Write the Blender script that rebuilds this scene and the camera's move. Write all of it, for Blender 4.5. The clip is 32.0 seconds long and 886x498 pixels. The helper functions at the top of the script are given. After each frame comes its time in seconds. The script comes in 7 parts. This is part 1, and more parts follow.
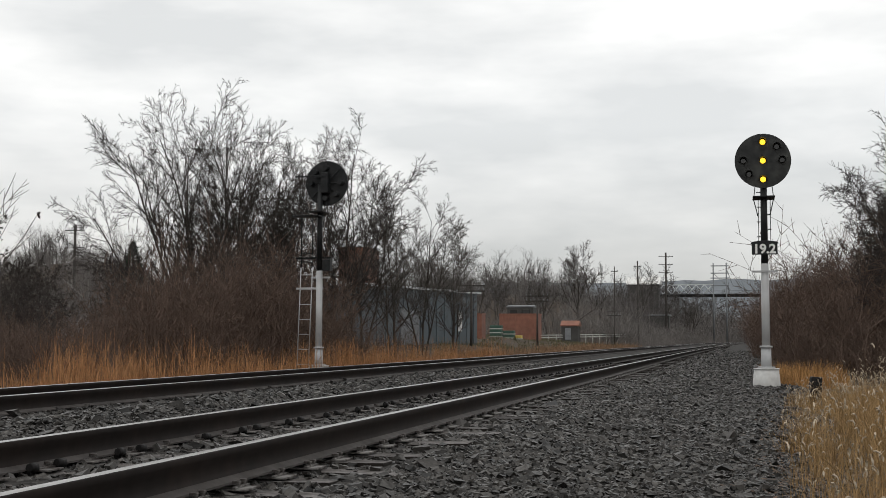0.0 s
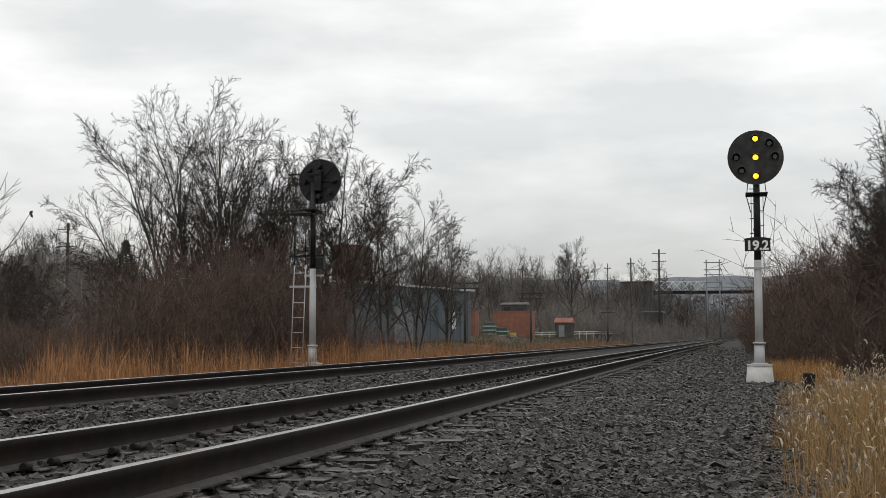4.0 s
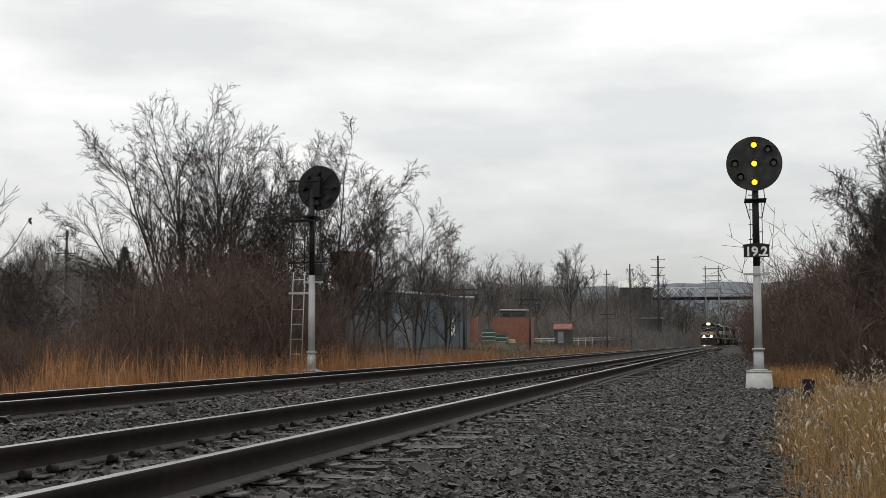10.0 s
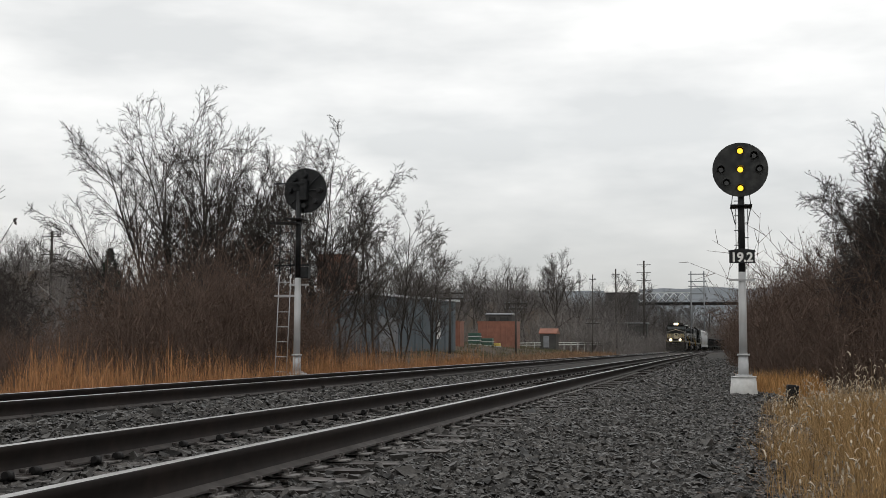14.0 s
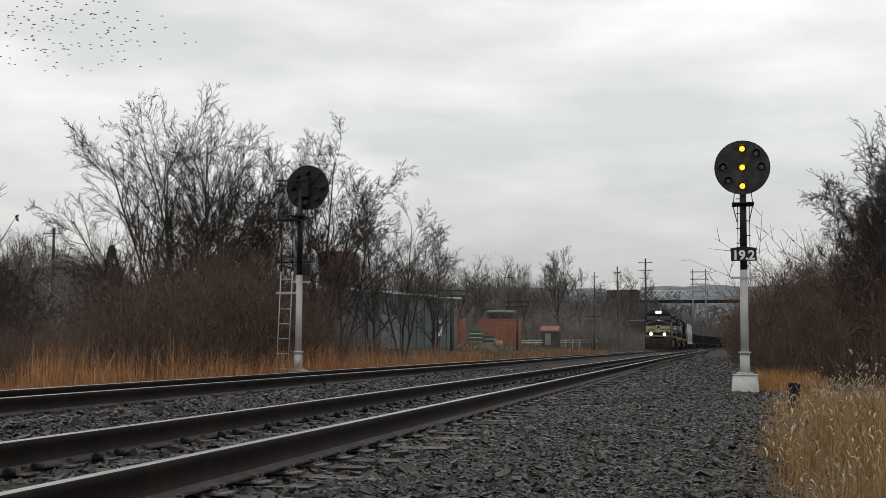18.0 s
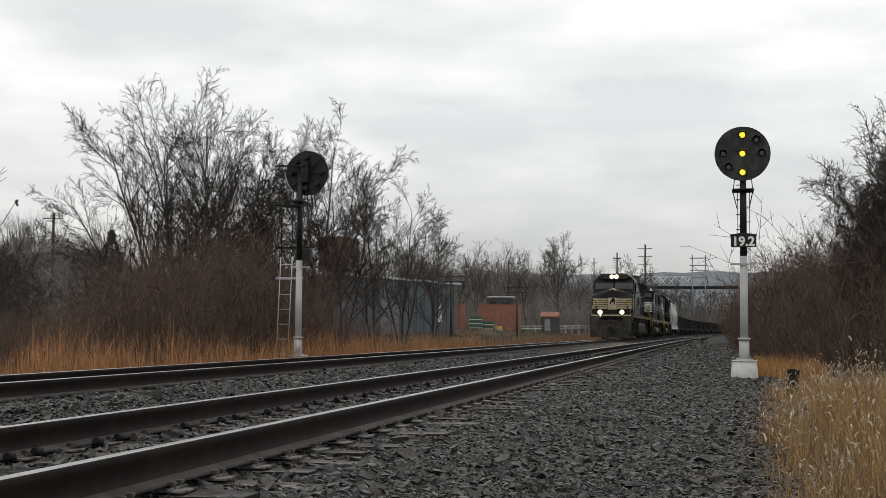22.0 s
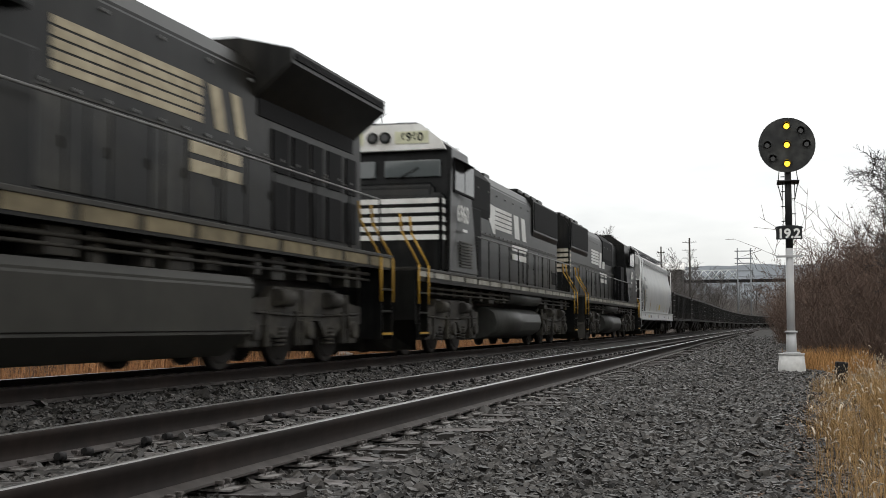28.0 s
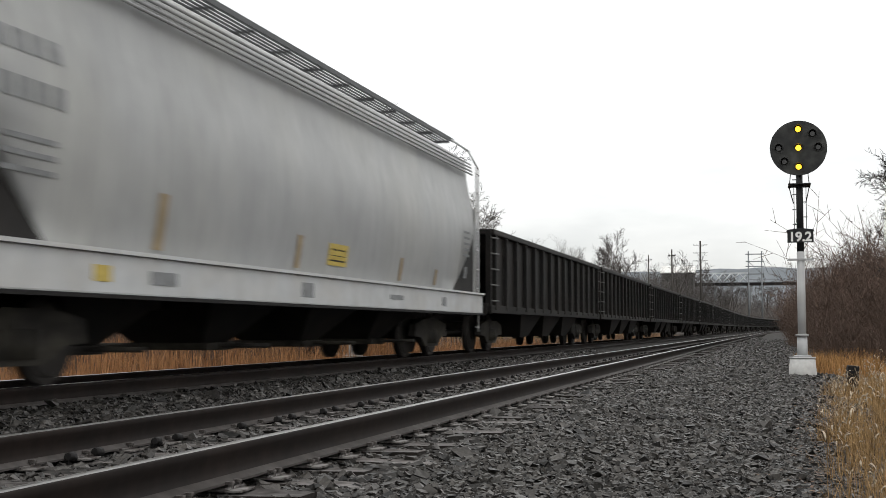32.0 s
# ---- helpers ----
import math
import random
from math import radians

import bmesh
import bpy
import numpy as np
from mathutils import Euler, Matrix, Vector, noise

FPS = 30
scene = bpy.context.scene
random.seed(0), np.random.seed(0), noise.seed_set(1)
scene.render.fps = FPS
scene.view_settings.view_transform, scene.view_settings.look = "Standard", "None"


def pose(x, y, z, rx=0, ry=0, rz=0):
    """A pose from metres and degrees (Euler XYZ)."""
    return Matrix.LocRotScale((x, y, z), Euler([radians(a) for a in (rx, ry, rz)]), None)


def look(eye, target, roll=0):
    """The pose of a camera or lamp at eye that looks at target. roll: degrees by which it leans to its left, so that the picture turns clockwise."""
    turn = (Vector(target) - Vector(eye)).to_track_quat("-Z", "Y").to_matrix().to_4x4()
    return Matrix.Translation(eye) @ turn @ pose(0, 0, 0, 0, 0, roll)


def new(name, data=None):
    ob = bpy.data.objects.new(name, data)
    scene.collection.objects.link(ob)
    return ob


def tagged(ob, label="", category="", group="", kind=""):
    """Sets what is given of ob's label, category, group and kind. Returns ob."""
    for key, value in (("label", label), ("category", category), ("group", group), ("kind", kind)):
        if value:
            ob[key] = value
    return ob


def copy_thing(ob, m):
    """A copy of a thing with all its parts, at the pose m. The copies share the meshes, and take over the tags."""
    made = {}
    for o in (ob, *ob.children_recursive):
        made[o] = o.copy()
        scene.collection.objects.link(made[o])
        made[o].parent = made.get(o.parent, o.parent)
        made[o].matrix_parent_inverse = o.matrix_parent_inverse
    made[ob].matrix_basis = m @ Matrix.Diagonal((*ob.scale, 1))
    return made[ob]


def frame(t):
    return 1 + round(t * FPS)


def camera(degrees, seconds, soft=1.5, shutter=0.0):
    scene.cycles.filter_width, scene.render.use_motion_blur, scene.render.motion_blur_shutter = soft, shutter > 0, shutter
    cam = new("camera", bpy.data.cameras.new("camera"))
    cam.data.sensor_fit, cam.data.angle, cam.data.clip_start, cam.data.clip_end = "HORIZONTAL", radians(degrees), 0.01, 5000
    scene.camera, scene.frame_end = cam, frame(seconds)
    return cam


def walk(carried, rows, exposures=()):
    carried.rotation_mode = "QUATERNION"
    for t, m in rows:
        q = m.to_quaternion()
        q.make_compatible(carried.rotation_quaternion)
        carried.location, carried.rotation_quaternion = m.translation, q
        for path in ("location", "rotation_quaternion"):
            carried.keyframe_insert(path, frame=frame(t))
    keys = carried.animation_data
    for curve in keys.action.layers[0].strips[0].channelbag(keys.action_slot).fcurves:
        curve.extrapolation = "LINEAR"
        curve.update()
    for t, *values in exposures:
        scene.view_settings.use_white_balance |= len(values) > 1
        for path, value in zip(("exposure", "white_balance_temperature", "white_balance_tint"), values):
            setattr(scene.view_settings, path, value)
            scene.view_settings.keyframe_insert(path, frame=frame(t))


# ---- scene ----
EYE = Vector((0.0, 0.0, 0.76))


def view(yaw, pitch, lean):
    """A camera pose at the tripod: compass angle from the track, tilt and lean in degrees."""
    return Matrix.Translation(EYE) @ pose(0, 0, 0, 90 + pitch, 0, -yaw) @ pose(0, 0, 0, 0, 0, lean)


cam = camera(39.7, 32.0, soft=0.7, shutter=0.45)
walk(cam, [
    (0.0, view(-13.688, 4.206, 0.172)),
    (0.5, view(-13.443, 4.141, 0.449)),
    (1.0, view(-13.431, 4.062, 0.861)),
    (1.5, view(-13.404, 3.991, 0.842)),
    (2.0, view(-13.387, 3.929, 0.776)),
    (2.5, view(-13.397, 3.955, 0.239)),
    (3.0, view(-13.422, 4.041, 0.051)),
    (3.5, view(-13.385, 4.073, 0.005)),
    (5.5, view(-13.565, 4.215, -0.259)),
    (6.0, view(-13.639, 4.250, -0.308)),
    (6.5, view(-13.691, 4.236, -0.210)),
    (7.0, view(-13.687, 4.216, -0.251)),
    (7.5, view(-13.664, 4.226, -0.227)),
    (8.0, view(-13.640, 4.271, -0.233)),
    (8.5, view(-13.560, 4.316, -0.195)),
    (9.0, view(-13.486, 4.318, -0.202)),
    (9.5, view(-13.408, 4.347, -0.178)),
    (10.0, view(-13.331, 4.396, -0.111)),
    (10.5, view(-13.292, 4.367, -0.018)),
    (11.0, view(-13.218, 4.281, 0.038)),
    (11.5, view(-13.099, 4.246, 0.200)),
    (12.0, view(-12.968, 4.237, 0.472)),
    (12.5, view(-12.874, 4.260, 0.427)),
    (13.0, view(-12.829, 4.342, 0.555)),
    (13.5, view(-12.787, 4.452, 0.359)),
    (14.0, view(-12.692, 4.564, 0.254)),
    (14.5, view(-12.617, 4.623, 0.445)),
    (16.5, view(-12.536, 4.650, 0.102)),
    (17.0, view(-12.668, 4.611, 0.050)),
    (17.5, view(-12.738, 4.571, 0.193)),
    (18.0, view(-12.770, 4.439, 0.364)),
    (18.5, view(-12.731, 4.335, 0.414)),
    (19.0, view(-12.710, 4.269, 0.486)),
    (19.5, view(-12.665, 4.245, 0.400)),
    (20.0, view(-12.629, 4.229, 0.481)),
    (20.5, view(-12.632, 4.165, 0.400)),
    (21.0, view(-12.640, 4.063, 0.455)),
    (21.5, view(-12.656, 3.920, 0.662)),
    (22.0, view(-12.757, 3.772, 0.469)),
    (22.5, view(-12.925, 3.660, 0.591)),
    (23.0, view(-12.955, 3.503, 1.034)),
    (23.5, view(-12.859, 3.371, 1.210)),
    (24.0, view(-12.914, 3.310, 0.963)),
    (24.5, view(-13.132, 3.326, 0.930)),
    (25.0, view(-13.280, 3.333, 1.017)),
    (25.5, view(-13.353, 3.359, 0.958)),
    (27.5, view(-14.412, 3.608, -0.261)),
    (28.0, view(-14.758, 3.619, -0.211)),
    (28.5, view(-15.040, 3.603, -0.034)),
    (29.0, view(-15.210, 3.668, -0.114)),
    (29.5, view(-15.323, 3.706, -0.098)),
    (30.0, view(-15.361, 3.727, -0.040)),
    (30.5, view(-15.327, 3.758, 0.007)),
    (31.0, view(-15.286, 3.781, -0.066)),
    (31.5, view(-15.236, 3.723, 0.027)),
    (32.0, view(-15.244, 3.712, 0.022)),
], exposures=[(0.0, 0.0), (14.5, 0.0), (16.5, -0.12), (18.5, -0.13), (22.0, 0.0), (25.5, 0.0), (27.5, 0.47), (32.0, 0.47)])

# ---- light ----
world = bpy.data.worlds.new("overcast")
scene.world = world
world.use_nodes = True
wn, wl = world.node_tree.nodes, world.node_tree.links
wn.clear()
w_out = wn.new("ShaderNodeOutputWorld")
w_bg = wn.new("ShaderNodeBackground")
w_bg.inputs["Strength"].default_value = 1.03
sky = wn.new("ShaderNodeTexSky")
sky.sky_type, sky.sun_disc = "NISHITA", False
sky.sun_elevation, sky.sun_rotation = radians(38), radians(200)
w_dim = wn.new("ShaderNodeVectorMath")
w_dim.operation = "SCALE"
w_dim.inputs["Scale"].default_value = 0.12
wl.new(sky.outputs[0], w_dim.inputs[0])
w_co = wn.new("ShaderNodeTexCoord")
w_map = wn.new("ShaderNodeMapping")
w_map.inputs["Scale"].default_value = (1.6, 1.6, 5.5)
w_map.inputs["Location"].default_value = (0.35, 0.1, 0.6)
wl.new(w_co.outputs["Generated"], w_map.inputs["Vector"])
w_no = wn.new("ShaderNodeTexNoise")
w_no.inputs["Scale"].default_value = 2.2
w_no.inputs["Detail"].default_value = 5.0
w_no.inputs["Roughness"].default_value = 0.52
wl.new(w_map.outputs[0], w_no.inputs["Vector"])
w_ramp = wn.new("ShaderNodeValToRGB")
w_el = w_ramp.color_ramp.elements
w_el[0].position, w_el[0].color = 0.36, (0.78, 0.79, 0.785, 1)
w_el[1].position, w_el[1].color = 0.66, (1.16, 1.15, 1.12, 1)
w_el.new(0.5).color = (0.95, 0.95, 0.935, 1)
wl.new(w_no.outputs[0], w_ramp.inputs[0])
# thick low cloud greys the sky towards the horizon
w_sep = wn.new("ShaderNodeSeparateXYZ")
wl.new(w_co.outputs["Generated"], w_sep.inputs[0])
w_low = wn.new("ShaderNodeMapRange")
w_low.inputs["From Min"].default_value, w_low.inputs["From Max"].default_value = 0.0, 0.17
w_low.inputs["To Min"].default_value, w_low.inputs["To Max"].default_value = 0.5, 1.0
wl.new(w_sep.outputs["Z"], w_low.inputs["Value"])
w_mul = wn.new("ShaderNodeVectorMath")
w_mul.operation = "SCALE"
wl.new(w_ramp.outputs[0], w_mul.inputs[0])
wl.new(w_low.outputs[0], w_mul.inputs["Scale"])
w_mix = wn.new("ShaderNodeMix")
w_mix.data_type = "RGBA"
w_mix.inputs["Factor"].default_value = 0.94
wl.new(w_dim.outputs[0], w_mix.inputs["A"])
wl.new(w_mul.outputs[0], w_mix.inputs["B"])
wl.new(w_mix.outputs["Result"], w_bg.inputs["Color"])
wl.new(w_bg.outputs[0], w_out.inputs["Surface"])
sun = new("sun", bpy.data.lights.new("sun", "SUN"))
sun.data.energy, sun.data.angle, sun.data.color = 0.5, radians(40), (1.0, 0.97, 0.93)
sun.matrix_world = look((0, 0, 60), (12, 34, 0))


# ---- materials ----
def mat(name, colour, rough=0.8, metal=0.0, vary=0.25, size=6.0, bump=0.0, stain=None, stain_size=1.0, stain_amount=0.5,
        island=0.0, per_object=0.0, glow=0.0, spec=None, streak=0.0):
    """A surface with fine grain, larger stains and relief; sizes are in cycles a metre."""
    m = bpy.data.materials.new(name)
    m.use_nodes = True
    n, l = m.node_tree.nodes, m.node_tree.links
    b = n["Principled BSDF"]
    b.inputs["Roughness"].default_value, b.inputs["Metallic"].default_value = rough, metal
    b.inputs["Specular IOR Level"].default_value = (0.5 if rough < 0.35 else 0.18) if spec is None else spec
    co = n.new("ShaderNodeTexCoord")
    grain = n.new("ShaderNodeTexNoise")
    grain.inputs["Scale"].default_value, grain.inputs["Detail"].default_value = size, 6.0
    l.new(co.outputs["Object"], grain.inputs["Vector"])
    span = n.new("ShaderNodeMapRange")
    span.inputs["From Min"].default_value, span.inputs["From Max"].default_value = 0.3, 0.7
    span.inputs["To Min"].default_value, span.inputs["To Max"].default_value = 1.0 - vary, 1.0 + vary
    l.new(grain.outputs[0], span.inputs["Value"])
    level = span.outputs[0]
    for amount, kind in ((island, "ShaderNodeNewGeometry"), (per_object, "ShaderNodeObjectInfo")):
        if amount:
            src = n.new(kind)
            out = src.outputs["Random Per Island"] if kind == "ShaderNodeNewGeometry" else src.outputs["Random"]
            r = n.new("ShaderNodeMapRange")
            r.inputs["To Min"].default_value, r.inputs["To Max"].default_value = 1.0 - amount, 1.0 + amount
            l.new(out, r.inputs["Value"])
            mu = n.new("ShaderNodeMath")
            mu.operation = "MULTIPLY"
            l.new(level, mu.inputs[0])
            l.new(r.outputs[0], mu.inputs[1])
            level = mu.outputs[0]
    if streak:
        sm = n.new("ShaderNodeMapping")
        sm.inputs["Scale"].default_value = (5.0, 5.0, 0.35)
        l.new(co.outputs["Object"], sm.inputs["Vector"])
        sn = n.new("ShaderNodeTexNoise")
        sn.inputs["Scale"].default_value, sn.inputs["Detail"].default_value = 1.6, 5.0
        l.new(sm.outputs[0], sn.inputs["Vector"])
        sr = n.new("ShaderNodeMapRange")
        sr.inputs["From Min"].default_value, sr.inputs["From Max"].default_value = 0.3, 0.7
        sr.inputs["To Min"].default_value, sr.inputs["To Max"].default_value = 1.0 - streak, 1.0 + streak
        l.new(sn.outputs[0], sr.inputs["Value"])
        smu = n.new("ShaderNodeMath")
        smu.operation = "MULTIPLY"
        l.new(level, smu.inputs[0])
        l.new(sr.outputs[0], smu.inputs[1])
        level = smu.outputs[0]
    base = n.new("ShaderNodeMix")
    base.data_type = "RGBA"
    base.inputs["A"].default_value = (*colour, 1)
    base.inputs["B"].default_value = (*(stain or colour), 1)
    if stain:
        big = n.new("ShaderNodeTexNoise")
        big.inputs["Scale"].default_value, big.inputs["Detail"].default_value = stain_size, 4.0
        l.new(co.outputs["Object"], big.inputs["Vector"])
        cut = n.new("ShaderNodeMapRange")
        cut.inputs["From Min"].default_value, cut.inputs["From Max"].default_value = 0.42, 0.66
        cut.inputs["To Max"].default_value = stain_amount
        l.new(big.outputs[0], cut.inputs["Value"])
        l.new(cut.outputs[0], base.inputs["Factor"])
    else:
        base.inputs["Factor"].default_value = 0.0
    sc = n.new("ShaderNodeVectorMath")
    sc.operation = "SCALE"
    l.new(base.outputs["Result"], sc.inputs[0])
    l.new(level, sc.inputs["Scale"])
    l.new(sc.outputs[0], b.inputs["Base Color"])
    if bump:
        bp = n.new("ShaderNodeBump")
        bp.inputs["Strength"].default_value, bp.inputs["Distance"].default_value = 0.6, bump
        l.new(grain.outputs[0], bp.inputs["Height"])
        l.new(bp.outputs[0], b.inputs["Normal"])
    if glow:
        b.inputs["Emission Color"].default_value = (*colour, 1)
        b.inputs["Emission Strength"].default_value = glow
    return m


# bed darker than the loose stones, painting in the shade of their gaps
M_BALLAST = mat("ballast", (0.028, 0.026, 0.024), 0.85, vary=0.55, size=14, bump=0.03, stain=(0.024, 0.02, 0.017), stain_size=0.6, stain_amount=0.7)
M_STONE = mat("crushed_stone", (0.041, 0.038, 0.035), 0.42, vary=0.4, size=40, island=0.9, spec=0.25, bump=0.004)
M_RAIL = mat("rail_steel", (0.0125, 0.0095, 0.0085), 0.7, 0.0, vary=0.25, size=9, stain=(0.022, 0.015, 0.012), stain_size=1.5, bump=0.002, spec=0.12)
M_RAILHEAD = mat("polished_rail_head", (0.34, 0.335, 0.335), 0.3, 1.0, vary=0.12, size=20, stain=(0.25, 0.23, 0.21), stain_size=2.5)
M_FOOT = mat("dusty_rail_foot", (0.07, 0.063, 0.06), 0.7, 0.0, vary=0.3, size=9, stain=(0.03, 0.025, 0.022), stain_size=2)
# sides darker than tops, so the shade between ties is part of their colour
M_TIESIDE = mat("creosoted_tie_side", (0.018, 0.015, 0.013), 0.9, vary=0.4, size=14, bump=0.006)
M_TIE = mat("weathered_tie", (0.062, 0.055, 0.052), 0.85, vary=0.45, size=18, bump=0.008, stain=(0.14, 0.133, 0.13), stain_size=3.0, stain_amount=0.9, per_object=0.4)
M_PLATE = mat("rusty_tie_plate", (0.055, 0.046, 0.042), 0.55, 0.4, vary=0.3, size=25, stain=(0.3, 0.29, 0.28), stain_size=11, stain_amount=0.8)
M_IRON = mat("black_iron", (0.016, 0.015, 0.015), 0.6, 0.4, vary=0.3, size=20, bump=0.002)
M_SIGBLACK = mat("black_signal_paint", (0.014, 0.015, 0.016), 0.5, vary=0.3, size=5, stain=(0.03, 0.03, 0.03), stain_size=2)
M_SIGDISC = mat("weathered_black_disc", (0.026, 0.027, 0.027), 0.6, vary=0.3, size=6, stain=(0.055, 0.056, 0.052), stain_size=2.6, stain_amount=0.8)
M_SIGGREY = mat("silver_mast_paint", (0.38, 0.385, 0.39), 0.5, 0.2, vary=0.12, size=4, stain=(0.25, 0.24, 0.22), stain_size=2)
M_CONCRETE = mat("painted_concrete", (0.5, 0.5, 0.49), 0.85, vary=0.12, size=9, stain=(0.28, 0.26, 0.24), stain_size=2.5, bump=0.004)
M_AMBER = mat("amber_lens", (1.0, 0.56, 0.03), 0.3, vary=0.0, glow=1.7)
M_DARKLENS = mat("unlit_lens", (0.02, 0.02, 0.02), 0.15, vary=0.1)
M_WHITE = mat("white_paint", (0.72, 0.72, 0.7), 0.6, vary=0.08, size=5, stain=(0.5, 0.48, 0.45), stain_size=2)
M_BARK = mat("bark", (0.055, 0.047, 0.042), 0.9, vary=0.35, size=8, stain=(0.075, 0.07, 0.062), stain_size=0.8, bump=0.01)
M_TWIG = mat("twigs", (0.038, 0.032, 0.029), 0.9, vary=0.3, size=2, island=0.3)
M_TWIGPALE = mat("pale_twigs", (0.11, 0.1, 0.092), 0.9, vary=0.3, size=2, island=0.3)
M_BRUSH = mat("brown_brush", (0.1, 0.07, 0.056), 0.95, vary=0.3, size=1.2, island=0.22)
M_DEADLEAF = mat("dead_leaves", (0.105, 0.072, 0.053), 0.9, vary=0.3, size=6, island=0.35)
M_GRASSORANGE = mat("rusty_dry_grass", (0.33, 0.17, 0.078), 0.9, vary=0.3, size=3, island=0.45)
M_GRASSBROWN = mat("brown_dry_grass", (0.2, 0.125, 0.075), 0.9, vary=0.3, size=2, island=0.45)
M_GRASSDULL = mat("dull_yard_grass", (0.1, 0.095, 0.055), 0.9, vary=0.3, size=2, island=0.45)
M_GRASSSTRAW = mat("straw_dry_grass", (0.29, 0.185, 0.085), 0.9, vary=0.25, size=3, island=0.4)
M_GRASSGOLD = mat("golden_dry_grass", (0.33, 0.18, 0.07), 0.9, vary=0.25, size=3, island=0.4)
M_SEED = mat("fluffy_seed_head", (0.38, 0.32, 0.24), 0.95, vary=0.25, size=20, island=0.3)
M_SOIL = mat("littered_soil", (0.055, 0.042, 0.032), 0.95, vary=0.4, size=5, bump=0.03, stain=(0.085, 0.058, 0.036), stain_size=0.4, stain_amount=0.8)


# ---- mesh helpers ----
def part(name, bm, material, parent=None, label=""):
    """Links a bmesh as one mesh object under a thing or a part."""
    me = bpy.data.meshes.new(name)
    bm.to_mesh(me)
    bm.free()
    for m in (material if isinstance(material, (list, tuple)) else (material,)):
        me.materials.append(m)
    ob = new(name, me)
    ob.parent = parent
    return tagged(ob, label)


def mesh_part(name, verts, faces, material, parent=None, label=""):
    me = bpy.data.meshes.new(name)
    me.from_pydata(verts, [], faces)
    me.materials.append(material)
    ob = new(name, me)
    ob.parent = parent
    return tagged(ob, label)


def like(name, ob, parent, m):
    """A further object on the mesh of ob, placed by m in its parent's space."""
    o = new(name, ob.data)
    o.parent = parent
    o.matrix_basis = m
    return o


def box(bm, lo, hi, bevel=0.0, material=0):
    lo, hi = Vector(lo), Vector(hi)
    r = bmesh.ops.create_cube(bm, size=1.0, matrix=Matrix.Translation((lo + hi) / 2) @ Matrix.Diagonal((*(hi - lo), 1)))
    faces = {f for v in r["verts"] for f in v.link_faces}
    for f in faces:
        f.material_index = material
    if bevel:
        edges = list({e for v in r["verts"] for e in v.link_edges})
        out = bmesh.ops.bevel(bm, geom=edges, offset=bevel, segments=2, affect="EDGES", profile=0.6)
        for f in out["faces"]:
            f.material_index = material
    return bm


def tube(bm, a, b, r0, r1=None, sides=12, material=0):
    a, b = Vector(a), Vector(b)
    r1 = r0 if r1 is None else r1
    turn = (b - a).to_track_quat("Z", "Y").to_matrix().to_4x4()
    r = bmesh.ops.create_cone(bm, cap_ends=True, segments=sides, radius1=r0, radius2=r1, depth=(b - a).length,
                              matrix=Matrix.Translation((a + b) / 2) @ turn)
    for v in r["verts"]:
        for f in v.link_faces:
            f.material_index = material
            f.smooth = len(f.verts) == 4
    return bm


def pipe(bm, pts, r, sides=8, material=0):
    for a, b in zip(pts, pts[1:]):
        tube(bm, a, b, r, r, sides, material)
    return bm


def extrude_y(bm, outline, y0, y1, material=0):
    """A prism of an (x, z) outline from y0 to y1."""
    a = [bm.verts.new((x, y0, z)) for x, z in outline]
    b = [bm.verts.new((x, y1, z)) for x, z in outline]
    n = len(a)
    made = [bm.faces.new([a[i], a[(i + 1) % n], b[(i + 1) % n], b[i]]) for i in range(n)]
    made += [bm.faces.new(a[::-1]), bm.faces.new(b)]
    for f in made:
        f.material_index = material
    bmesh.ops.recalc_face_normals(bm, faces=made)
    return bm


def extrude_x(bm, outline, x0, x1, material=0):
    """A prism of a (y, z) outline from x0 to x1."""
    a = [bm.verts.new((x0, y, z)) for y, z in outline]
    b = [bm.verts.new((x1, y, z)) for y, z in outline]
    n = len(a)
    made = [bm.faces.new([a[i], a[(i + 1) % n], b[(i + 1) % n], b[i]]) for i in range(n)]
    made += [bm.faces.new(a[::-1]), bm.faces.new(b)]
    for f in made:
        f.material_index = material
    bmesh.ops.recalc_face_normals(bm, faces=made)
    return bm


def bm_():
    return bmesh.new()


def text_part(name, words, material, parent, m, size, depth=0.004, label="", bold=0.0, align="CENTER"):
    """Raised lettering in the built-in font, as a mesh, in the plane of m."""
    cu = bpy.data.curves.new(name, "FONT")
    cu.body, cu.size, cu.extrude, cu.align_x, cu.align_y, cu.offset = words, size, depth, align, "CENTER", bold
    tmp = bpy.data.objects.new(name, cu)
    scene.collection.objects.link(tmp)
    bpy.context.view_layer.update()
    me = bpy.data.meshes.new_from_object(tmp.evaluated_get(bpy.context.evaluated_depsgraph_get()))
    bpy.data.objects.remove(tmp)
    bpy.data.curves.remove(cu)
    me.materials.clear()
    me.materials.append(material)
    ob = new(name, me)
    ob.parent = parent
    ob.matrix_basis = m
    return tagged(ob, label)


# ---- the line of the tracks ----
BEND = 1.13e-6


def line_points():
    """Points (x shift, y, heading) every metre along the line: straight, then a spiral and a curve to the east."""
    pts = {}
    x, y, a = 0.0, -80.0, 0.0
    for s in range(-80, 1000):
        ease = min(max((s - 50) / 90, 0), 1)
        sway = 0.5 * 6 * ease * (1 - ease) / 90
        pts[s] = (x, y, a + sway)
        x += math.sin(a + sway)
        y += math.cos(a + sway)
        a += min(6 * BEND * max(s - 150, 0), 0.0017)
    return pts


LINE = line_points()


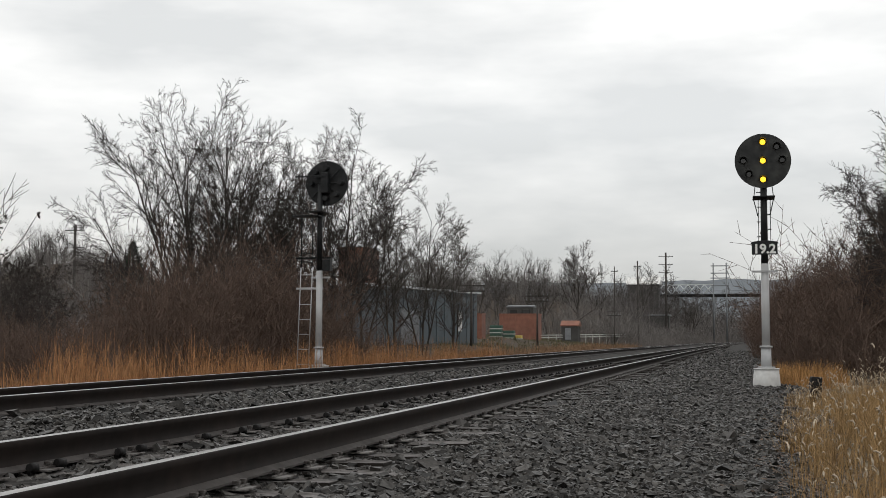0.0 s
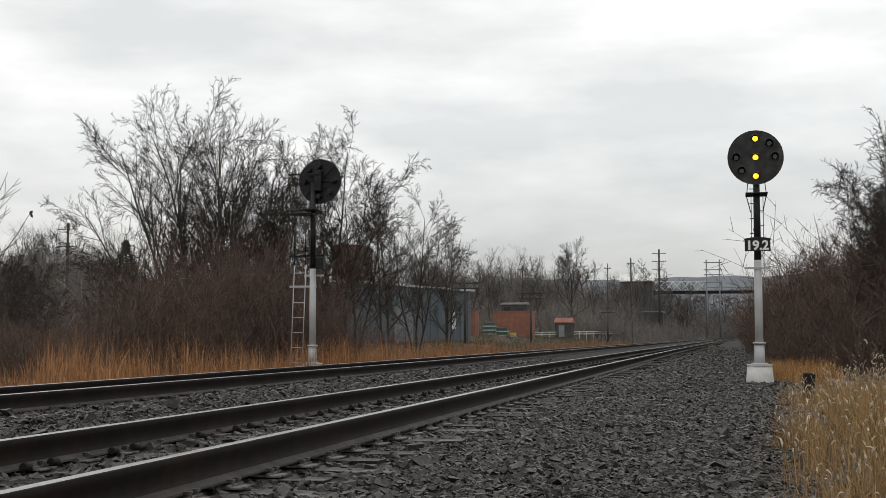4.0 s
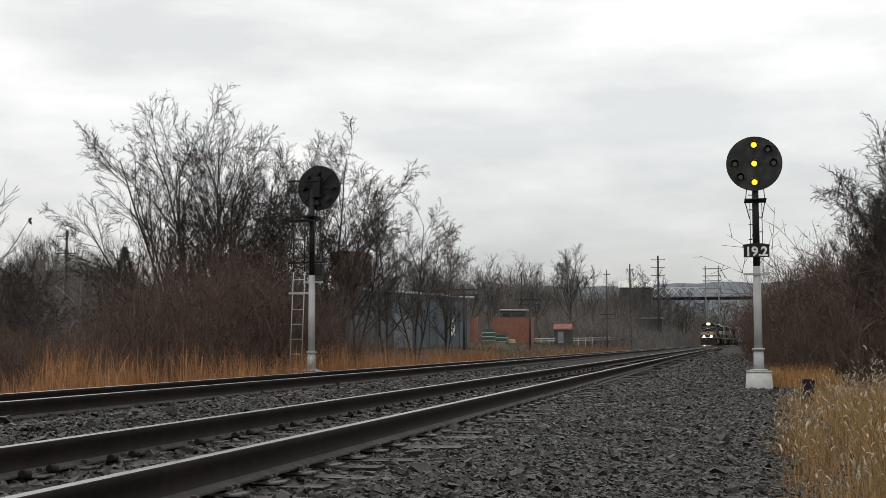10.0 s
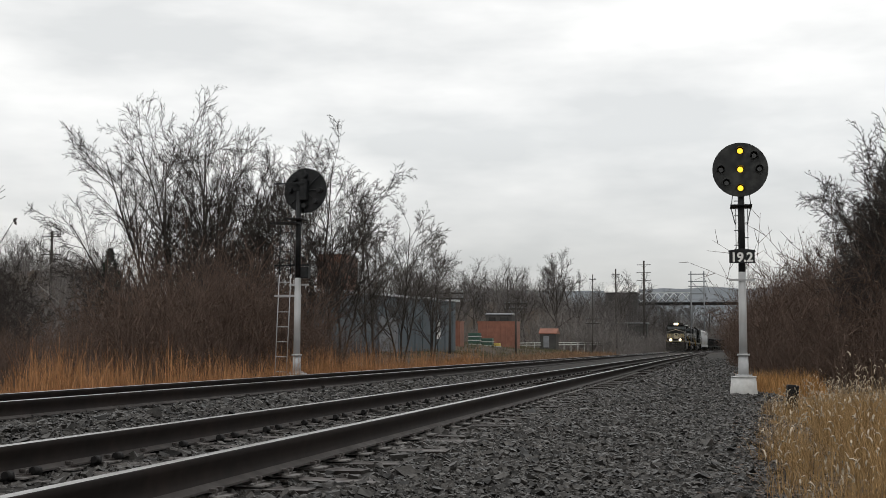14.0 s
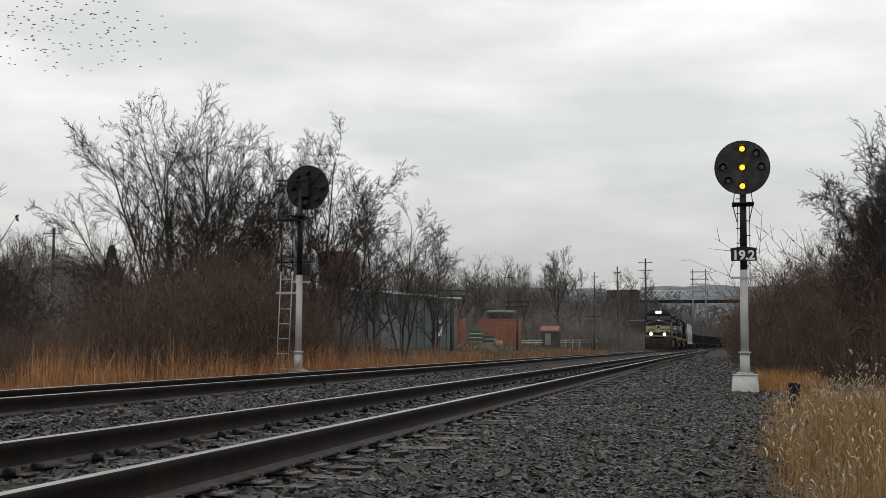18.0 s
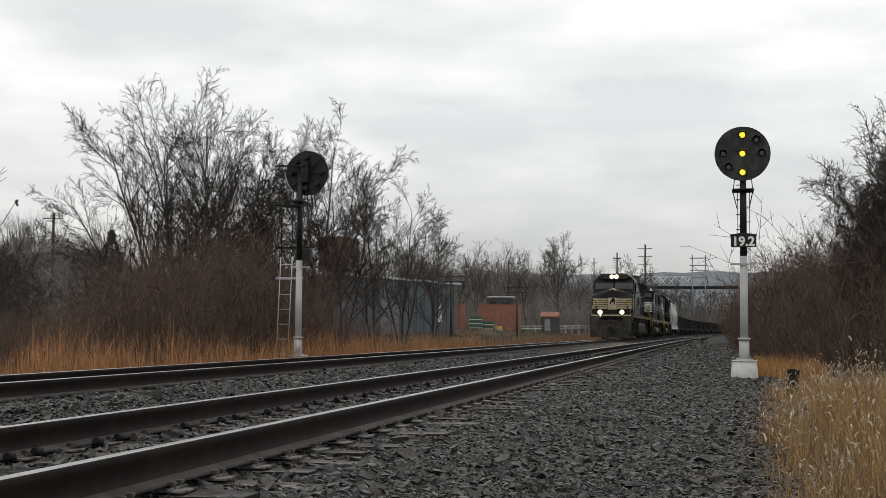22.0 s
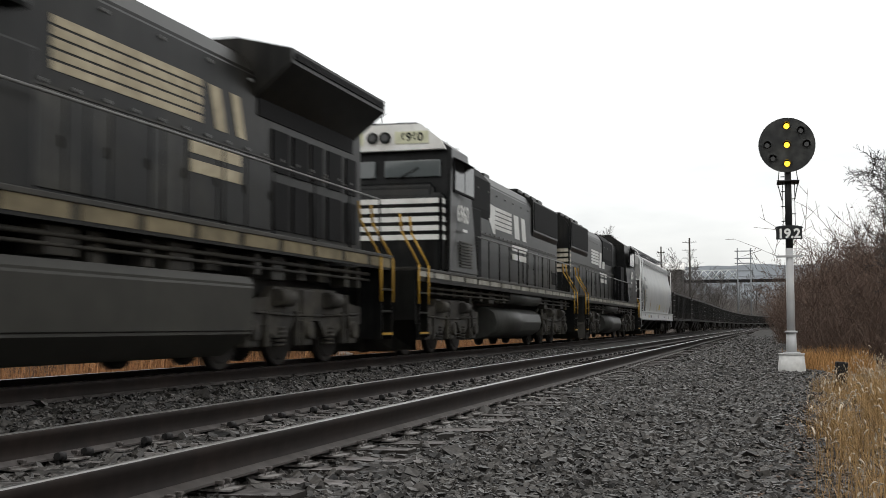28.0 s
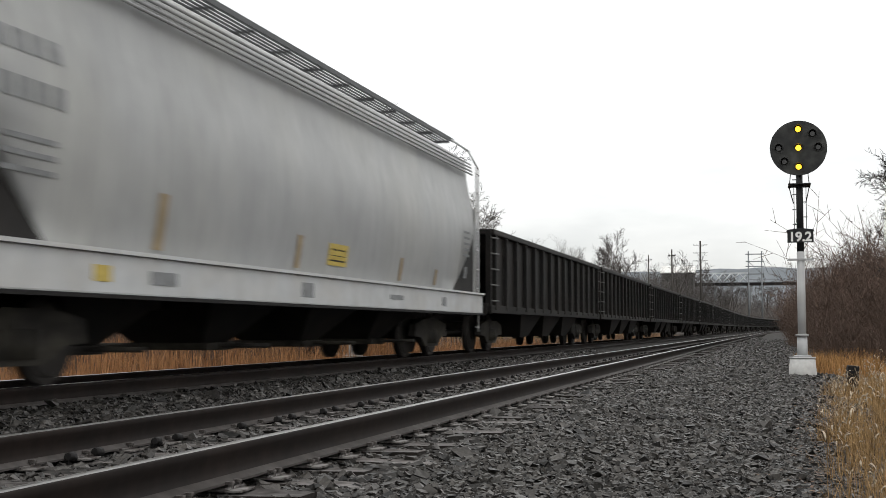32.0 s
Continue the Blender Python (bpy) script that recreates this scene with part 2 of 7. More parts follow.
def along(s, offset, z=0.0):
    """The place at distance s along the line, offset to its right, and the heading there."""
    i = int(math.floor(s))
    f = s - i
    (x0, y0, a0), (x1, y1, a1) = LINE[i], LINE[i + 1]
    a = a0 + (a1 - a0) * f
    return Vector((x0 + (x1 - x0) * f + offset * math.cos(a), y0 + (y1 - y0) * f - offset * math.sin(a), z)), a


TRACK_1, TRACK_2 = -3.44, -7.85     # centre lines of the near and the far track
TOP_1, TOP_2 = 0.184, 0.192           # their rail tops
GAUGE = 0.752                       # half the distance of the rail centres


# ---- ground and tracks ----
def big_mesh(name, verts, tris, material, smooth=False):
    """A mesh from arrays of corners and triangles."""
    me = bpy.data.meshes.new(name)
    me.vertices.add(len(verts))
    me.vertices.foreach_set("co", np.asarray(verts, dtype=np.float32).ravel())
    k = len(tris)
    me.loops.add(3 * k)
    me.loops.foreach_set("vertex_index", np.asarray(tris, dtype=np.int32).ravel())
    me.polygons.add(k)
    me.polygons.foreach_set("loop_start", np.arange(0, 3 * k, 3, dtype=np.int32))
    me.polygons.foreach_set("use_smooth", np.full(k, smooth))
    me.materials.append(material)
    me.update(calc_edges=True)
    return me


def shift_at(y):
    return LINE[int(min(max(y, -79), 560))][0]


def lump(x, y, cx, cy, rx, ry, h):
    d = ((x - cx) / rx) ** 2 + ((y - cy) / ry) ** 2
    return h * math.exp(-d)


def terrain(x, y):
    """Height of the open ground: a graded strip along the line, rising land to the west and beyond."""
    lat = x - shift_at(y)
    z = -0.55 if lat < -13 else -0.45
    if lat > 4:
        z += min((lat - 4) * 0.06, 0.8)
    z += 0.12 * noise.noise(Vector((x * 0.12, y * 0.12, 0)))
    rise = lump(x, y, -95, 420, 75, 120, 9) + lump(x, y, -300, 520, 130, 160, 12) + lump(x, y, -246, 420, 44, 70, 24) + lump(x, y, -60, 310, 42, 75, 10) + lump(x, y, 60, 330, 42, 180, 6)
    z += lump(x, y, -31, 140, 10.5, 55, 1.7)
    z += rise * min(max((abs(lat + 5) - 14) / 18, 0), 1)
    return z


def build_ground():
    xs = sorted(set([-3000, -2000, -1300, -900, -700] + list(range(-560, -60, 20)) + list(range(-60, -14, 3)) +
                    [x * 0.8 for x in range(-17, 14)] + list(range(12, 40, 3)) + list(range(40, 400, 30)) + [600, 900, 1300, 2000, 3000]))
    ys = sorted(set([-1500, -800, -400, -200, -100, -60, -40] + list(range(-30, 60, 2)) + list(range(60, 160, 5)) +
                    list(range(160, 700, 15)) + [750, 850, 1000, 1300, 1700, 2300, 3200]))
    verts = [(x, y, terrain(x, y)) for y in ys for x in xs]
    w = len(xs)
    faces = [(j * w + i, j * w + i + 1, (j + 1) * w + i + 1, (j + 1) * w + i) for j in range(len(ys) - 1) for i in range(w - 1)]
    ob = mesh_part("ground", verts, faces, M_SOIL)
    for p in ob.data.polygons:
        p.use_smooth = True
    tagged(ob, "brown littered soil with dead leaves and dry grass", "ground", kind="structure")


BED = [(-11.6, -0.62), (-10.6, -0.36), (-9.5, -0.01), (-6.35, -0.01), (-5.95, -0.1), (-5.3, -0.11), (-4.95, -0.06), (-2.9, -0.058), (-2.6, -0.066), (-2.05, -0.068),
       (-1.85, -0.09), (-1.35, -0.17), (-0.7, -0.29), (0.5, -0.34), (1.4, -0.38), (2.0, -0.6)]


def bed_height(lat):
    for (a, za), (b, zb) in zip(BED, BED[1:]):
        if a <= lat <= b:
            return za + (zb - za) * (lat - a) / (b - a)
    return -0.6


def build_bed():
    lats = []
    for (a, _), (b, _) in zip(BED, BED[1:]):
        k = max(1, int((b - a) / 0.22))
        lats += [a + (b - a) * i / k for i in range(k)]
    lats.append(BED[-1][0])
    ss = [-40, -20, -10, -4] + [i * 0.3 for i in range(0, 134)] + [40 + i for i in range(1, 60)] + list(range(105, 900, 6))
    verts = []
    for s in ss:
        for lat in lats:
            p, _ = along(s, lat, 0)
            z = bed_height(lat)
            if s < 100:
                z += 0.028 * noise.noise(Vector((p.x * 4, p.y * 4, 0))) + 0.02 * noise.noise(Vector((p.x * 1.1, p.y * 1.1, 3)))
            verts.append((p.x, p.y, z))
    w = len(lats)
    faces = [(j * w + i, j * w + i + 1, (j + 1) * w + i + 1, (j + 1) * w + i) for j in range(len(ss) - 1) for i in range(w - 1)]
    ob = mesh_part("ballast", verts, faces, M_BALLAST)
    tagged(ob, "bed of dark grey crushed stone under two tracks", "ballast", kind="structure")


RAIL_PROFILE = [(-0.075, -0.186), (0.075, -0.186), (0.075, -0.174), (0.022, -0.152), (0.013, -0.12), (0.016, -0.075), (0.035, -0.044),
                (0.037, -0.013), (0.031, -0.004), (0.016, 0.0), (-0.016, 0.0), (-0.031, -0.004), (-0.037, -0.013), (-0.035, -0.044), (-0.016, -0.075),
                (-0.013, -0.12), (-0.022, -0.152), (-0.075, -0.174)]


def build_rail(parent, offset, top):
    ss = [-40, -20, -8] + [i * 1.0 for i in range(-4, 60)] + list(range(60, 170, 5)) + list(range(170, 900, 8))
    n = len(RAIL_PROFILE)
    verts, faces, mats = [], [], []
    for s in ss:
        for u, z in RAIL_PROFILE:
            p, _ = along(s, offset + u, top + z)
            verts.append(p)
    for j in range(len(ss) - 1):
        for i in range(n):
            k = (i + 1) % n
            faces.append((j * n + i, j * n + k, (j + 1) * n + k, (j + 1) * n + i))
            mats.append(1 if 8 <= i <= 10 else 2 if i in (1, 2, 16, 17) else 0)
    ob = mesh_part("rail", verts, faces, M_RAIL, parent, "dark rusty steel rail with a polished head")
    ob.data.materials.append(M_RAILHEAD)
    ob.data.materials.append(M_FOOT)
    ob.data.polygons.foreach_set("material_index", mats)
    ob.data.polygons.foreach_set("use_smooth", [m == 0 for m in mats])
    return ob


def tie_bmesh(seed):
    """A timber tie along x, with worn edges and end splits."""
    rng = random.Random(seed)
    bm = box(bm_(), (-1.3, -0.115, -0.18), (1.3, 0.115, 0.0))
    bmesh.ops.subdivide_edges(bm, edges=[e for e in bm.edges if abs(e.verts[0].co.x - e.verts[1].co.x) > 1], cuts=5)
    for v in bm.verts:
        v.co += Vector((rng.uniform(-0.02, 0.02), rng.uniform(-0.008, 0.008), rng.uniform(-0.008, 0.004)))
    bm.normal_update()
    # top faces weathered pale; side faces take the painted shade
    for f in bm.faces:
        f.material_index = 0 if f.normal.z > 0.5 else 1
    return bm


def plate_bmesh():
    """A tie plate with two raised shoulders."""
    bm = box(bm_(), (-0.165, -0.09, 0.0), (0.165, 0.09, 0.012), 0.003)
    box(bm, (-0.105, -0.095, 0.014), (-0.085, 0.095, 0.022))
    box(bm, (0.085, -0.095, 0.014), (0.105, 0.095, 0.022))
    return bm


def spike_bmesh():
    bm = box(bm_(), (-0.01, -0.01, 0.0), (0.01, 0.01, 0.025))
    return box(bm, (-0.03, -0.016, 0.018), (0.014, 0.016, 0.034), 0.004)


def anchor_bmesh():
    """A sprung rail anchor: a flat spring under the rail foot that curls up round both of its edges."""
    bm = box(bm_(), (-0.1, -0.02, -0.05), (0.1, 0.02, -0.008), 0.006)
    for x, r in ((0.098, 0.04), (-0.096, 0.034)):
        tube(bm, (x, -0.034, -0.004), (x, 0.03, 0.004), r, r * 0.72, 7)
    return box(bm, (0.062, -0.03, 0.008), (0.112, 0.024, 0.044), 0.012)


TIE_STEP, TIE_START = 0.53, 5.63


def build_track(name, centre, top, cross, ties, plates, label):
    track = tagged(new(name), label, "railway track", kind="structure")
    tie_top = top - cross - 0.186 - 0.012
    build_rail(track, centre - GAUGE, top - cross)
    build_rail(track, centre + GAUGE, top)
    shapes = []
    for k in range(5):
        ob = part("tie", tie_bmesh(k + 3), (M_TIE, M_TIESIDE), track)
        shapes.append(ob)
    plate0, spike0, anchor0 = [part(n, b, m, track) for n, b, m in
                               (("tie_plate", plate_bmesh(), M_PLATE), ("spike", spike_bmesh(), M_PLATE), ("rail_anchor", anchor_bmesh(), M_IRON))]
    firsts = {}
    rng = random.Random(hash(len(name)) + int(top * 100))
    verts, faces = [], []
    for i in range(-90, 760):
        s = TIE_START + TIE_STEP * i + rng.uniform(-0.02, 0.02)
        p, a = along(s, centre + rng.uniform(-0.12, 0.12), tie_top - rng.uniform(0, 0.018))
        m = Matrix.Translation(p) @ Matrix.Rotation(-a + rng.uniform(-0.012, 0.012), 4, "Z")
        if -9 < i < ties - 8:
            k = (i * 7 + i // 3) % 5
            if k not in firsts:
                firsts[k] = shapes[k]
                shapes[k].matrix_basis = m
            else:
                like("tie", shapes[k], track, m)
        else:
            base = len(verts)
            for x in (-1.3, 1.3):
                for y in (-0.115, 0.115):
                    for z in (-0.1, 0.0):
                        verts.append(m @ Vector((x, y, z)))
            faces += [tuple(base + j for j in f) for f in ((1, 3, 7, 5), (0, 1, 5, 4), (2, 6, 7, 3), (0, 2, 3, 1), (4, 5, 7, 6))]
        if -9 < i < plates:
            for side in (-1, 1):
                q, a = along(s, centre + side * GAUGE, tie_top)
                pm = Matrix.Translation(q) @ Matrix.Rotation(-a + (math.pi if side < 0 else 0), 4, "Z")
                for key, ob, local in (("p", plate0, pose(0, 0, 0)), ("s", spike0, pose(0.09, 0.05, 0.016)),
                                       ("s", spike0, pose(-0.09, -0.05, 0.016, 0, 0, 180)), ("s", spike0, pose(0.1, -0.055, 0.016)),
                                       ("a", anchor0, pose(0, 0.155, 0.03, 0, 0, 3)), ("a", anchor0, pose(0, -0.16, 0.03, 0, 0, -4))):
                    if key == "a" and (side > 0 or plates < 20 or i % 2 or (i * 5 + (local.translation.y > 0) * 3) % 11 == 0):
                        continue
                    if key == "s" and i > 36:
                        continue
                    if key not in firsts:
                        firsts[key] = ob
                        ob.matrix_basis = pm @ local
                    else:
                        like(ob.name.split(".")[0], ob, track, pm @ local)
    for key, ob in (("a", anchor0), ("p", plate0), ("s", spike0)):
        if key not in firsts:
            bpy.data.objects.remove(ob)
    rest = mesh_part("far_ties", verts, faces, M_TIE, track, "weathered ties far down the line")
    tagged(rest, kind="stuff")


STONE_TRIS = np.array([(0, 2, 1), (0, 3, 2), (4, 5, 6), (4, 6, 7), (0, 1, 5), (0, 5, 4), (1, 2, 6), (1, 6, 5), (2, 3, 7), (2, 7, 6), (3, 0, 4), (3, 4, 7)])
STONE_BASE = np.array([(-0.8, -0.6, -0.5), (0.75, -0.7, -0.5), (0.8, 0.6, -0.5), (-0.7, 0.75, -0.5),
                       (-0.55, -0.4, 0.5), (0.5, -0.5, 0.55), (0.6, 0.35, 0.5), (-0.4, 0.5, 0.45)], dtype=float)


def scatter_stones(name, places, sizes, material, label):
    """Angular broken stones, each turned and squeezed in its own way, as one heap."""
    rs = np.random.RandomState(5)
    k = len(places)
    v = np.repeat(STONE_BASE[None], k, 0) + rs.uniform(-0.3, 0.3, (k, 8, 3))
    v *= rs.uniform(0.5, 1.25, (k, 1, 3)) * sizes[:, None, None]
    q = rs.normal(size=(k, 4))
    q /= np.linalg.norm(q, axis=1)[:, None]
    w, x, y, z = q.T
    rot = np.stack([1 - 2 * (y * y + z * z), 2 * (x * y - z * w), 2 * (x * z + y * w), 2 * (x * y + z * w), 1 - 2 * (x * x + z * z),
                    2 * (y * z - x * w), 2 * (x * z - y * w), 2 * (y * z + x * w), 1 - 2 * (x * x + y * y)], 1).reshape(k, 3, 3)
    v = np.einsum("kij,knj->kni", rot, v) * np.array([1.1, 1.1, 0.72]) + places[:, None, :]
    tris = (STONE_TRIS[None] + (np.arange(k) * 8)[:, None, None]).reshape(-1, 3)
    ob = new(name, big_mesh(name, v.reshape(-1, 3), tris, material))
    return tagged(ob, label, "stones", kind="stuff")


def build_stones():
    rs = np.random.RandomState(11)
    pts, sizes = [], []
    zones = [(-2.15, 1.0, 3.2, 12, 1250, 0.0225), (-2.15, 1.2, 12, 24, 560, 0.026), (-2.15, 1.3, 24, 50, 160, 0.036), (-6.6, -4.75, 5.5, 16, 700, 0.027),
             (-6.6, -4.75, 16, 44, 240, 0.033), (-4.75, -2.15, 2.8, 12, 1000, 0.025), (-4.75, -2.15, 12, 24, 400, 0.028), (-9.2, -6.6, 9, 30, 90, 0.032), (-2.1, 1.3, 50, 120, 45, 0.055),
             (-9.2, 1.3, -6, 3.2, 160, 0.032)]
    for x0, x1, y0, y1, density, size in zones:
        k = int((x1 - x0) * (y1 - y0) * density)
        x = rs.uniform(x0, x1, k)
        y = rs.uniform(y0, y1, k)
        if (x0, x1) in ((-4.75, -2.15), (-9.2, 1.3)):
            phase = ((y - TIE_START) / TIE_STEP) % 1.0
            keep = ((phase > 0.18) & (phase < 0.82)) | (rs.rand(len(x)) < 0.12 + 0.5 * (np.sin(y * 1.7) + np.sin(y * 0.63 + 1) > 0.9))
            x, y = x[keep], y[keep]
        s = size * np.exp(rs.normal(0, 0.3, len(x)))
        z = np.array([bed_height(a) for a in x]) + rs.uniform(-0.3, 0.55, len(x)) * s - (0.005 if (x0, x1) == (-4.75, -2.15) else 0.0)
        pts.append(np.stack([x, y, z], 1))
        sizes.append(s)
    scatter_stones("ballast_stones", np.concatenate(pts), np.concatenate(sizes), M_STONE, "loose angular grey crushed stones of the track bed")


# ---- dry grass ----
def blades(name, roots, heights, widths, material, label, lean=0.35, seed=3):
    """Dry grass blades, each a bent tapering strip."""
    rs = np.random.RandomState(seed)
    k = len(roots)
    az = rs.uniform(0, 2 * math.pi, k)
    out = np.stack([np.cos(az), np.sin(az), np.zeros(k)], 1)
    side = np.stack([-np.sin(az), np.cos(az), np.zeros(k)], 1)
    bend = np.abs(rs.normal(0, lean, k))
    levels = np.array([0.0, 0.4, 0.75, 1.0])
    rings = []
    for u in levels:
        mid = roots + out * (heights * bend * u ** 2)[:, None] + np.array([0, 0, 1.0]) * (heights * (u - 0.25 * bend * u ** 2))[:, None]
        wd = (widths * (1 - 0.85 * u) * 0.5)[:, None]
        rings += [mid - side * wd, mid + side * wd]
    v = np.stack(rings, 1)
    f = []
    for j in range(3):
        f += [(2 * j, 2 * j + 1, 2 * j + 3), (2 * j, 2 * j + 3, 2 * j + 2)]
    tris = (np.array(f)[None] + (np.arange(k) * 8)[:, None, None]).reshape(-1, 3)
    ob = new(name, big_mesh(name, v.reshape(-1, 3), tris, material))
    return tagged(ob, label, "grass", kind="stuff")


def clumped(rs, x0, x1, y0, y1, clumps, each, spread):
    cx, cy = rs.uniform(x0, x1, clumps), rs.uniform(y0, y1, clumps)
    x = np.repeat(cx, each) + rs.normal(0, spread, clumps * each)
    y = np.repeat(cy, each) + rs.normal(0, spread, clumps * each)
    tall = np.repeat(rs.uniform(0.6, 1.18, clumps), each)
    return x, y, tall


def build_grass():
    rs = np.random.RandomState(21)
    # rusty band beyond the far track
    x, y, tall = clumped(rs, -14.6, -11.8, 10, 62, 400, 50, 0.17)
    z = np.array([terrain(a, b) if a < -11.6 else -0.5 for a, b in zip(x, y)])
    blades("rusty_grass", np.stack([x, y, z], 1), tall ** 2.6 * rs.uniform(0.4, 1.05, len(x)), rs.uniform(0.008, 0.02, len(x)), M_GRASSORANGE,
           "tall rust-orange dry grass along the far track", seed=4)
    x, y, tall = clumped(rs, -17.5, -12.5, 60, 165, 330, 26, 0.32)
    z = np.array([terrain(a, b) for a, b in zip(x, y)])
    blades("verge_grass", np.stack([x, y, z], 1), tall * rs.uniform(0.4, 0.9, len(x)), rs.uniform(0.02, 0.04, len(x)), M_GRASSBROWN,
           "low brown dry grass on the far verge", seed=5)
    x, y, tall = clumped(rs, -36, -17, 85, 205, 520, 22, 0.4)
    z = np.array([terrain(a, b) for a, b in zip(x, y)])
    blades("yard_grass", np.stack([x, y, z], 1), tall * rs.uniform(0.15, 0.5, len(x)), rs.uniform(0.025, 0.05, len(x)), M_GRASSDULL,
           "short dull grass in the yard", seed=9)
    # straw-coloured stand on the near side, with nodding seed heads
    x, y, tall = clumped(rs, 0.2, 3.4, 6.0, 25, 600, 46, 0.1)
    edge = 0.36 + (y - 9.7) * 0.042 + 0.16 * np.sin(y * 2.3) + 0.1 * np.sin(y * 5.9)
    keep = (x > edge) & ~((np.abs(x - 0.97) < 0.2) & (y > 15.8) & (y < 18.6))
    x, y, tall, edge = x[keep], y[keep], tall[keep], edge[keep]
    z = np.full(len(x), -0.42)
    h = tall * rs.uniform(0.3, 0.8, len(x)) * np.clip(0.45 + (x - edge) * 0.9, 0.4, 1.0) * np.clip(1.15 - (y - 13) * 0.05, 0.55, 1.1)
    blades("straw_grass", np.stack([x, y, z], 1), h, rs.uniform(0.003, 0.0075, len(x)), M_GRASSSTRAW,
           "dense straw-yellow dry grass beside the stone bed", 0.5, seed=6)
    pick = rs.rand(len(x)) < 0.085
    px, py, ph = x[pick], y[pick], h[pick] * 1.12 + 0.06
    blades("seed_stalk_grass", np.stack([px, py, z[pick]], 1), ph, np.full(len(px), 0.004), M_GRASSSTRAW, "thin straw stalks that carry seed heads", 0.1, seed=16)
    k = len(px)
    parts_v, parts_f = [], []
    az = rs.uniform(0, 6.283, k)
    for j in range(k):
        base = len(parts_v)
        bend, ln = rs.uniform(0.8, 2.0), rs.uniform(0.04, 0.085)
        d = np.array([math.cos(az[j]), math.sin(az[j]), 0.0])
        side = np.array([-d[1], d[0], 0.0])
        p = np.array([px[j], py[j], z[pick][j] + ph[j] - 0.03])
        for i in range(5):
            u = i / 4
            a = bend * 1.6 * u
            w = 0.0068 * math.sin(math.pi * (0.12 + 0.8 * u))
            up = np.array([0, 0, 1.0]) * math.sin(a) + d * math.cos(a)
            parts_v += [p + side * w, p + up * w, p - side * w, p - up * w]
            p = p + (d * math.sin(a) + np.array([0, 0, 1.0]) * math.cos(a)) * ln / 4
            if i:
                o = base + (i - 1) * 4
                for q in range(4):
                    r = (q + 1) % 4
                    parts_f += [(o + q, o + r, o + 4 + r), (o + q, o + 4 + r, o + 4 + q)]
    ob = new("seed_head_grass", big_mesh("seed_head_grass", np.array(parts_v), np.array(parts_f), M_SEED))
    tagged(ob, "fluffy pale nodding seed heads of dry grass", "grass", kind="stuff")
    x, y, tall = clumped(rs, 0.35, 2.6, 31.5, 40, 90, 44, 0.16)
    keep = (x > 0.35 + (y - 31) * 0.02) & (np.hypot(x - 0.55, y - 30.5) > 0.5)
    x, y, tall = x[keep], y[keep], tall[keep]
    blades("mast_grass", np.stack([x, y, np.full(len(x), -0.45)], 1), tall * rs.uniform(0.3, 0.65, len(x)), rs.uniform(0.01, 0.02, len(x)), M_GRASSGOLD,
           "golden dry grass behind the signal mast", seed=7)


def build_litter():
    """Fallen brown leaves and broken stalks along the edge of the dry grass."""
    rs = np.random.RandomState(44)
    k = 2600
    y = rs.uniform(5, 26, k)
    x = 0.35 + (y - 8) * 0.034 + rs.normal(0, 0.22, k)
    z = np.array([bed_height(a) for a in x]) + 0.012 + rs.uniform(0, 0.02, k)
    a = rs.uniform(0, 6.283, k)
    ln = rs.uniform(0.012, 0.05, k)
    wd = rs.uniform(0.004, 0.018, k)
    d = np.stack([np.cos(a), np.sin(a), rs.uniform(-0.3, 0.3, k)], 1) * ln[:, None]
    e = np.stack([-np.sin(a), np.cos(a), rs.uniform(-0.3, 0.3, k)], 1) * wd[:, None]
    c = np.stack([x, y, z], 1)
    v = np.stack([c - d, c + e, c + d, c - e], 1).reshape(-1, 3)
    t = (np.array([(0, 1, 2), (0, 2, 3)])[None] + (np.arange(k) * 4)[:, None, None]).reshape(-1, 3)
    tagged(new("leaf_litter", big_mesh("leaf_litter", v, t, M_DEADLEAF)), "brown fallen leaves and stalks on the stones", "leaf litter", kind="stuff")


build_ground()
build_bed()
build_litter()
build_track("track_1", TRACK_1, TOP_1, 0.022, 300, 66, "empty near railway track of dark rails on weathered timber ties")
build_track("track_2", TRACK_2, TOP_2, 0.028, 120, 12, "far railway track of dark rails on timber ties in stone")
build_grass()


# ---- the two position-light signals ----
def disc_bmesh(r, thick, sides=48):
    """A round background plate with a rolled rim, facing -y."""
    bm = bm_()
    tube(bm, (0, 0, 0), (0, thick, 0), r, r, sides)
    return bm


def lamp_unit(parent, x, z, lit):
    """One lamp of the head: a housing behind, a hood and a lens in front."""
    bm = tube(bm_(), (x, 0.012, z), (x, 0.2, z), 0.085, 0.07, 16)
    case = part("lamp_housing", bm, M_SIGBLACK, parent)
    bm = bm_()
    steps = 10
    ring = []
    for i in range(steps + 1):
        a = math.radians(-20 + 220 * i / steps)
        ring.append((math.cos(a) * 0.098, math.sin(a) * 0.098))
    for (xa, za), (xb, zb) in zip(ring, ring[1:]):
        vs = [bm.verts.new(p) for p in ((x + xa, -0.002, z + za), (x + xb, -0.002, z + zb), (x + xb * 0.93, -0.17, z + zb * 0.93), (x + xa * 0.93, -0.17, z + za * 0.93))]
        bm.faces.new(vs)
    bmesh.ops.remove_doubles(bm, verts=bm.verts[:], dist=0.0005)
    bmesh.ops.solidify(bm, geom=bm.faces[:], thickness=0.004)
    part("lamp_hood", bm, M_SIGBLACK, parent)
    bm = tube(bm_(), (x, -0.03, z), (x, -0.003, z), 0.056, 0.068, 20)
    part("lens", bm, M_AMBER if lit else M_DARKLENS, case, "glowing amber lens" if lit else "dark unlit lens")


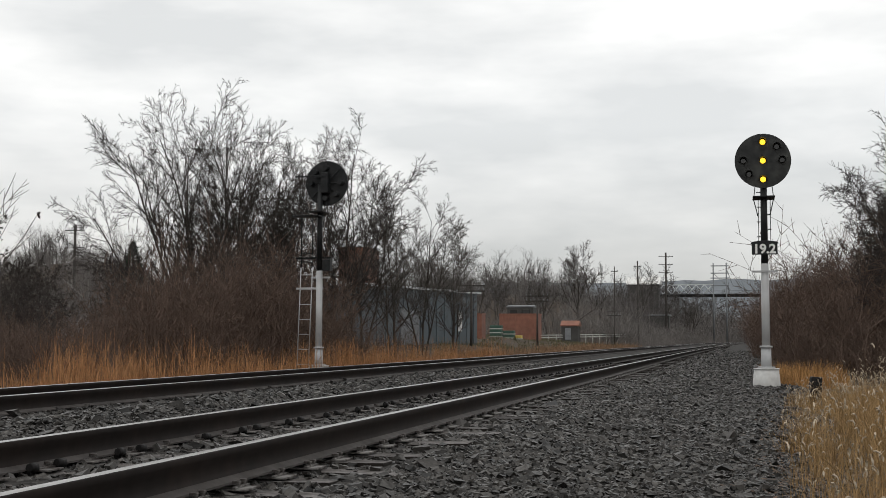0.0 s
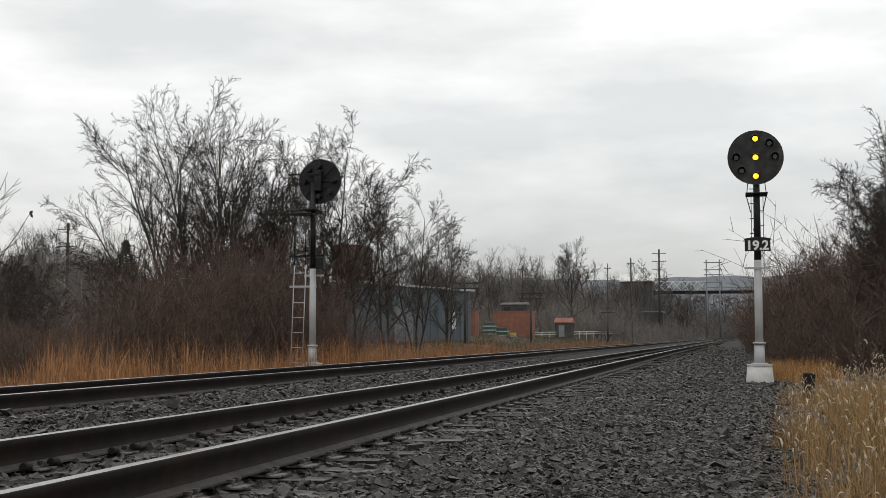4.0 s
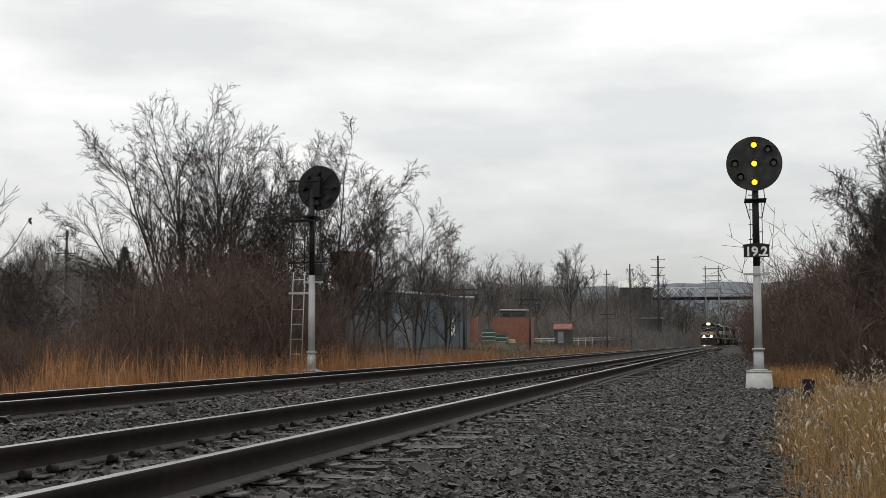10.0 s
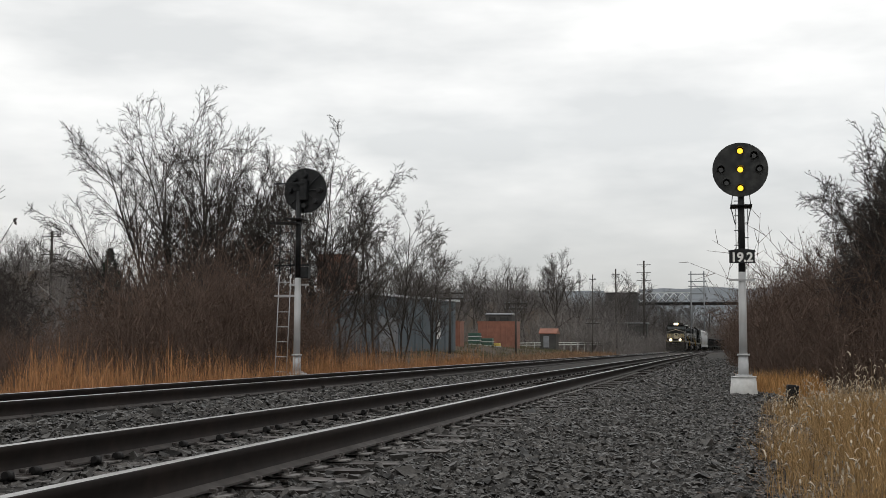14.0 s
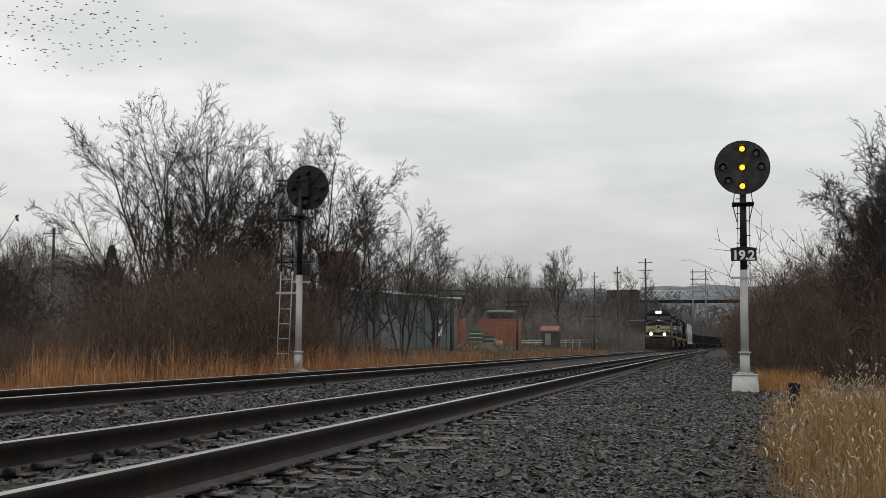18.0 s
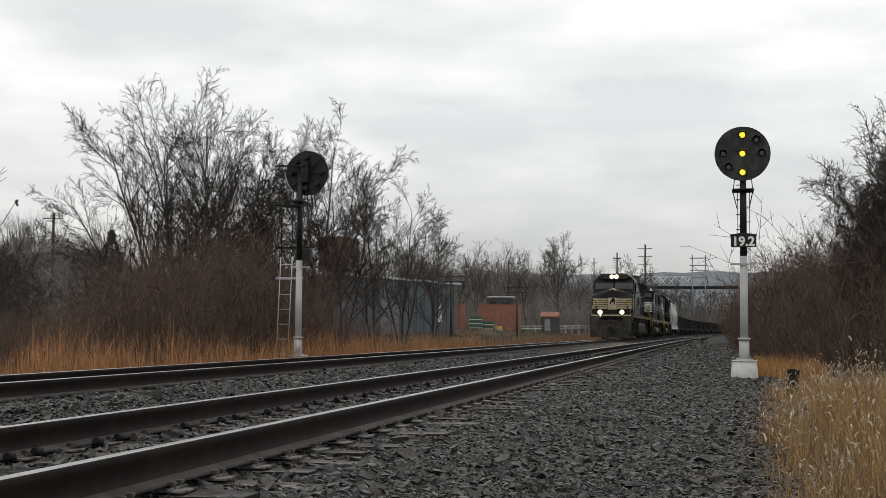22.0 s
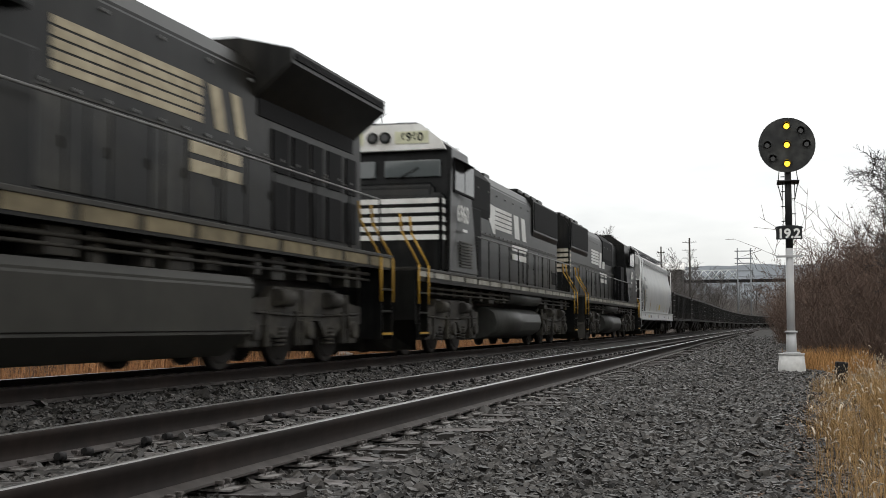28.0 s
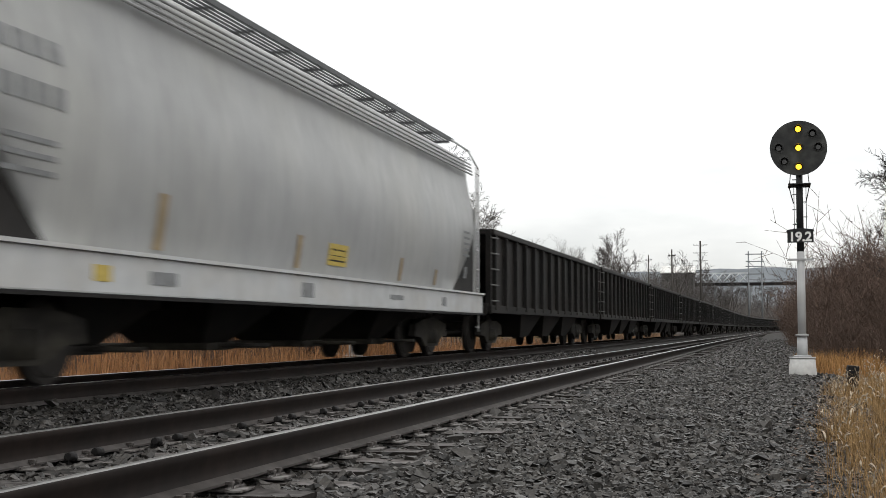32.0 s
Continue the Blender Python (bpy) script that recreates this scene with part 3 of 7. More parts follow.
def ladder_parts(parent, p0, p1, width, rungs, material):
    a, b = Vector(p0), Vector(p1)
    for sx in (-width / 2, width / 2):
        part("ladder_rail", tube(bm_(), a + Vector((sx, 0, 0)), b + Vector((sx, 0, 0)), 0.016, 0.016, 6), material, parent)
    for i in range(rungs):
        q = a.lerp(b, (i + 0.5) / rungs)
        part("rung", tube(bm_(), q - Vector((width / 2, 0, 0)), q + Vector((width / 2, 0, 0)), 0.011, 0.011, 6), material, parent)


def position_signal(name, foot, label, front, disc_z, disc_x, split, top):
    """A round position-light head on a pipe mast that is black above and silver below. The head faces -y; a turned signal faces +y."""
    sig = tagged(new(name), label, "railway signal", group="position-light signals")
    part("mast", tube(bm_(), (0, 0, split), (0, 0, top), 0.085, 0.075, 20), M_SIGBLACK, sig, "black upper pipe of the mast")
    part("lower_mast", tube(bm_(), (0, 0, 0.3), (0, 0, split), 0.1, 0.09, 20), M_SIGGREY, sig, "silver painted lower mast")
    bm = tube(bm_(), (0, 0, 0.25), (0, 0, 0.9), 0.13, 0.115, 20)
    part("mast_sleeve", bm, M_SIGGREY, sig)
    part("clamp", tube(bm_(), (0, 0, 0.88), (0, 0, 0.93), 0.15, 0.15, 20), M_SIGGREY, sig)
    bm = tube(bm_(), (0, 0, -0.4), (0, 0, 0.36), 0.36, 0.29, 28)
    base = part("footing", bm, M_CONCRETE, sig, "white painted concrete footing")
    part("footing_rim", tube(bm_(), (0, 0, 0.36), (0, 0, 0.39), 0.305, 0.305, 28), M_CONCRETE, base)
    part("base_flange", tube(bm_(), (0, 0, 0.39), (0, 0, 0.43), 0.21, 0.2, 20), M_SIGGREY, base)
    head = part("head_disc", disc_bmesh(0.66, 0.012), M_SIGDISC, sig, "round black background plate")
    head.location = (disc_x, -0.13, disc_z)
    part("disc_rim", tube(bm_(), (0, 0.012, 0), (0, 0.03, 0), 0.662, 0.655, 48), M_SIGBLACK, head)
    r = 0.455
    spots = [(0, r, True), (0, 0, True), (0, -r, True), (-r, 0, False), (r, 0, False), (r * 0.72, r * 0.72, False), (-r * 0.72, -r * 0.72, False)]
    for x, z, lit in spots:
        lamp_unit(head, x, z, lit)
    for i in range(4):
        a = math.pi * i / 4
        part("spider_arm", tube(bm_(), (-0.6 * math.cos(a), 0.08, -0.6 * math.sin(a)), (0.6 * math.cos(a), 0.08, 0.6 * math.sin(a)), 0.018, 0.018, 6), M_SIGBLACK, head)
    part("head_bracket", box(bm_(), (-0.11, 0.05, -0.3), (0.11, 0.24, 0.3), 0.02), M_SIGBLACK, head)
    # platform under the head
    z = disc_z - 0.86
    plat = part("platform", box(bm_(), (-0.26, -0.26, z - 0.03), (0.26, 0.5, z), 0.008), M_SIGBLACK, sig, "small black service platform")
    for x in (-0.24, 0.24):
        part("stay", tube(bm_(), (x, 0.4, z), (x * 0.6, 0.06, z - 0.45), 0.012, 0.012, 6), M_SIGBLACK, plat)
        part("stay", tube(bm_(), (x * 0.95, 0.02, z), (x * 0.8, 0.02, z + 0.34), 0.01, 0.01, 6), M_SIGBLACK, plat)
    part("bracket", box(bm_(), (-0.3, -0.1, split - 0.22), (0.3, -0.06, split - 0.17)), M_SIGGREY, sig)
    sig.matrix_basis = foot
    return sig


right = position_signal("position_signal", pose(0.55, 30.5, -0.3), "lit round amber position-light signal on a black and silver mast",
                        True, 5.38, -0.01, 2.9, 5.3)
plate = part("milepost_plate", box(bm_(), (-0.3, -0.125, 3.11), (0.3, -0.105, 3.39), 0.006), M_SIGBLACK, right, "black milepost plate with white digits")
part("plate_cap", extrude_y(bm_(), [(-0.33, 3.37), (0.33, 3.37), (0.3, 3.42), (0, 3.46), (-0.3, 3.42)], -0.135, -0.1), M_SIGBLACK, plate)
text_part("digits", "19.2", M_WHITE, plate, pose(-0.005, -0.128, 3.24, 90), 0.31, 0.003, "white painted milepost digits", 0.01)
for i in range(7):
    part("step", tube(bm_(), (-0.02, 0, 3.55 + i * 0.18), (0.17 if i % 2 else -0.17, 0, 3.55 + i * 0.18), 0.011, 0.011, 6), M_SIGBLACK, right)
for x in (-0.13, 0.15):
    part("conduit", tube(bm_(), (x, 0.02, 3.4), (x, 0.02, 4.5), 0.009, 0.009, 6), M_SIGBLACK, right)

left = position_signal("position_signal", pose(-12.0, 34.0, -0.4, 0, 0, 178), "unlit back of a round black position-light signal with a ladder",
                       False, 5.73, -0.16, 3.15, 5.7)
lad = part("ladder_bracket", box(bm_(), (-0.12, -0.02, 2.6), (0.72, 0.03, 2.66), 0.006), M_SIGGREY, left)
ladder_parts(left, (0.5, 0, 0.2), (0.4, 0, 3.25), 0.36, 7, M_SIGGREY)
ladder_parts(left, (0.4, 0, 3.25), (0.4, 0, 4.9), 0.34, 6, M_SIGBLACK)
part("cross_arm", box(bm_(), (-0.35, -0.05, 3.5), (0.75, 0.0, 3.55), 0.006), M_SIGBLACK, left)
part("junction_box", box(bm_(), (-0.34, -0.16, 3.14), (-0.1, 0.06, 3.48), 0.02), M_SIGBLACK, left)
part("cross_arm", box(bm_(), (-0.2, 0.1, 5.9), (0.75, 0.15, 5.95), 0.006), M_SIGBLACK, left)
part("service_platform", box(bm_(), (-0.1, -0.1, 4.72), (0.75, 0.35, 4.76), 0.006), M_SIGBLACK, left)


# ---- trees ----
def branch(rng, store, start, way, length, r0, r1, level, style):
    """Adds one tapered limb and, in turn, its side shoots."""
    segs = style.get("segs", (8, 7, 5, 3, 1, 1))[level]
    sides = style.get("sides", (8, 6, 4, 3, 3, 3))[level]
    verts, faces = store[min(level, 4) // 3]
    p, d = Vector(start), Vector(way).normalized()
    spine = []
    base = len(verts)
    for i in range(segs + 1):
        u = i / segs
        r = r0 + (r1 - r0) * u
        a = d.orthogonal().normalized()
        b = d.cross(a)
        spine.append((p.copy(), d.copy(), r))
        for k in range(sides):
            w = 2 * math.pi * k / sides
            verts.append(p + (a * math.cos(w) + b * math.sin(w)) * r)
        if i:
            o = base + (i - 1) * sides
            for k in range(sides):
                j = (k + 1) % sides
                faces.append((o + k, o + j, o + sides + j, o + sides + k))
        wob = style["wander"] * (1.1 - 0.14 * level)
        d = (d + Vector((rng.gauss(0, wob), rng.gauss(0, wob), rng.gauss(0, wob) + style["rise"][level]))).normalized()
        p = p + d * (length / segs)
    if level >= style["levels"]:
        return
    lo = style["from"][level]
    k = style["shoots"][level]
    for i in range(k):
        u = lo + (1 - lo) * (i + rng.random()) / k
        j = min(int(u * segs), segs - 1)
        f = u * segs - j
        q = spine[j][0].lerp(spine[j + 1][0], f)
        dd, rr = spine[j][1], spine[j][2] + (spine[j + 1][2] - spine[j][2]) * f
        a = dd.orthogonal().normalized()
        a.rotate(Matrix.Rotation(rng.uniform(0, 2 * math.pi), 3, dd))
        ang = math.radians(rng.gauss(style["angle"][level], 9))
        nd = dd * math.cos(ang) + a * math.sin(ang)
        ln = length * style["ratio"][level] * rng.uniform(0.65, 1.15) * (1 - 0.5 * (u - lo) / (1 - lo + 1e-6) * style["cone"])
        nr = max(min(rr * 0.62, r0 * 0.5), style.get("fine", 0.009))
        branch(rng, store, q, nd, ln, nr, max(nr * 0.45, 0.0045), level + 1, style)


OPEN_CROWN = dict(levels=4, wander=0.1, fine=0.009, rise=(0.04, 0.035, 0.02, 0.0, 0.0), shoots=(9, 8, 7, 5), angle=(46, 44, 42, 45), ratio=(0.46, 0.55, 0.52, 0.55), cone=0.55,
                  **{"from": (0.22, 0.25, 0.2, 0.15)})
UPRIGHT = dict(levels=4, wander=0.055, rise=(0.05, 0.06, 0.04, 0.02, 0.0), shoots=(9, 6, 5, 3), angle=(30, 33, 36, 40), ratio=(0.45, 0.48, 0.48, 0.5), cone=0.5, fine=0.0095,
               **{"from": (0.25, 0.2, 0.2, 0.15)})
BROAD = dict(levels=4, wander=0.045, rise=(0.0, 0.015, 0.02, 0.01, 0.0), shoots=(14, 7, 5, 4), angle=(38, 36, 36, 38), ratio=(0.34, 0.5, 0.5, 0.52), cone=0.5, fine=0.0085,
             segs=(10, 7, 5, 3, 1), sides=(8, 6, 4, 3, 3), **{"from": (0.22, 0.18, 0.12, 0.1)})
AWAY = dict(levels=3, wander=0.09, rise=(0.05, 0.07, 0.05, 0.03), shoots=(10, 8, 7), angle=(38, 40, 42), ratio=(0.55, 0.5, 0.5), cone=0.5, segs=(6, 4, 2, 1), sides=(5, 4, 3, 3), fine=0.022,
            **{"from": (0.2, 0.15, 0.12)})
FAR = dict(levels=3, wander=0.09, rise=(0.05, 0.06, 0.04, 0.02, 0.02), shoots=(8, 5, 4, 3), angle=(42, 44, 46, 45), ratio=(0.6, 0.5, 0.5, 0.5), cone=0.5, segs=(5, 3, 2, 1), sides=(5, 3, 3, 3),
           **{"from": (0.12, 0.15, 0.15, 0.15)})
SMALL = dict(levels=3, wander=0.09, rise=(0.05, 0.06, 0.04, 0.02, 0.02), shoots=(9, 7, 6, 3), angle=(42, 44, 46, 45), ratio=(0.6, 0.5, 0.5, 0.5), cone=0.5,
             **{"from": (0.12, 0.15, 0.15, 0.15)})


def tree_mesh(seed, height, style, stems=1, lean=(0, 0), girth=0.018, ways=()):
    rng = random.Random(seed)
    store = [([], []), ([], [])]
    for dx, dy, h in ways:
        r = h * girth * 0.62
        branch(rng, store, Vector((dx * 0.5, dy * 0.5, -0.25)), Vector((dx, dy, 1)), h * 0.88, r, r * 0.2, 0, style)
    for k in range(0 if ways else stems):
        az = 6.283 * (k + rng.uniform(-0.25, 0.25)) / stems + seed
        tilt = 0.0 if stems == 1 else rng.uniform(0.1, style.get("spread", 0.38))
        way = Vector((lean[0] + math.cos(az) * tilt, lean[1] + math.sin(az) * tilt, 1))
        h = height * (1 if stems == 1 else rng.uniform(0.82, 1.0)) * 0.86 / (1 + 0.25 * tilt)
        r = height * girth / math.sqrt(stems) ** 0.8
        branch(rng, store, Vector((math.cos(az), math.sin(az), 0)) * (0.12 * (stems > 1)) + Vector((0, 0, -0.25)), way, h, r, r * 0.18, 0, style)
    return store


def make_tree(name, seed, height, style, place, label, stems=1, lean=(0, 0), twig=None, girth=0.018, ways=()):
    t = tagged(new(name), label, "tree", group="bare trees")
    (v0, f0), (v1, f1) = tree_mesh(seed, height, style, stems, lean, girth, ways)
    mesh_part("trunk", v0, f0, M_BARK, t, "dark bare trunk and limbs")
    if v1:
        mesh_part("crown", v1, f1, twig or M_TWIG, t, "fine bare twigs")
    t.matrix_basis = place
    return t


def on_land(x, y, turn=0.0, scale=1.0):
    return Matrix.Translation((x, y, terrain(x, y))) @ Matrix.Rotation(turn, 4, "Z") @ Matrix.Scale(scale, 4)


def bush_mesh(seed, height, stems, width, leaves):
    """A thicket of thin stems with side twigs, and loose dead leaves that hang in it."""
    rng = random.Random(seed)
    verts, faces, lv, lf = [], [], [], []
    style = dict(levels=2, wander=0.12, rise=(0.03, 0.02, 0, 0, 0), shoots=(6, 3), angle=(38, 45), ratio=(0.45, 0.5), cone=0.4, segs=(4, 2, 1), sides=(3, 3, 3), **{"from": (0.15, 0.15)})
    store = [(verts, faces), (verts, faces)]
    for k in range(stems):
        az, rad = rng.uniform(0, 6.283), width * math.sqrt(rng.random())
        x, y = math.cos(az) * rad, math.sin(az) * rad
        out = 0.25 * rad / width
        h = height * rng.uniform(0.5, 1.0) * (1 - 0.35 * (rad / width) ** 2)
        branch(rng, store, (x, y, -0.1), (math.cos(az) * out, math.sin(az) * out, 1), h, 0.014, 0.004, 0, style)
    for k in range(int(leaves * 1.2)):
        az, rad = rng.uniform(0, 6.283), width * 1.1 * math.sqrt(rng.random())
        top = height * (0.95 - 0.45 * (rad / width) ** 2)
        c = Vector((math.cos(az) * rad, math.sin(az) * rad, top * rng.random()))
        d = Vector((rng.gauss(0, 0.55), rng.gauss(0, 0.55), 1)).normalized() * rng.uniform(0.12, 0.42)
        e = d.orthogonal().normalized() * rng.uniform(0.003, 0.007)
        e.rotate(Matrix.Rotation(rng.uniform(0, 3.14), 3, d))
        o = len(verts)
        verts += [c - d, c + e, c + d, c - e]
        faces.append((o, o + 1, o + 2, o + 3))
    for k in range(leaves):
        az, rad = rng.uniform(0, 6.283), width * 1.1 * math.sqrt(rng.random())
        top = height * (0.92 - 0.45 * (rad / width) ** 2)
        z = top * rng.random() ** 1.2
        c = Vector((math.cos(az) * rad, math.sin(az) * rad, z))
        a = Vector((rng.gauss(0, 1), rng.gauss(0, 1), rng.gauss(0, 1))).normalized() * rng.uniform(0.02, 0.055)
        b = a.orthogonal().normalized() * rng.uniform(0.01, 0.025)
        o = len(lv)
        lv += [c - a, c + b, c + a, c - b]
        lf.append((o, o + 1, o + 2, o + 3))
    return (verts, faces), (lv, lf)


def make_bush(seed, height, stems, width, leaves, place, label, leaf=None):
    t = tagged(new("thicket"), label, "bush", group="leafless thickets")
    (v, f), (lv, lf) = bush_mesh(seed, height, stems, width, leaves)
    mesh_part("stem_tangle", v, f, M_BRUSH, t)
    mesh_part("leaf_litter", lv, lf, leaf or M_DEADLEAF, t, "withered brown leaves")
    t.matrix_basis = place
    return t


def build_woods():
    west = [make_tree("bare_tree", 11, 11.6, BROAD, on_land(-23.0, 50), "large bare tree whose limbs fan out widely", girth=0.014,
                      ways=((-0.8, 0.1, 8.4), (-0.62, -0.1, 9.6), (-0.46, 0.15, 10.6), (-0.31, -0.15, 11.4), (-0.17, 0.1, 12.0), (-0.03, -0.1, 12.0), (0.12, 0.1, 11.7), (0.24, 0.0, 11.0))),
            make_tree("bare_tree", 12, 12.2, BROAD, on_land(-20.9, 51), "large bare tree with dense dark upright limbs", girth=0.013,
                      ways=((-0.13, 0.1, 12.2), (0.0, -0.1, 11.9), (0.1, 0.15, 11.0), (0.2, 0.0, 9.8), (0.3, 0.1, 8.4))),
            make_tree("bare_tree", 13, 10.8, BROAD, on_land(-19.2, 57), "tall slender bare tree with upright branches", girth=0.012,
                      ways=((-0.12, 0.0, 11.4), (0.05, 0.06, 12.0), (0.17, -0.05, 10.6))),
            make_tree("bare_tree", 14, 8.9, BROAD, on_land(-18.9, 60), "pale slender bare tree with thin upright stems", twig=M_TWIGPALE, girth=0.012,
                      ways=((-0.2, 0.0, 8.4), (0.18, 0.1, 8.8), (0.03, -0.1, 9.8)))]
    for src, x, y, turn, scale in ((3, -18.0, 63, 1.2, 0.98), (3, -17.2, 66, 2.9, 0.94), (3, -16.2, 69, 4.4, 0.8), (2, -18.4, 55, 3.3, 0.82),
                                   (2, -23.2, 56, 3.3, 0.8), (1, -22.2, 53, 2.2, 0.86), (1, -21.0, 55, 4.4, 0.8)):
        copy_thing(west[src], on_land(x, y, turn, scale))
    small = make_tree("small_tree", 21, 4.6, dict(SMALL, levels=4, shoots=(8, 6, 5, 4), wander=0.11), on_land(-26.5, 42), "small crooked bare tree at the edge of the woods", 2, girth=0.016)
    for x, y, turn, scale in ((-24.8, 38, 1.0, 0.8), (-28.0, 44, 2.2, 1.05), (-23.0, 36.5, 3.6, 0.75), (-26.0, 48, 0.4, 1.05), (-30, 46, 1.7, 1.0),
                              (-18.5, 41, 2.7, 0.9), (-31.5, 50, 4.0, 1.1)):
        copy_thing(small, on_land(x, y, turn, scale))
    thick = [make_bush(31, 4.2, 36, 2.3, 1300, on_land(-19.0, 43), "dense dark brown leafless thicket"),
             make_bush(32, 3.2, 32, 2.0, 1100, on_land(-17.2, 46), "low tangled brown thicket with withered leaves"),
             make_bush(33, 5.2, 40, 2.4, 1500, on_land(-20.5, 48), "tall tangle of brown brush and vines")]
    rng = random.Random(8)
    for k in range(66):
        y = rng.uniform(26, 60)
        x = -15.4 - (rng.random() ** 1.3) * (5 + 0.12 * y)
        scale = rng.uniform(0.72, 1.12)
        if x / y < -0.5:
            scale *= 0.56
        if x / y > -0.365:
            if k % 3 == 0:
                continue
            scale *= 0.62
        elif x / y > -0.48 and y > 36:
            scale *= 1.05
        copy_thing(thick[k % 3 if y > 38 else k % 2], on_land(x, y, rng.uniform(0, 6.28), scale))
    # east side
    east = [make_tree("bare_tree", 41, 8.2, dict(OPEN_CROWN, spread=0.2), on_land(5.8, 42), "bare tree that leans over the brush", 3, (-0.04, 0)),
            make_tree("bare_tree", 42, 8.6, dict(UPRIGHT, spread=0.22), on_land(6.3, 38), "bare tree with tangled branches", 4, (-0.05, 0))]
    for src, x, y, turn, scale in ((0, 6.6, 52, 1.1, 0.75), (1, 6.4, 60, 2.4, 0.9), (0, 6.8, 70, 3.9, 0.8), (1, 6.6, 84, 0.4, 0.9), (0, 7.8, 98, 5.2, 0.9), (1, 7.4, 112, 2.0, 1.0),
                                   (0, 7.5, 48, 4.6, 1.05), (1, 8.0, 56, 5.6, 1.1), (0, 9, 126, 1.6, 1.1), (1, 8.5, 36, 1.2, 1.0),
                                   (0, 5.5, 46, 2.7, 0.84), (1, 5.3, 50, 3.3, 0.8), (0, 6.3, 40, 0.7, 0.9), (1, 5.9, 57, 4.9, 0.9)):
        copy_thing(east[src], on_land(x, y, turn, scale))
    for k in range(74):
        y = 34 + 110 * rng.random() ** 1.15
        x = max(2.5, 2.1 + 0.012 * y) + 4.8 * rng.random() ** 1.7
        copy_thing(thick[k % 3], on_land(x + shift_at(y), y, rng.uniform(0, 6.28), rng.uniform(0.85, 1.15) * (1.25 if y > 65 else 0.7 if x < 3.4 else 1.05)))


def joined_woods(name, spots, seed, label, material, style=FAR):
    """Far woods as one mass: bare trees of four shapes, thinned out."""
    kinds = [tree_mesh(seed + k, 9.0, style, 1 + k % 3) for k in range(4)]
    allv, allf, off = [], [], 0
    for n, (x, y, scale, turn) in enumerate(spots):
        store = kinds[n % 4]
        v = [p for s in store for p in s[0]]
        f = np.array(store[0][1] + [tuple(i + len(store[0][0]) for i in q) for q in store[1][1]])
        c, s_ = math.cos(turn) * scale, math.sin(turn) * scale
        a = np.array([tuple(p) for p in v])
        b = np.stack([a[:, 0] * c - a[:, 1] * s_ + x, a[:, 0] * s_ + a[:, 1] * c + y, a[:, 2] * scale + terrain(x, y)], 1)
        allv.append(b)
        allf.append(np.concatenate([f[:, [0, 1, 2]], f[:, [0, 2, 3]]]) + off)
        off += len(a)
    ob = new(name, big_mesh(name, np.concatenate(allv), np.concatenate(allf), material))
    return tagged(ob, label, "woods", kind="stuff")


# paler and greyer than near brush: distance haze mixed into both colours
M_HAZEBRUSH = mat("far_brush_stems", (0.15, 0.138, 0.13), 0.95, vary=0.2, size=0.4, island=0.2)
M_HAZEWOOD = mat("far_bare_wood", (0.105, 0.097, 0.093), 0.95, vary=0.3, size=0.5, island=0.3)
build_woods()


def far_bush(seed):
    """A light thicket for the distance: a few stems and many upright slivers of twig."""
    rng = random.Random(seed)
    v, f, lv, lf = [], [], [], []
    style = dict(levels=1, wander=0.12, rise=(0.03, 0.02, 0), shoots=(5,), angle=(38,), ratio=(0.45,), cone=0.4, segs=(3, 2), sides=(3, 3), **{"from": (0.15,)})
    for k in range(12):
        a, r = rng.uniform(0, 6.283), 2.4 * math.sqrt(rng.random())
        branch(rng, [(v, f), (v, f)], (math.cos(a) * r, math.sin(a) * r, -0.2), (math.cos(a) * 0.2, math.sin(a) * 0.2, 1), rng.uniform(3, 5.4), 0.03, 0.012, 0, style)
    for k in range(330):
        a, r = rng.uniform(0, 6.283), 2.8 * math.sqrt(rng.random())
        z = (4.6 - 0.35 * r * r) * rng.random()
        c = Vector((math.cos(a) * r, math.sin(a) * r, max(z, 0.1)))
        d = Vector((rng.gauss(0, 0.7), rng.gauss(0, 0.7), 1)).normalized() * rng.uniform(0.3, 1.0)
        e = d.orthogonal().normalized() * rng.uniform(0.012, 0.04)
        e.rotate(Matrix.Rotation(rng.uniform(0, 3.14), 3, d))
        o = len(lv)
        lv += [c - d, c + e, c + d, c - e]
        lf.append((o, o + 1, o + 2, o + 3))
    return (v, f), (lv, lf)


def joined_brush(name, spots, seed, label):
    """Far undergrowth as one mass of leafless thickets."""
    kinds = [far_bush(seed + k) for k in range(3)]
    allv, allf, off = [], [], 0
    for n, (x, y, scale, turn) in enumerate(spots):
        (v, f), (lv, lf) = kinds[n % 3]
        a = np.array([tuple(p) for p in v] + [tuple(p * 1.0) for p in lv])
        q = np.array(list(f) + [tuple(i + len(v) for i in g) for g in lf])
        c, s_ = math.cos(turn) * scale, math.sin(turn) * scale
        b = np.stack([a[:, 0] * c - a[:, 1] * s_ + x, a[:, 0] * s_ + a[:, 1] * c + y, a[:, 2] * scale + terrain(x, y)], 1)
        allv.append(b)
        allf.append(np.concatenate([q[:, [0, 1, 2]], q[:, [0, 2, 3]]]) + off)
        off += len(a)
    ob = new(name, big_mesh(name, np.concatenate(allv), np.concatenate(allf), M_HAZEBRUSH))
    return tagged(ob, label, "woods", kind="stuff")


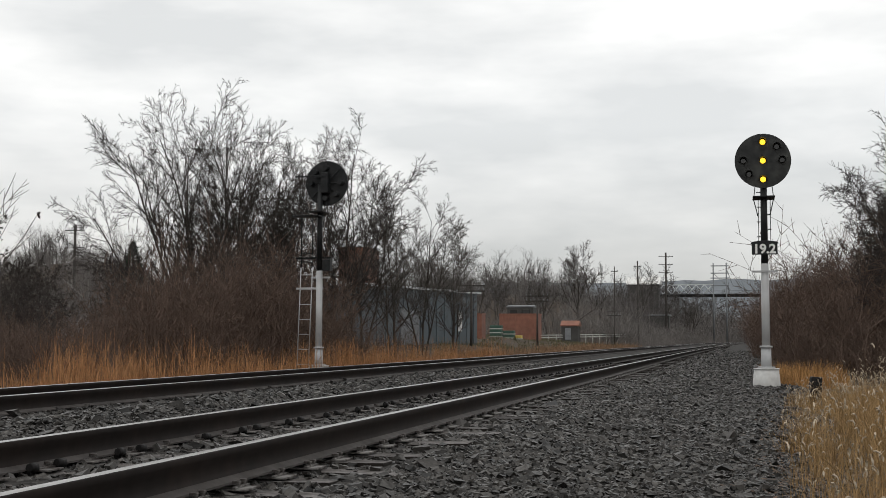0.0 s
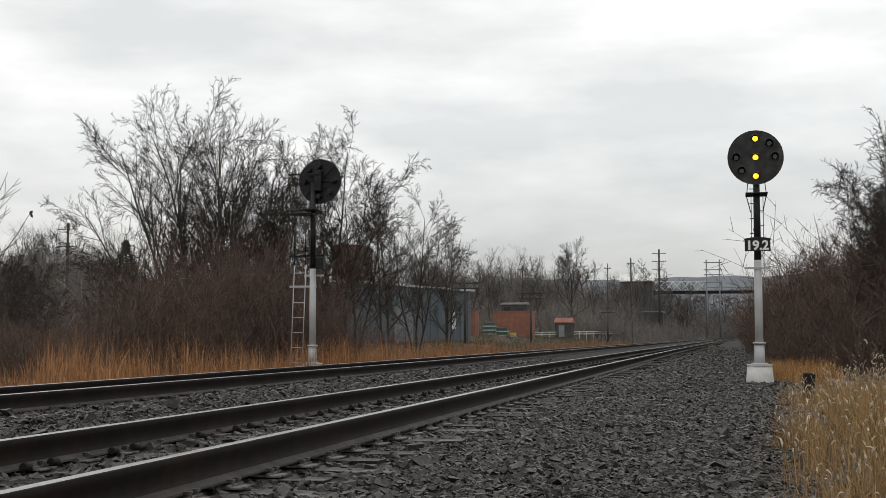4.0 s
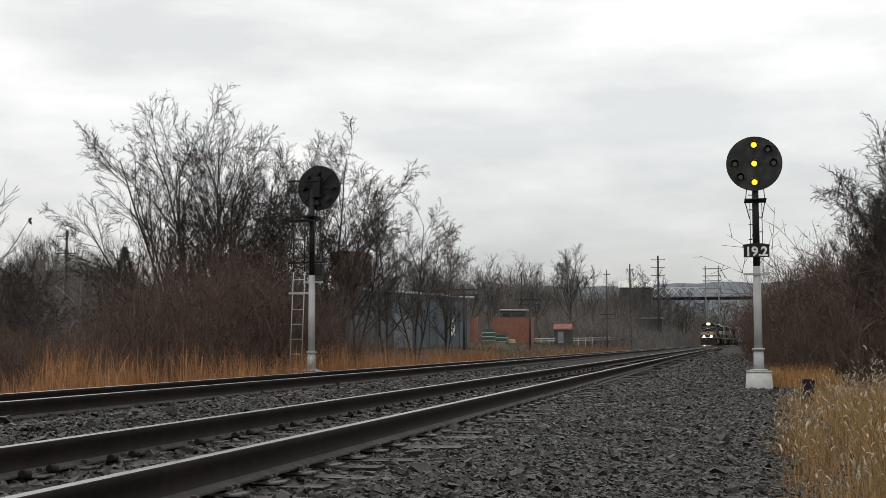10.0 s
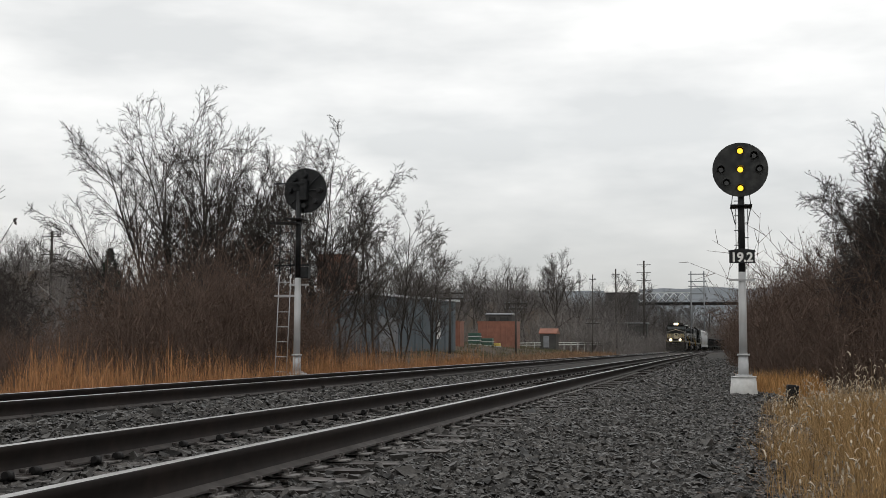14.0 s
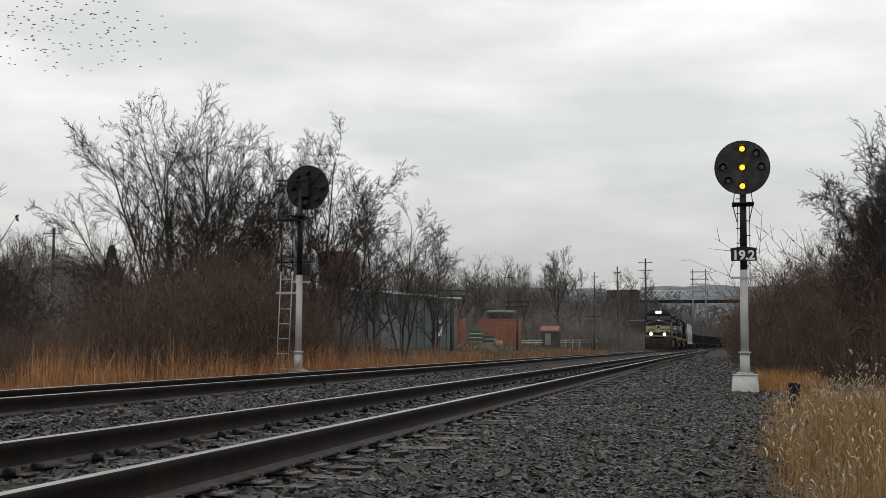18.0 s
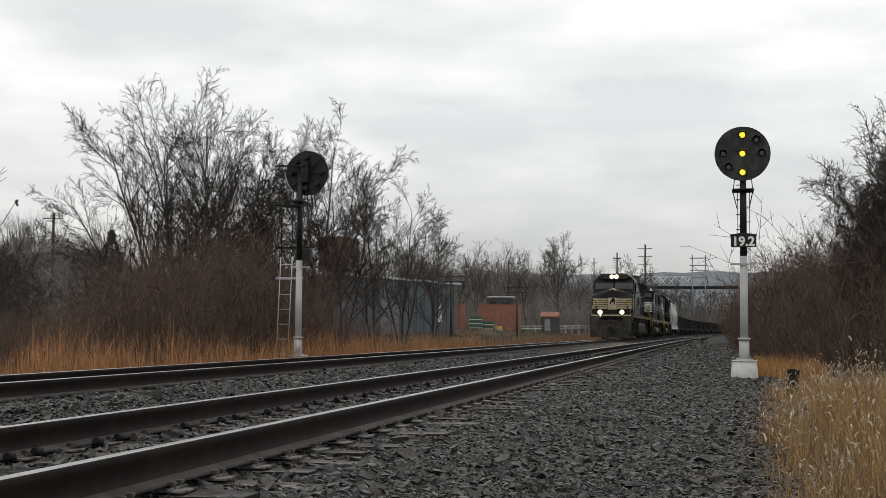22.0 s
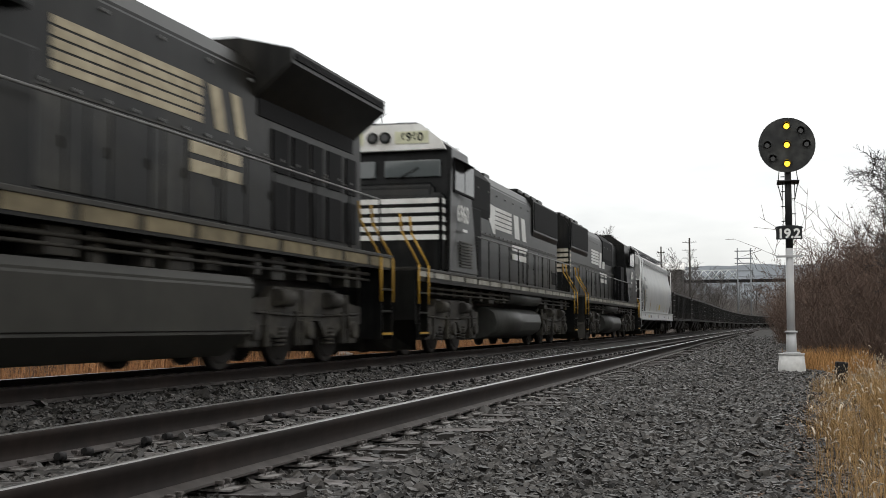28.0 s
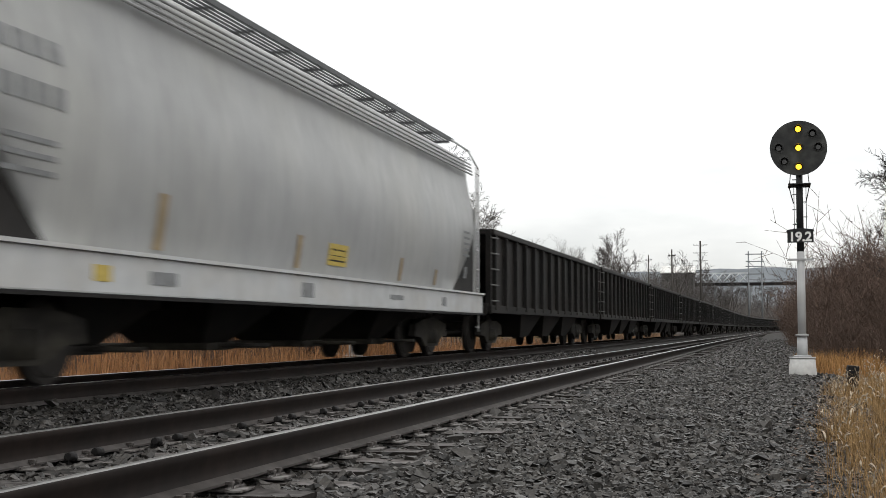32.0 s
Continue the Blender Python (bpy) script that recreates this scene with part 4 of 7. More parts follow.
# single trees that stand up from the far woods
away = [make_tree("far_tree", 101 + k, 9.0, AWAY, on_land(x, y, 0.0, scale), "distant bare tree among brush, twigs greyed for haze", 1 + k % 2, twig=M_HAZEWOOD)
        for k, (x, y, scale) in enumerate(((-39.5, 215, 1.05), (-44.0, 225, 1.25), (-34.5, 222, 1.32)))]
rng = random.Random(78)
for k, (x, y, scale) in enumerate(((-50.5, 235, 1.1), (-54, 228, 1.0), (-47.5, 240, 1.05), (-41.5, 238, 1.2), (-37.0, 232, 1.05), (-31.0, 236, 1.2), (-29.5, 262, 1.25), (-26.0, 285, 1.1),
                                   (-24.0, 300, 1.2), (-27.5, 318, 1.3), (-22.5, 322, 1.15), (-19.0, 305, 1.05), (-17.5, 330, 1.35), (-14.5, 352, 1.3), (-13.0, 340, 1.1), (-20.5, 350, 1.4),
                                   (-9.0, 425, 1.5), (-4.0, 432, 1.4), (-15.0, 418, 1.5), (-20.0, 428, 1.6), (-26.0, 410, 1.5), (1.5, 440, 1.4), (-60.5, 240, 1.3), (-66, 250, 1.3), (-35.5, 300, 1.5), (-41, 310, 1.3))):
    copy_thing(away[k % 3], on_land(x, y, rng.uniform(0, 6.28), scale))
rng = random.Random(77)
spots = []
for k in range(64):
    y = rng.uniform(235, 400)
    spots.append((shift_at(y) - 20 - 85 * rng.random() ** 1.2, y, rng.uniform(0.8, 1.35), rng.uniform(0, 6.28)))
joined_woods("far_woods", spots, 61, "distant bare grey-brown woods on rising land", M_HAZEWOOD)
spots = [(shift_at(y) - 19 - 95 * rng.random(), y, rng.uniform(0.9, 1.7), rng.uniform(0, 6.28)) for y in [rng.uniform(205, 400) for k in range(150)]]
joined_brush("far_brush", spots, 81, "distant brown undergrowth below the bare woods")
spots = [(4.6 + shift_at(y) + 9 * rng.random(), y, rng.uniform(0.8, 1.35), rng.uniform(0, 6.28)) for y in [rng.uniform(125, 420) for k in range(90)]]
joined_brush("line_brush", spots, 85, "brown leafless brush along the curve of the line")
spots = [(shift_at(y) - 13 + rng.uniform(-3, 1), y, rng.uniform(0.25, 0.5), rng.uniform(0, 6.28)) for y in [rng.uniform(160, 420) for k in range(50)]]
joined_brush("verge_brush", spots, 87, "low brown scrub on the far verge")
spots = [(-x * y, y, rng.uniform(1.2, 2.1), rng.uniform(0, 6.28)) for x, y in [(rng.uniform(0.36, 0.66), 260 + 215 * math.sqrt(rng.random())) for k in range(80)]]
joined_woods("hill_woods", spots, 71, "bare woods on a far hill", M_HAZEWOOD)
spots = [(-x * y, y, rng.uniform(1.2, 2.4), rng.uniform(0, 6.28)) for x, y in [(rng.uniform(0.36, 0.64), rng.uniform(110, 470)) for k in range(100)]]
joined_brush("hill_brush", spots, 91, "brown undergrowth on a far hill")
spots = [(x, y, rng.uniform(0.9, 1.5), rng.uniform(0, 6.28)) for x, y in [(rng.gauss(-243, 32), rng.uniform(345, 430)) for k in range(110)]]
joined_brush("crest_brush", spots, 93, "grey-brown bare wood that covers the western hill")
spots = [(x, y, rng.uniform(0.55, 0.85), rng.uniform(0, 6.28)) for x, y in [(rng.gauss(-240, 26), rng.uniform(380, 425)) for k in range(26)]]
joined_woods("crest_woods", spots, 75, "bare trees along the top of the western hill", M_HAZEWOOD)
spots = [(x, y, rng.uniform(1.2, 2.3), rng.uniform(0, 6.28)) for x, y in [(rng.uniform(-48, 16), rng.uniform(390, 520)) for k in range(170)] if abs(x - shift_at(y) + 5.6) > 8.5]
joined_brush("bridge_brush", spots, 95, "leafless brush beyond the bridge, greyed for haze")
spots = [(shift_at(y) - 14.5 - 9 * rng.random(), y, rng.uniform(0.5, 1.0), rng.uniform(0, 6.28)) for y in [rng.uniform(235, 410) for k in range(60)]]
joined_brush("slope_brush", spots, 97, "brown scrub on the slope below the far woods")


# ---- the train ----
M_LBLACK = mat("black_locomotive_paint", (0.0056, 0.006, 0.0061), 0.36, vary=0.3, size=3, stain=(0.018, 0.0165, 0.0135), stain_size=0.7, stain_amount=0.7, bump=0.002, streak=0.5, spec=0.12)
M_LDUSTY = mat("dusty_black_paint", (0.027, 0.0255, 0.0225), 0.5, vary=0.25, size=3, stain=(0.04, 0.036, 0.027), stain_size=0.6, stain_amount=0.7, streak=0.3)
M_LDOOR = mat("panelled_black_paint", (0.0085, 0.009, 0.0091), 0.38, vary=0.3, size=4, stain=(0.027, 0.025, 0.02), stain_size=1.1, stain_amount=0.7, per_object=0.5, streak=0.55, spec=0.14)
M_GRILLE = mat("black_grille", (0.004, 0.004, 0.0045), 0.8, vary=0.3, size=30)
M_CREAM = mat("soiled_cream_paint", (0.38, 0.33, 0.23), 0.6, vary=0.2, size=6, stain=(0.26, 0.22, 0.15), stain_size=1.2)
M_DIRTCREAM = mat("grimy_cream_paint", (0.17, 0.14, 0.085), 0.7, vary=0.25, size=5, stain=(0.07, 0.06, 0.04), stain_size=1.0)
M_LWHITE = mat("white_stripe_paint", (0.62, 0.62, 0.6), 0.55, vary=0.1, size=6, stain=(0.42, 0.4, 0.36), stain_size=1.5)
M_SOILED = mat("sooty_white_stripe", (0.4, 0.37, 0.3), 0.6, vary=0.25, size=5, stain=(0.14, 0.125, 0.1), stain_size=1.1, stain_amount=0.9, streak=0.3)
M_YELLOW = mat("yellow_handrail_paint", (0.34, 0.2, 0.03), 0.5, vary=0.15, size=8, stain=(0.3, 0.17, 0.03), stain_size=3)
M_TRUCK = mat("grimy_truck_castings", (0.024, 0.022, 0.0195), 0.7, vary=0.5, size=7, stain=(0.055, 0.049, 0.036), stain_size=1.6, bump=0.006)
M_TANK = mat("dusty_fuel_tank", (0.031, 0.03, 0.025), 0.5, vary=0.2, size=3, stain=(0.022, 0.021, 0.018), stain_size=0.9)
M_TANKDARK = mat("dark_dusty_tank", (0.034, 0.034, 0.031), 0.45, vary=0.25, size=3, stain=(0.018, 0.018, 0.016), stain_size=0.9, streak=0.2)
# glow added round the headlamps to imitate their orange halo
M_HALO = mat("warm_lamp_reflector", (1.0, 0.5, 0.16), 0.3, vary=0.0, glow=1.5)
M_WHEEL = mat("wheel_steel", (0.03, 0.027, 0.025), 0.5, 0.5, vary=0.25, size=9)
M_HEADLAMP = mat("lit_headlamp", (1.0, 0.78, 0.45), 0.3, vary=0.0, glow=700.0)
M_CABLAMP = mat("small_white_lamp", (0.9, 0.9, 1.0), 0.3, vary=0.0, glow=4.0)
M_MARKER = mat("amber_marker_lamp", (1.0, 0.42, 0.08), 0.3, vary=0.0, glow=2.2)
M_HANDRAIL = mat("worn_grey_handrail", (0.16, 0.16, 0.155), 0.5, vary=0.2, size=6)
# dusty paint, made paler to imitate headlamp light on the pilot
M_PILOT = mat("dust_covered_pilot", (0.05, 0.046, 0.041), 0.7, vary=0.3, size=4, stain=(0.028, 0.026, 0.023), stain_size=1.4, streak=0.3)
M_PANE = mat("cab_glass", (0.075, 0.085, 0.086), 0.08, vary=0.1, size=2, spec=0.7)
M_SIDEPANE = mat("dark_side_glass", (0.014, 0.015, 0.016), 0.12, vary=0.1, size=2, spec=0.5)
M_SILLGREY = mat("dusty_white_sill_paint", (0.3, 0.29, 0.255), 0.6, vary=0.25, size=5, stain=(0.16, 0.15, 0.125), stain_size=1.4, stain_amount=0.8)
M_BOARD = mat("pale_number_board", (0.5, 0.5, 0.36), 0.5, vary=0.1, size=8)
M_HOPPER = mat("pale_grey_hopper_paint", (0.335, 0.34, 0.34), 0.38, vary=0.08, size=1.5, stain=(0.35, 0.35, 0.335), stain_size=0.5, stain_amount=0.8, streak=0.09)
M_SILL = mat("white_sill_paint", (0.5, 0.51, 0.515), 0.5, vary=0.08, size=4, stain=(0.45, 0.43, 0.4), stain_size=1.5)
M_RUST = mat("rust_streak", (0.3, 0.235, 0.15), 0.85, vary=0.25, size=6)
M_BARTEXT = mat("faded_stencil_paint", (0.22, 0.225, 0.23), 0.7, vary=0.2, size=10)
M_YELLOWTAG = mat("yellow_decal", (0.5, 0.38, 0.1), 0.6, vary=0.2, size=12)
# coal car paint; also the painted shade at the covered hopper's ends
M_COAL_AND_SHADE = mat("black_coal_car_paint", (0.013, 0.0125, 0.012), 0.6, vary=0.3, size=3, stain=(0.028, 0.023, 0.02), stain_size=0.8, stain_amount=0.7, per_object=0.3)
M_GRATE = mat("steel_running_board", (0.1, 0.103, 0.107), 0.55, 0.6, vary=0.2, size=9)
LEFT, RIGHT = pose(0, 0, 0, 90, 0, 180), pose(0, 0, 0, 90, 0, 0)


def wheel_parts(truck, xs, r):
    shape = None
    for x in xs:
        for y in (-0.75, 0.75):
            if shape is None:
                bm = tube(bm_(), (0, -0.065, 0), (0, 0.065, 0), r, r * 0.985, 28)
                tube(bm, (0, -0.1, 0), (0, 0.1, 0), r * 0.36, r * 0.36, 16)
                tube(bm, (0, 0.05, 0), (0, 0.08, 0), r * 0.88, r * 0.8, 28)
                shape = part("wheel", bm, M_WHEEL, truck, "steel wheel with a worn bright tread")
                shape.location = (x, y, r)
            else:
                like("wheel", shape, truck, pose(x, y, r))
        part("axle", tube(bm_(), (x, -0.68, r), (x, 0.68, r), 0.09, 0.09, 10), M_WHEEL, truck)


def six_wheel_truck(loco, cx, heavy):
    """A three-axle truck with cast side frames, journal boxes, springs and brake cylinders."""
    xs = (cx - 2.02, cx, cx + 2.02)
    bm = bm_()
    for y in (-1.18, 1.18):
        lo, hi = y - 0.07, y + 0.07
        out = [(cx - 2.5, 0.62), (cx - 2.5, 0.9), (cx - 1.5, 0.98), (cx - 1.2, 1.14), (cx + 1.2, 1.14), (cx + 1.5, 0.98), (cx + 2.5, 0.9), (cx + 2.5, 0.62),
               (cx + 1.6, 0.6), (cx + 1.2, 0.42), (cx + 0.8, 0.42), (cx + 0.5, 0.66), (cx - 0.5, 0.66), (cx - 0.8, 0.42), (cx - 1.2, 0.42), (cx - 1.6, 0.6)]
        extrude_y(bm, out, lo, hi)
    box(bm, (cx - 0.3, -1.1, 0.6), (cx + 0.3, 1.1, 1.0))
    truck = part("truck", bm, M_TRUCK, loco, "grimy cast three-axle truck")
    for x in xs:
        for y in (-1.0, 1.0):
            s = 1 if y > 0 else -1
            b2 = box(bm_(), (x - 0.2, y + s * 0.06, 0.3), (x + 0.2, y + s * 0.27, 0.74), 0.03)
            tube(b2, (x, y + s * 0.2, 0.52), (x, y + s * 0.34, 0.52), 0.15, 0.13, 14)
            part("journal_box", b2, M_TRUCK, truck)
    for x in (cx - 1.0, cx + 1.0):
        for y in (-1.3, 1.3):
            b2 = tube(bm_(), (x - 0.24, y, 0.98), (x + 0.3, y, 0.98), 0.12, 0.12, 14)
            part("brake_cylinder", b2, M_TRUCK, truck)
            b2 = bm_()
            for k in range(5):
                tube(b2, (x, y * 0.93, 0.3 + 0.06 * k), (x, y * 0.93, 0.34 + 0.06 * k), 0.1, 0.1, 10)
            part("coil_spring", b2, M_TRUCK, truck)
    for y in (-1.27, 1.27):
        part("brake_rod", pipe(bm_(), [(cx - 2.3, y, 0.78), (cx - 0.6, y, 0.74), (cx + 0.6, y, 0.74), (cx + 2.3, y, 0.78)], 0.02, 6), M_TRUCK, truck)
        for x in (cx - 1.55, cx + 0.45, cx + 1.55):
            part("brake_hanger", box(bm_(), (x - 0.05, y - 0.05, 0.3), (x + 0.05, y + 0.03, 0.8), 0.015), M_TRUCK, truck)
        for x in (cx - 2.02, cx + 2.02):
            part("damper", tube(bm_(), (x + 0.26, y, 0.55), (x + 0.34, y, 1.08), 0.045, 0.035, 10), M_TRUCK, truck)
        part("side_bearer", box(bm_(), (cx - 0.26, y - 0.1, 0.72), (cx + 0.26, y + 0.02, 1.12), 0.03), M_TRUCK, truck)
    part("sand_pipe", pipe(bm_(), [(cx + 2.55, 1.2, 1.1), (cx + 2.6, 1.0, 0.6), (cx + 2.45, 0.8, 0.2)], 0.025, 6), M_TRUCK, truck)
    wheel_parts(truck, xs, 0.52)


def four_wheel_truck(car, cx):
    bm = bm_()
    for y in (-1.02, 1.02):
        lo, hi = y - 0.07, y + 0.07
        extrude_y(bm, [(cx - 1.15, 0.42), (cx - 1.1, 0.66), (cx - 0.55, 0.76), (cx + 0.55, 0.76), (cx + 1.1, 0.66), (cx + 1.15, 0.42), (cx + 0.75, 0.4), (cx + 0.45, 0.22), (cx - 0.45, 0.22), (cx - 0.75, 0.4)], lo, hi)
    box(bm, (cx - 0.22, -1.1, 0.4), (cx + 0.22, 1.1, 0.72))
    truck = part("truck", bm, M_TRUCK, car, "cast two-axle truck")
    b2 = bm_()
    for y in (-1.04, 1.04):
        for x in (cx - 0.2, cx, cx + 0.2):
            tube(b2, (x, y * 1.03, 0.28), (x, y * 1.03, 0.56), 0.075, 0.075, 8)
    part("spring_group", b2, M_TRUCK, truck)
    wheel_parts(truck, (cx - 0.89, cx + 0.89), 0.46)


def coupler(car, x):
    s = 1 if x > 0 else -1
    bm = box(bm_(), (min(x, x - s * 0.9), -0.09, 0.78), (max(x, x - s * 0.9), 0.09, 0.98), 0.03)
    box(bm, (min(x, x - s * 0.28), -0.2, 0.74), (max(x, x - s * 0.28), 0.2, 1.02), 0.06)
    part("coupler", bm, M_TRUCK, car)
    part("air_hose", pipe(bm_(), [(x - s * 0.5, 0.35, 0.85), (x - s * 0.25, 0.32, 0.6), (x - s * 0.05, 0.25, 0.42)], 0.03, 6), M_IRON, car)


def hood_outline(w, z0, z1, crest):
    """The cross-section of a hood: upright sides, bevelled shoulders, a flat crown."""
    return [(-w, z0), (w, z0), (w, z1), (w * 0.82, z1 + (crest - z1) * 0.62), (w * 0.45, crest), (-w * 0.45, crest), (-w * 0.82, z1 + (crest - z1) * 0.62), (-w, z1)]


def door_panels(loco, xs, z0, z1, y, material):
    """Hinged engine-room doors on both hood sides, each with a latch."""
    for x0, x1 in zip(xs, xs[1:]):
        for s in (-1, 1):
            d = part("hood_door", box(bm_(), (min(x0, x1) + 0.02, min(s * y, s * (y + 0.022)), z0), (max(x0, x1) - 0.02, max(s * y, s * (y + 0.022)), z1), 0.008), material, loco)
            part("latch", box(bm_(), (min(x0, x1) + 0.06, s * (y + 0.03) - 0.012, (z0 + z1) / 2 - 0.06), (min(x0, x1) + 0.09, s * (y + 0.03) + 0.012, (z0 + z1) / 2 + 0.06)), M_LDUSTY, d)


def side_rails(loco, x0, x1, z, y, deck, material, step=1.45):
    n = max(2, int(abs(x1 - x0) / step))
    for s in (-1, 1):
        part("handrail", tube(bm_(), (x0, s * y, z), (x1, s * y, z), 0.018, 0.018, 6), M_HANDRAIL, loco)
        for i in range(n + 1):
            x = x0 + (x1 - x0) * i / n
            part("stanchion", tube(bm_(), (x, s * y, deck - 0.2), (x, s * y, z), 0.017, 0.017, 6), M_LBLACK, loco)


def sill_and_deck(loco, x0, x1, deck, stripe, z_stripe):
    """The walkway with its side sill; a pale stripe runs along the sill between the stanchions."""
    part("walkway", box(bm_(), (x0, -1.5, deck - 0.06), (x1, 1.5, deck), 0.01), M_LDUSTY, loco)
    part("underframe", box(bm_(), (x0 + 0.1, -0.85, 0.95), (x1 - 0.1, 0.85, deck - 0.064)), M_LBLACK, loco)
    for y in (-1.47, 1.42):
        part("side_sill", box(bm_(), (x0, y, deck - 0.26), (x1, y + 0.05, deck - 0.064)), M_LBLACK, loco)
    n = 16
    for i in range(n):
        a = x0 + (x1 - x0) * i / n + 0.08
        b = x0 + (x1 - x0) * (i + 1) / n - 0.08
        for s in (-1, 1):
            y = s * 1.475
            part("sill_stripe", box(bm_(), (a, min(y, y + s * 0.008), z_stripe[0]), (b, max(y, y + s * 0.008), z_stripe[1])), stripe, loco)


def underframe_gear(loco, x0, x1, deck):
    """Pipes, cable trays and small boxes that hang below the walkway on both sides."""
    rng = random.Random(int(abs(x0) * 10))
    for s in (-1, 1):
        for z, r in ((deck - 0.36, 0.03), (deck - 0.46, 0.022)):
            part("air_pipe", tube(bm_(), (x0, s * 1.32, z), (x1, s * 1.32, z), r, r, 8), M_TRUCK, loco)
        x = x0 + 0.4
        while x < x1 - 0.8:
            w, h = rng.uniform(0.18, 0.6), rng.uniform(0.15, 0.34)
            y = s * rng.uniform(1.18, 1.34)
            part("underframe_box", box(bm_(), (x, min(y, y - s * 0.25), deck - 0.3 - h), (x + w, max(y, y - s * 0.25), deck - 0.27), 0.015), M_TRUCK if rng.random() < 0.6 else M_LDUSTY, loco)
            x += w + rng.uniform(0.15, 0.9)


def hood_fittings(loco, x0, x1, y, rows):
    """Rows of small latches and lifting lugs along a hood side."""
    lug = None
    for s in (-1, 1):
        for z, step in rows:
            k = int((x1 - x0) / step)
            for i in range(k):
                m = pose(x0 + (i + 0.5) * step, s * y, z)
                if lug is None:
                    lug = part("hood_lug", box(bm_(), (-0.035, -0.022, -0.02), (0.035, 0.022, 0.02), 0.006), M_HANDRAIL, loco)
                    lug.matrix_basis = m
                else:
                    like("hood_lug", lug, loco, m)
        part("hood_seam", box(bm_(), (x0, s * y - 0.012, rows[0][0] - 0.06), (x1, s * y + 0.012, rows[0][0] - 0.035)), M_LDUSTY, loco)


def stepwell(loco, x, s, rail, rail_z=2.6, deck=1.68):
    """Corner steps below the deck with yellow grab rails."""
    dx = 1 if x > 0 else -1
    for y0 in (-1.5, 1.1):
        for z in (0.42, 0.82, 1.2):
            part("step", box(bm_(), (x - 0.28, y0, z), (x + 0.28, y0 + 0.4, z + 0.035)), M_LBLACK, loco)
        for xx in (x - 0.3, x + 0.28):
            part("step_side", box(bm_(), (xx, y0, 0.36), (xx + 0.02, y0 + 0.4, deck - 0.07)), M_LBLACK, loco)
    for y0 in (-1.5, 1.5):
        for xx in (x - 0.34, x + 0.34):
            pts = [(xx, y0, 1.0), (xx, y0, 1.75), (xx - dx * 0.05, y0 * 0.76, rail_z - 0.2), (xx - dx * 0.05, y0 * 0.74, rail_z + 0.12)]
            part("grab_rail", pipe(bm_(), pts, 0.022, 8), rail, loco, "yellow grab rail")
        part("step_edge", box(bm_(), (x - 0.27, y0 * 1.005 - 0.01, 0.43), (x + 0.27, y0 * 1.005 + 0.01, 0.47)), rail, loco)


def end_sheet(loco, x, plow):
    """The pilot: an end sheet, a snow plow and the ledge above the coupler."""
    s = 1 if x > 0 else -1
    bm = box(bm_(), (min(x, x - s * 0.08), -1.45, 0.62), (max(x, x - s * 0.08), 1.45, 1.64), 0.02)
    part("pilot_sheet", bm, M_PILOT if plow else M_LBLACK, loco)
    bm = bm_()
    top = [(x, -1.45, 0.7), (x + s * 0.02, -0.5, 0.7), (x + s * 0.02, 0.5, 0.7), (x, 1.45, 0.7)]
    low = [(x + s * 0.12, -1.5, 0.13), (x + s * 0.5, -0.45, 0.13), (x + s * 0.5, 0.45, 0.13), (x + s * 0.12, 1.5, 0.13)]
    a, b = [bm.verts.new(p) for p in top], [bm.verts.new(p) for p in low]
    for i in range(3):
        bm.faces.new((a[i], a[i + 1], b[i + 1], b[i]))
    bmesh.ops.solidify(bm, geom=bm.faces[:], thickness=0.03)
    part("snow_plow", bm, M_PILOT if plow else M_LDUSTY, loco, "dusty steel snow plow")
    part("anticlimber", box(bm_(), (min(x, x + s * 0.35), -0.8, 1.5), (max(x, x + s * 0.35), 0.8, 1.66), 0.03), M_LBLACK, loco)
    coupler(loco, x + s * 0.75)


def bars(loco, name, x0, x1, z0, z1, n, y, material, gap=0.45, label=""):
    """Level painted bars on both sides of a hood."""
    h = (z1 - z0) / (n + (n - 1) * gap)
    for i in range(n):
        z = z0 + i * h * (1 + gap)
        for s in (-1, 1):
            part(name, box(bm_(), (min(x0, x1), min(s * y, s * (y + 0.006)), z), (max(x0, x1), max(s * y, s * (y + 0.006)), z + h)), material, loco, label)


def emblem(loco, x0, x1, z0, z1, y, material):
    """A plain painted emblem on both sides: two slanted blocks."""
    w, k = (x1 - x0) / 2, 0.22
    for s in (-1, 1):
        lo, hi = min(s * y, s * (y + 0.006)), max(s * y, s * (y + 0.006))
        for a, b in ((x0, x0 + w * 0.86), (x0 + w * 1.05, x1)):
            part("painted_emblem", extrude_y(bm_(), [(a, z0), (b - k, z0), (b, z1), (a + k, z1)], lo, hi), material, loco)


def number_text(loco, words, x, z, y, size, material):
    for s in (-1, 1):
        text_part("road_number", words, material, loco, Matrix.Translation((x, s * y, z)) @ (LEFT if s > 0 else RIGHT), size, 0.003, "white painted road number", 0.005)


